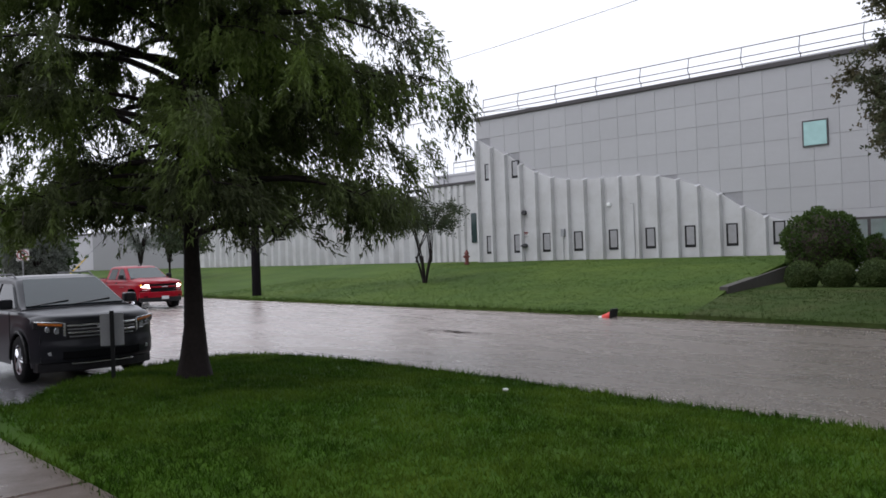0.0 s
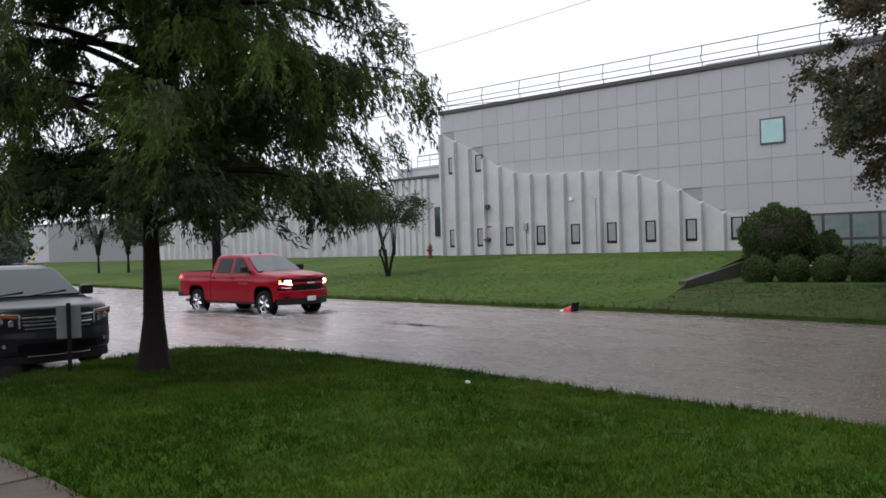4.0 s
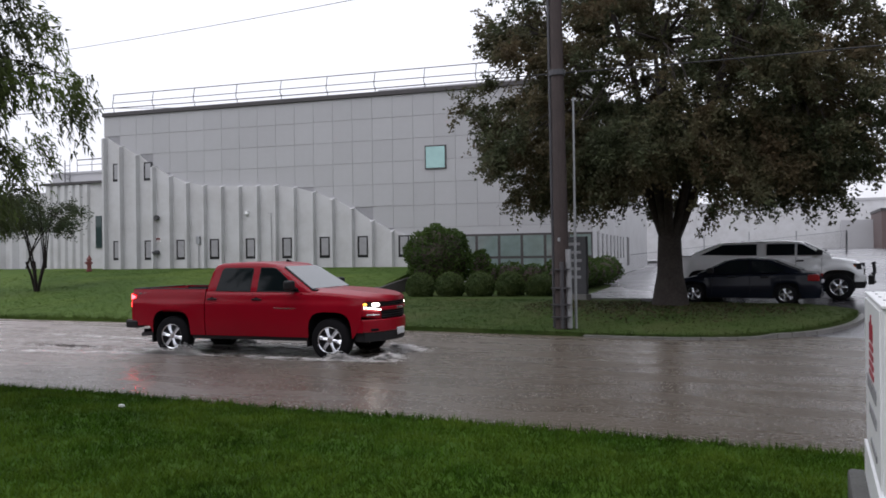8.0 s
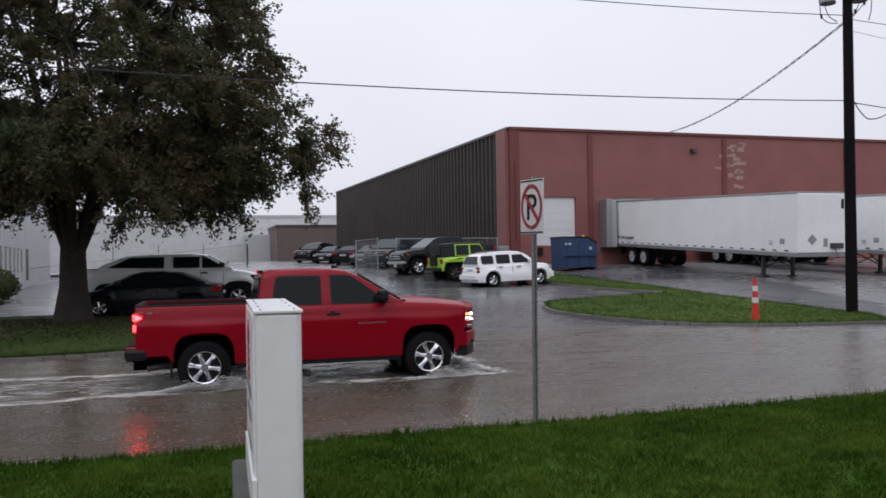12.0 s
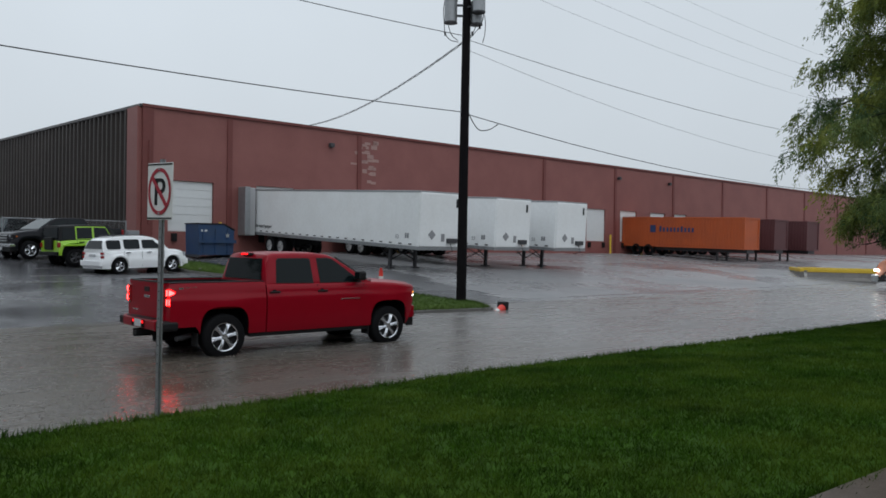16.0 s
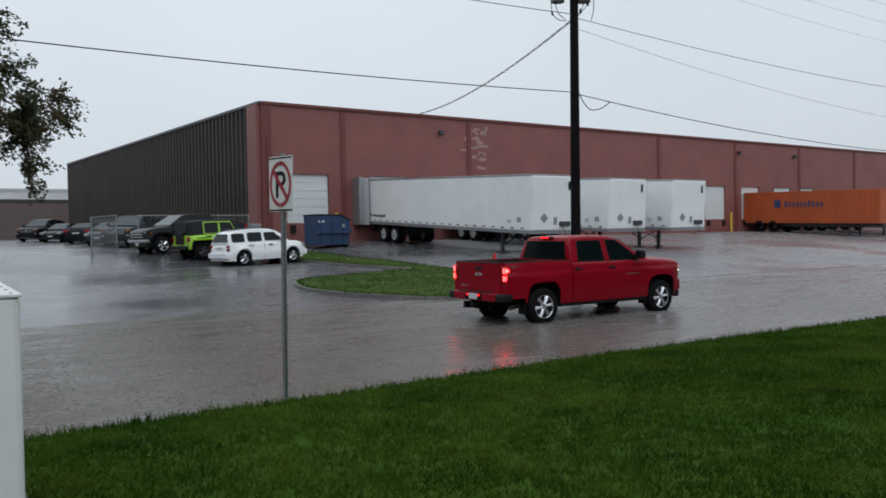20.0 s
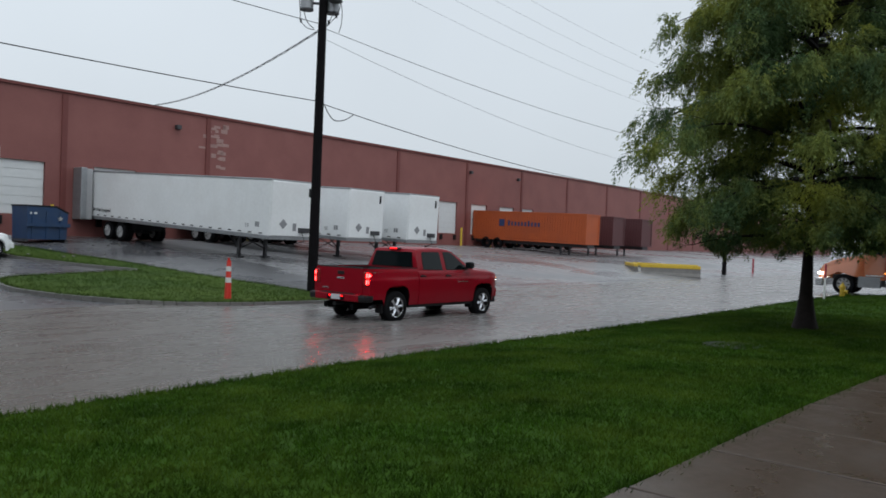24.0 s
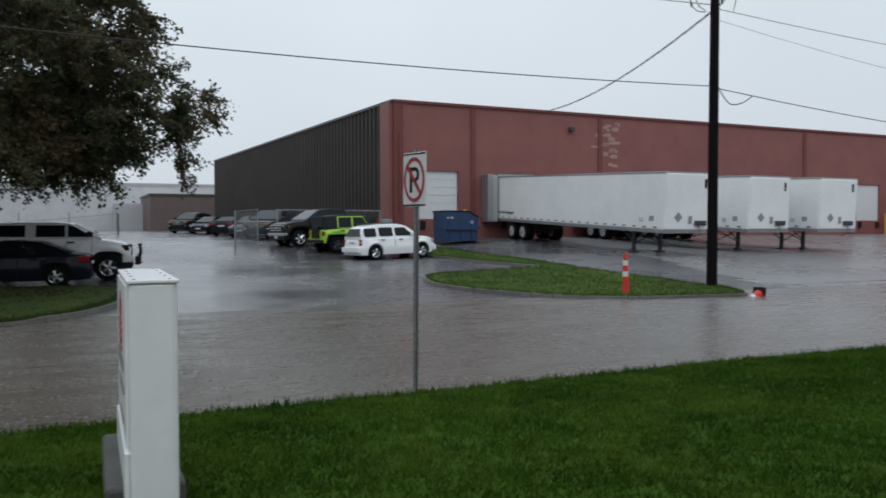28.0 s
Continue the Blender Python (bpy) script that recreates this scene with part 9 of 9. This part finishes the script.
drops = drops[rain_rng.uniform(size=len(drops)) < 1.25 - 0.075 * np.hypot(drops[:, 0] - 2, drops[:, 1] - 8) * 0.5]
DROPS = mat("rain splash water", (0.27, 0.25, 0.225), 0.3, vary=0.3, island=0.5, spec=0.5)
drop_w = rain_rng.uniform(0.004, 0.009, (len(drops), 1)) * np.array([[1.0, 0.0, 0.0]])
drop_h = rain_rng.uniform(0.003, 0.012, (len(drops), 1)) * np.array([[0.0, 0.0, 1.0]]) + rain_rng.normal(0, 0.004, drops.shape)
ringed = slivers(rain_rng, drops + np.array([0, 0, 0.003]), 0.015, 0.01, 0.003)
tagged(quads_mesh("rain_splashes", np.concatenate([np.stack([drops - drop_w, drops + drop_w, drops + drop_h + drop_w * 0.4, drops + drop_h - drop_w * 0.4], 1), ringed]), DROPS), "small splashes of rain striking flood water", "rain", kind="stuff")
splash_near = splash("water_splash", near_spots, 1, "white water splashing round a truck's wheels")
tagged(quads_mesh("floating_debris", slivers(np.random.default_rng(32), adrift, 0.09, 0.012, 0.006), EARTH), "dark twigs and mulch adrift on flood water", "debris", kind="stuff")
splash_wake = splash("wake_foam", wake_spots, 2, "streaks of foam in the wake of a truck")
# ---- what moves ----
TRUCK_X = [(-2, -44.3), (-1, -40.65), (0, -37.0), (1, -33.4), (2, -30.0), (3, -26.8), (4, -23.7), (5, -20.6), (6, -17.2), (7, -13.82), (8, -10.45), (9, -7.08), (10, -3.9), (10.5, -2.44), (11, -1.02), (11.5, 0.36), (12, 1.6), (12.5, 2.71), (13, 3.72), (13.5, 4.6), (14, 5.38), (14.5, 6.12), (15, 6.87), (15.5, 7.6), (16, 8.3), (16.5, 8.98), (17, 9.58), (17.5, 10.09), (18, 10.59), (18.5, 11.22), (19, 11.88), (19.5, 12.49), (20, 13.05), (20.5, 13.57), (21, 14.09), (21.5, 14.59), (22, 15.08), (22.5, 15.57), (23, 16.01), (23.5, 16.42), (24, 16.86), (24.5, 17.56), (25, 18.38), (25.5, 19.27), (26, 20.24), (26.5, 21.25), (27, 22.23), (27.5, 23.12), (28, 24.08), (29, 26.08), (30, 27.85)]


TRUCK_Y = ((-2, 12.2), (0, 12.3), (2.5, 12.4), (5, 13.33), (7, 13.75), (9, 13.98), (11, 14.03), (13, 14.03), (17, 14.1), (30, 14.15))
TRUCK_Z = ((-2, -0.04), (5, -0.045), (9, -0.055), (13, -0.07), (23, -0.074), (30, -0.06))
TRUCK_TURN = ((-2, 4.5), (2.5, 6.5), (5, 7.2), (7, 6.8), (9.5, 4.6), (11, 2.4), (12.5, 0.2), (17, 0.1), (23, 0.0), (25, -1.5), (30, -2.0))


def eased(t, table):
    return sum(lerp_table(t + d, table) for d in (-0.8, -0.4, 0, 0.4, 0.8)) / 5


def truck_x(t):
    """Smoothed place along the street."""
    return sum(lerp_table(t + d, TRUCK_X) for d in (-0.3, -0.15, 0, 0.15, 0.3)) / 5


TRACTOR_Y = [(0, 25.0), (13, 19.5), (15.5, 17.3), (16, 16.93), (16.5, 16.4), (20, 13.2), (23.5, 10.8), (24.5, 10.1), (25.5, 9.62), (28, 9.3)]


def tractor_y(t):
    return sum(lerp_table(t + d, TRACTOR_Y) for d in (-0.6, -0.3, 0, 0.3, 0.6)) / 5


def motions():
    rows, spin = [], []
    R = TRUCK_R
    for k in range(281):
        t = k / 10
        x = truck_x(t)
        if k % 2 == 0:
            bob = 0.004 * math.sin(t * 5.1)
            rows.append((t, pose(x, eased(t, TRUCK_Y), eased(t, TRUCK_Z) + bob, 0, 0, eased(t, TRUCK_TURN))))
        spin.append((t, math.degrees((x + 41) / R)))
    walk(truck, rows)
    for w in truck_wheels:
        at = w.location.copy()
        walk(w, [(t, Matrix.Translation(at) @ pose(0, 0, 0, 0, a, 0)) for t, a in spin])
    flow, trail = [], []
    for k in range(0, 281, 4):
        t = k / 10
        x = truck_x(t)
        sink = 0.3 * smooth01((t - 12.8) / 2.2)
        y = eased(t, TRUCK_Y)
        flow.append((t, pose(x, y, -sink + 0.006 * math.sin(t * 9), 0, 0, eased(t, TRUCK_TURN))))
        trail.append((t, pose(x, y, -sink - 0.002, 0, 0, eased(t, TRUCK_TURN))))
    walk(splash_near, flow)
    walk(splash_wake, trail)
    walk(tractor, [(k / 2, pose(46.2, tractor_y(k / 2), 0.0, 0, 0, 90)) for k in range(57)])
    for w in tractor_wheels:
        at = w.location.copy()
        walk(w, [(k / 2, Matrix.Translation(at) @ pose(0, 0, 0, 0, math.degrees((tractor_y(k / 2) - 25) / 0.52), 0)) for k in range(57)])


motions()
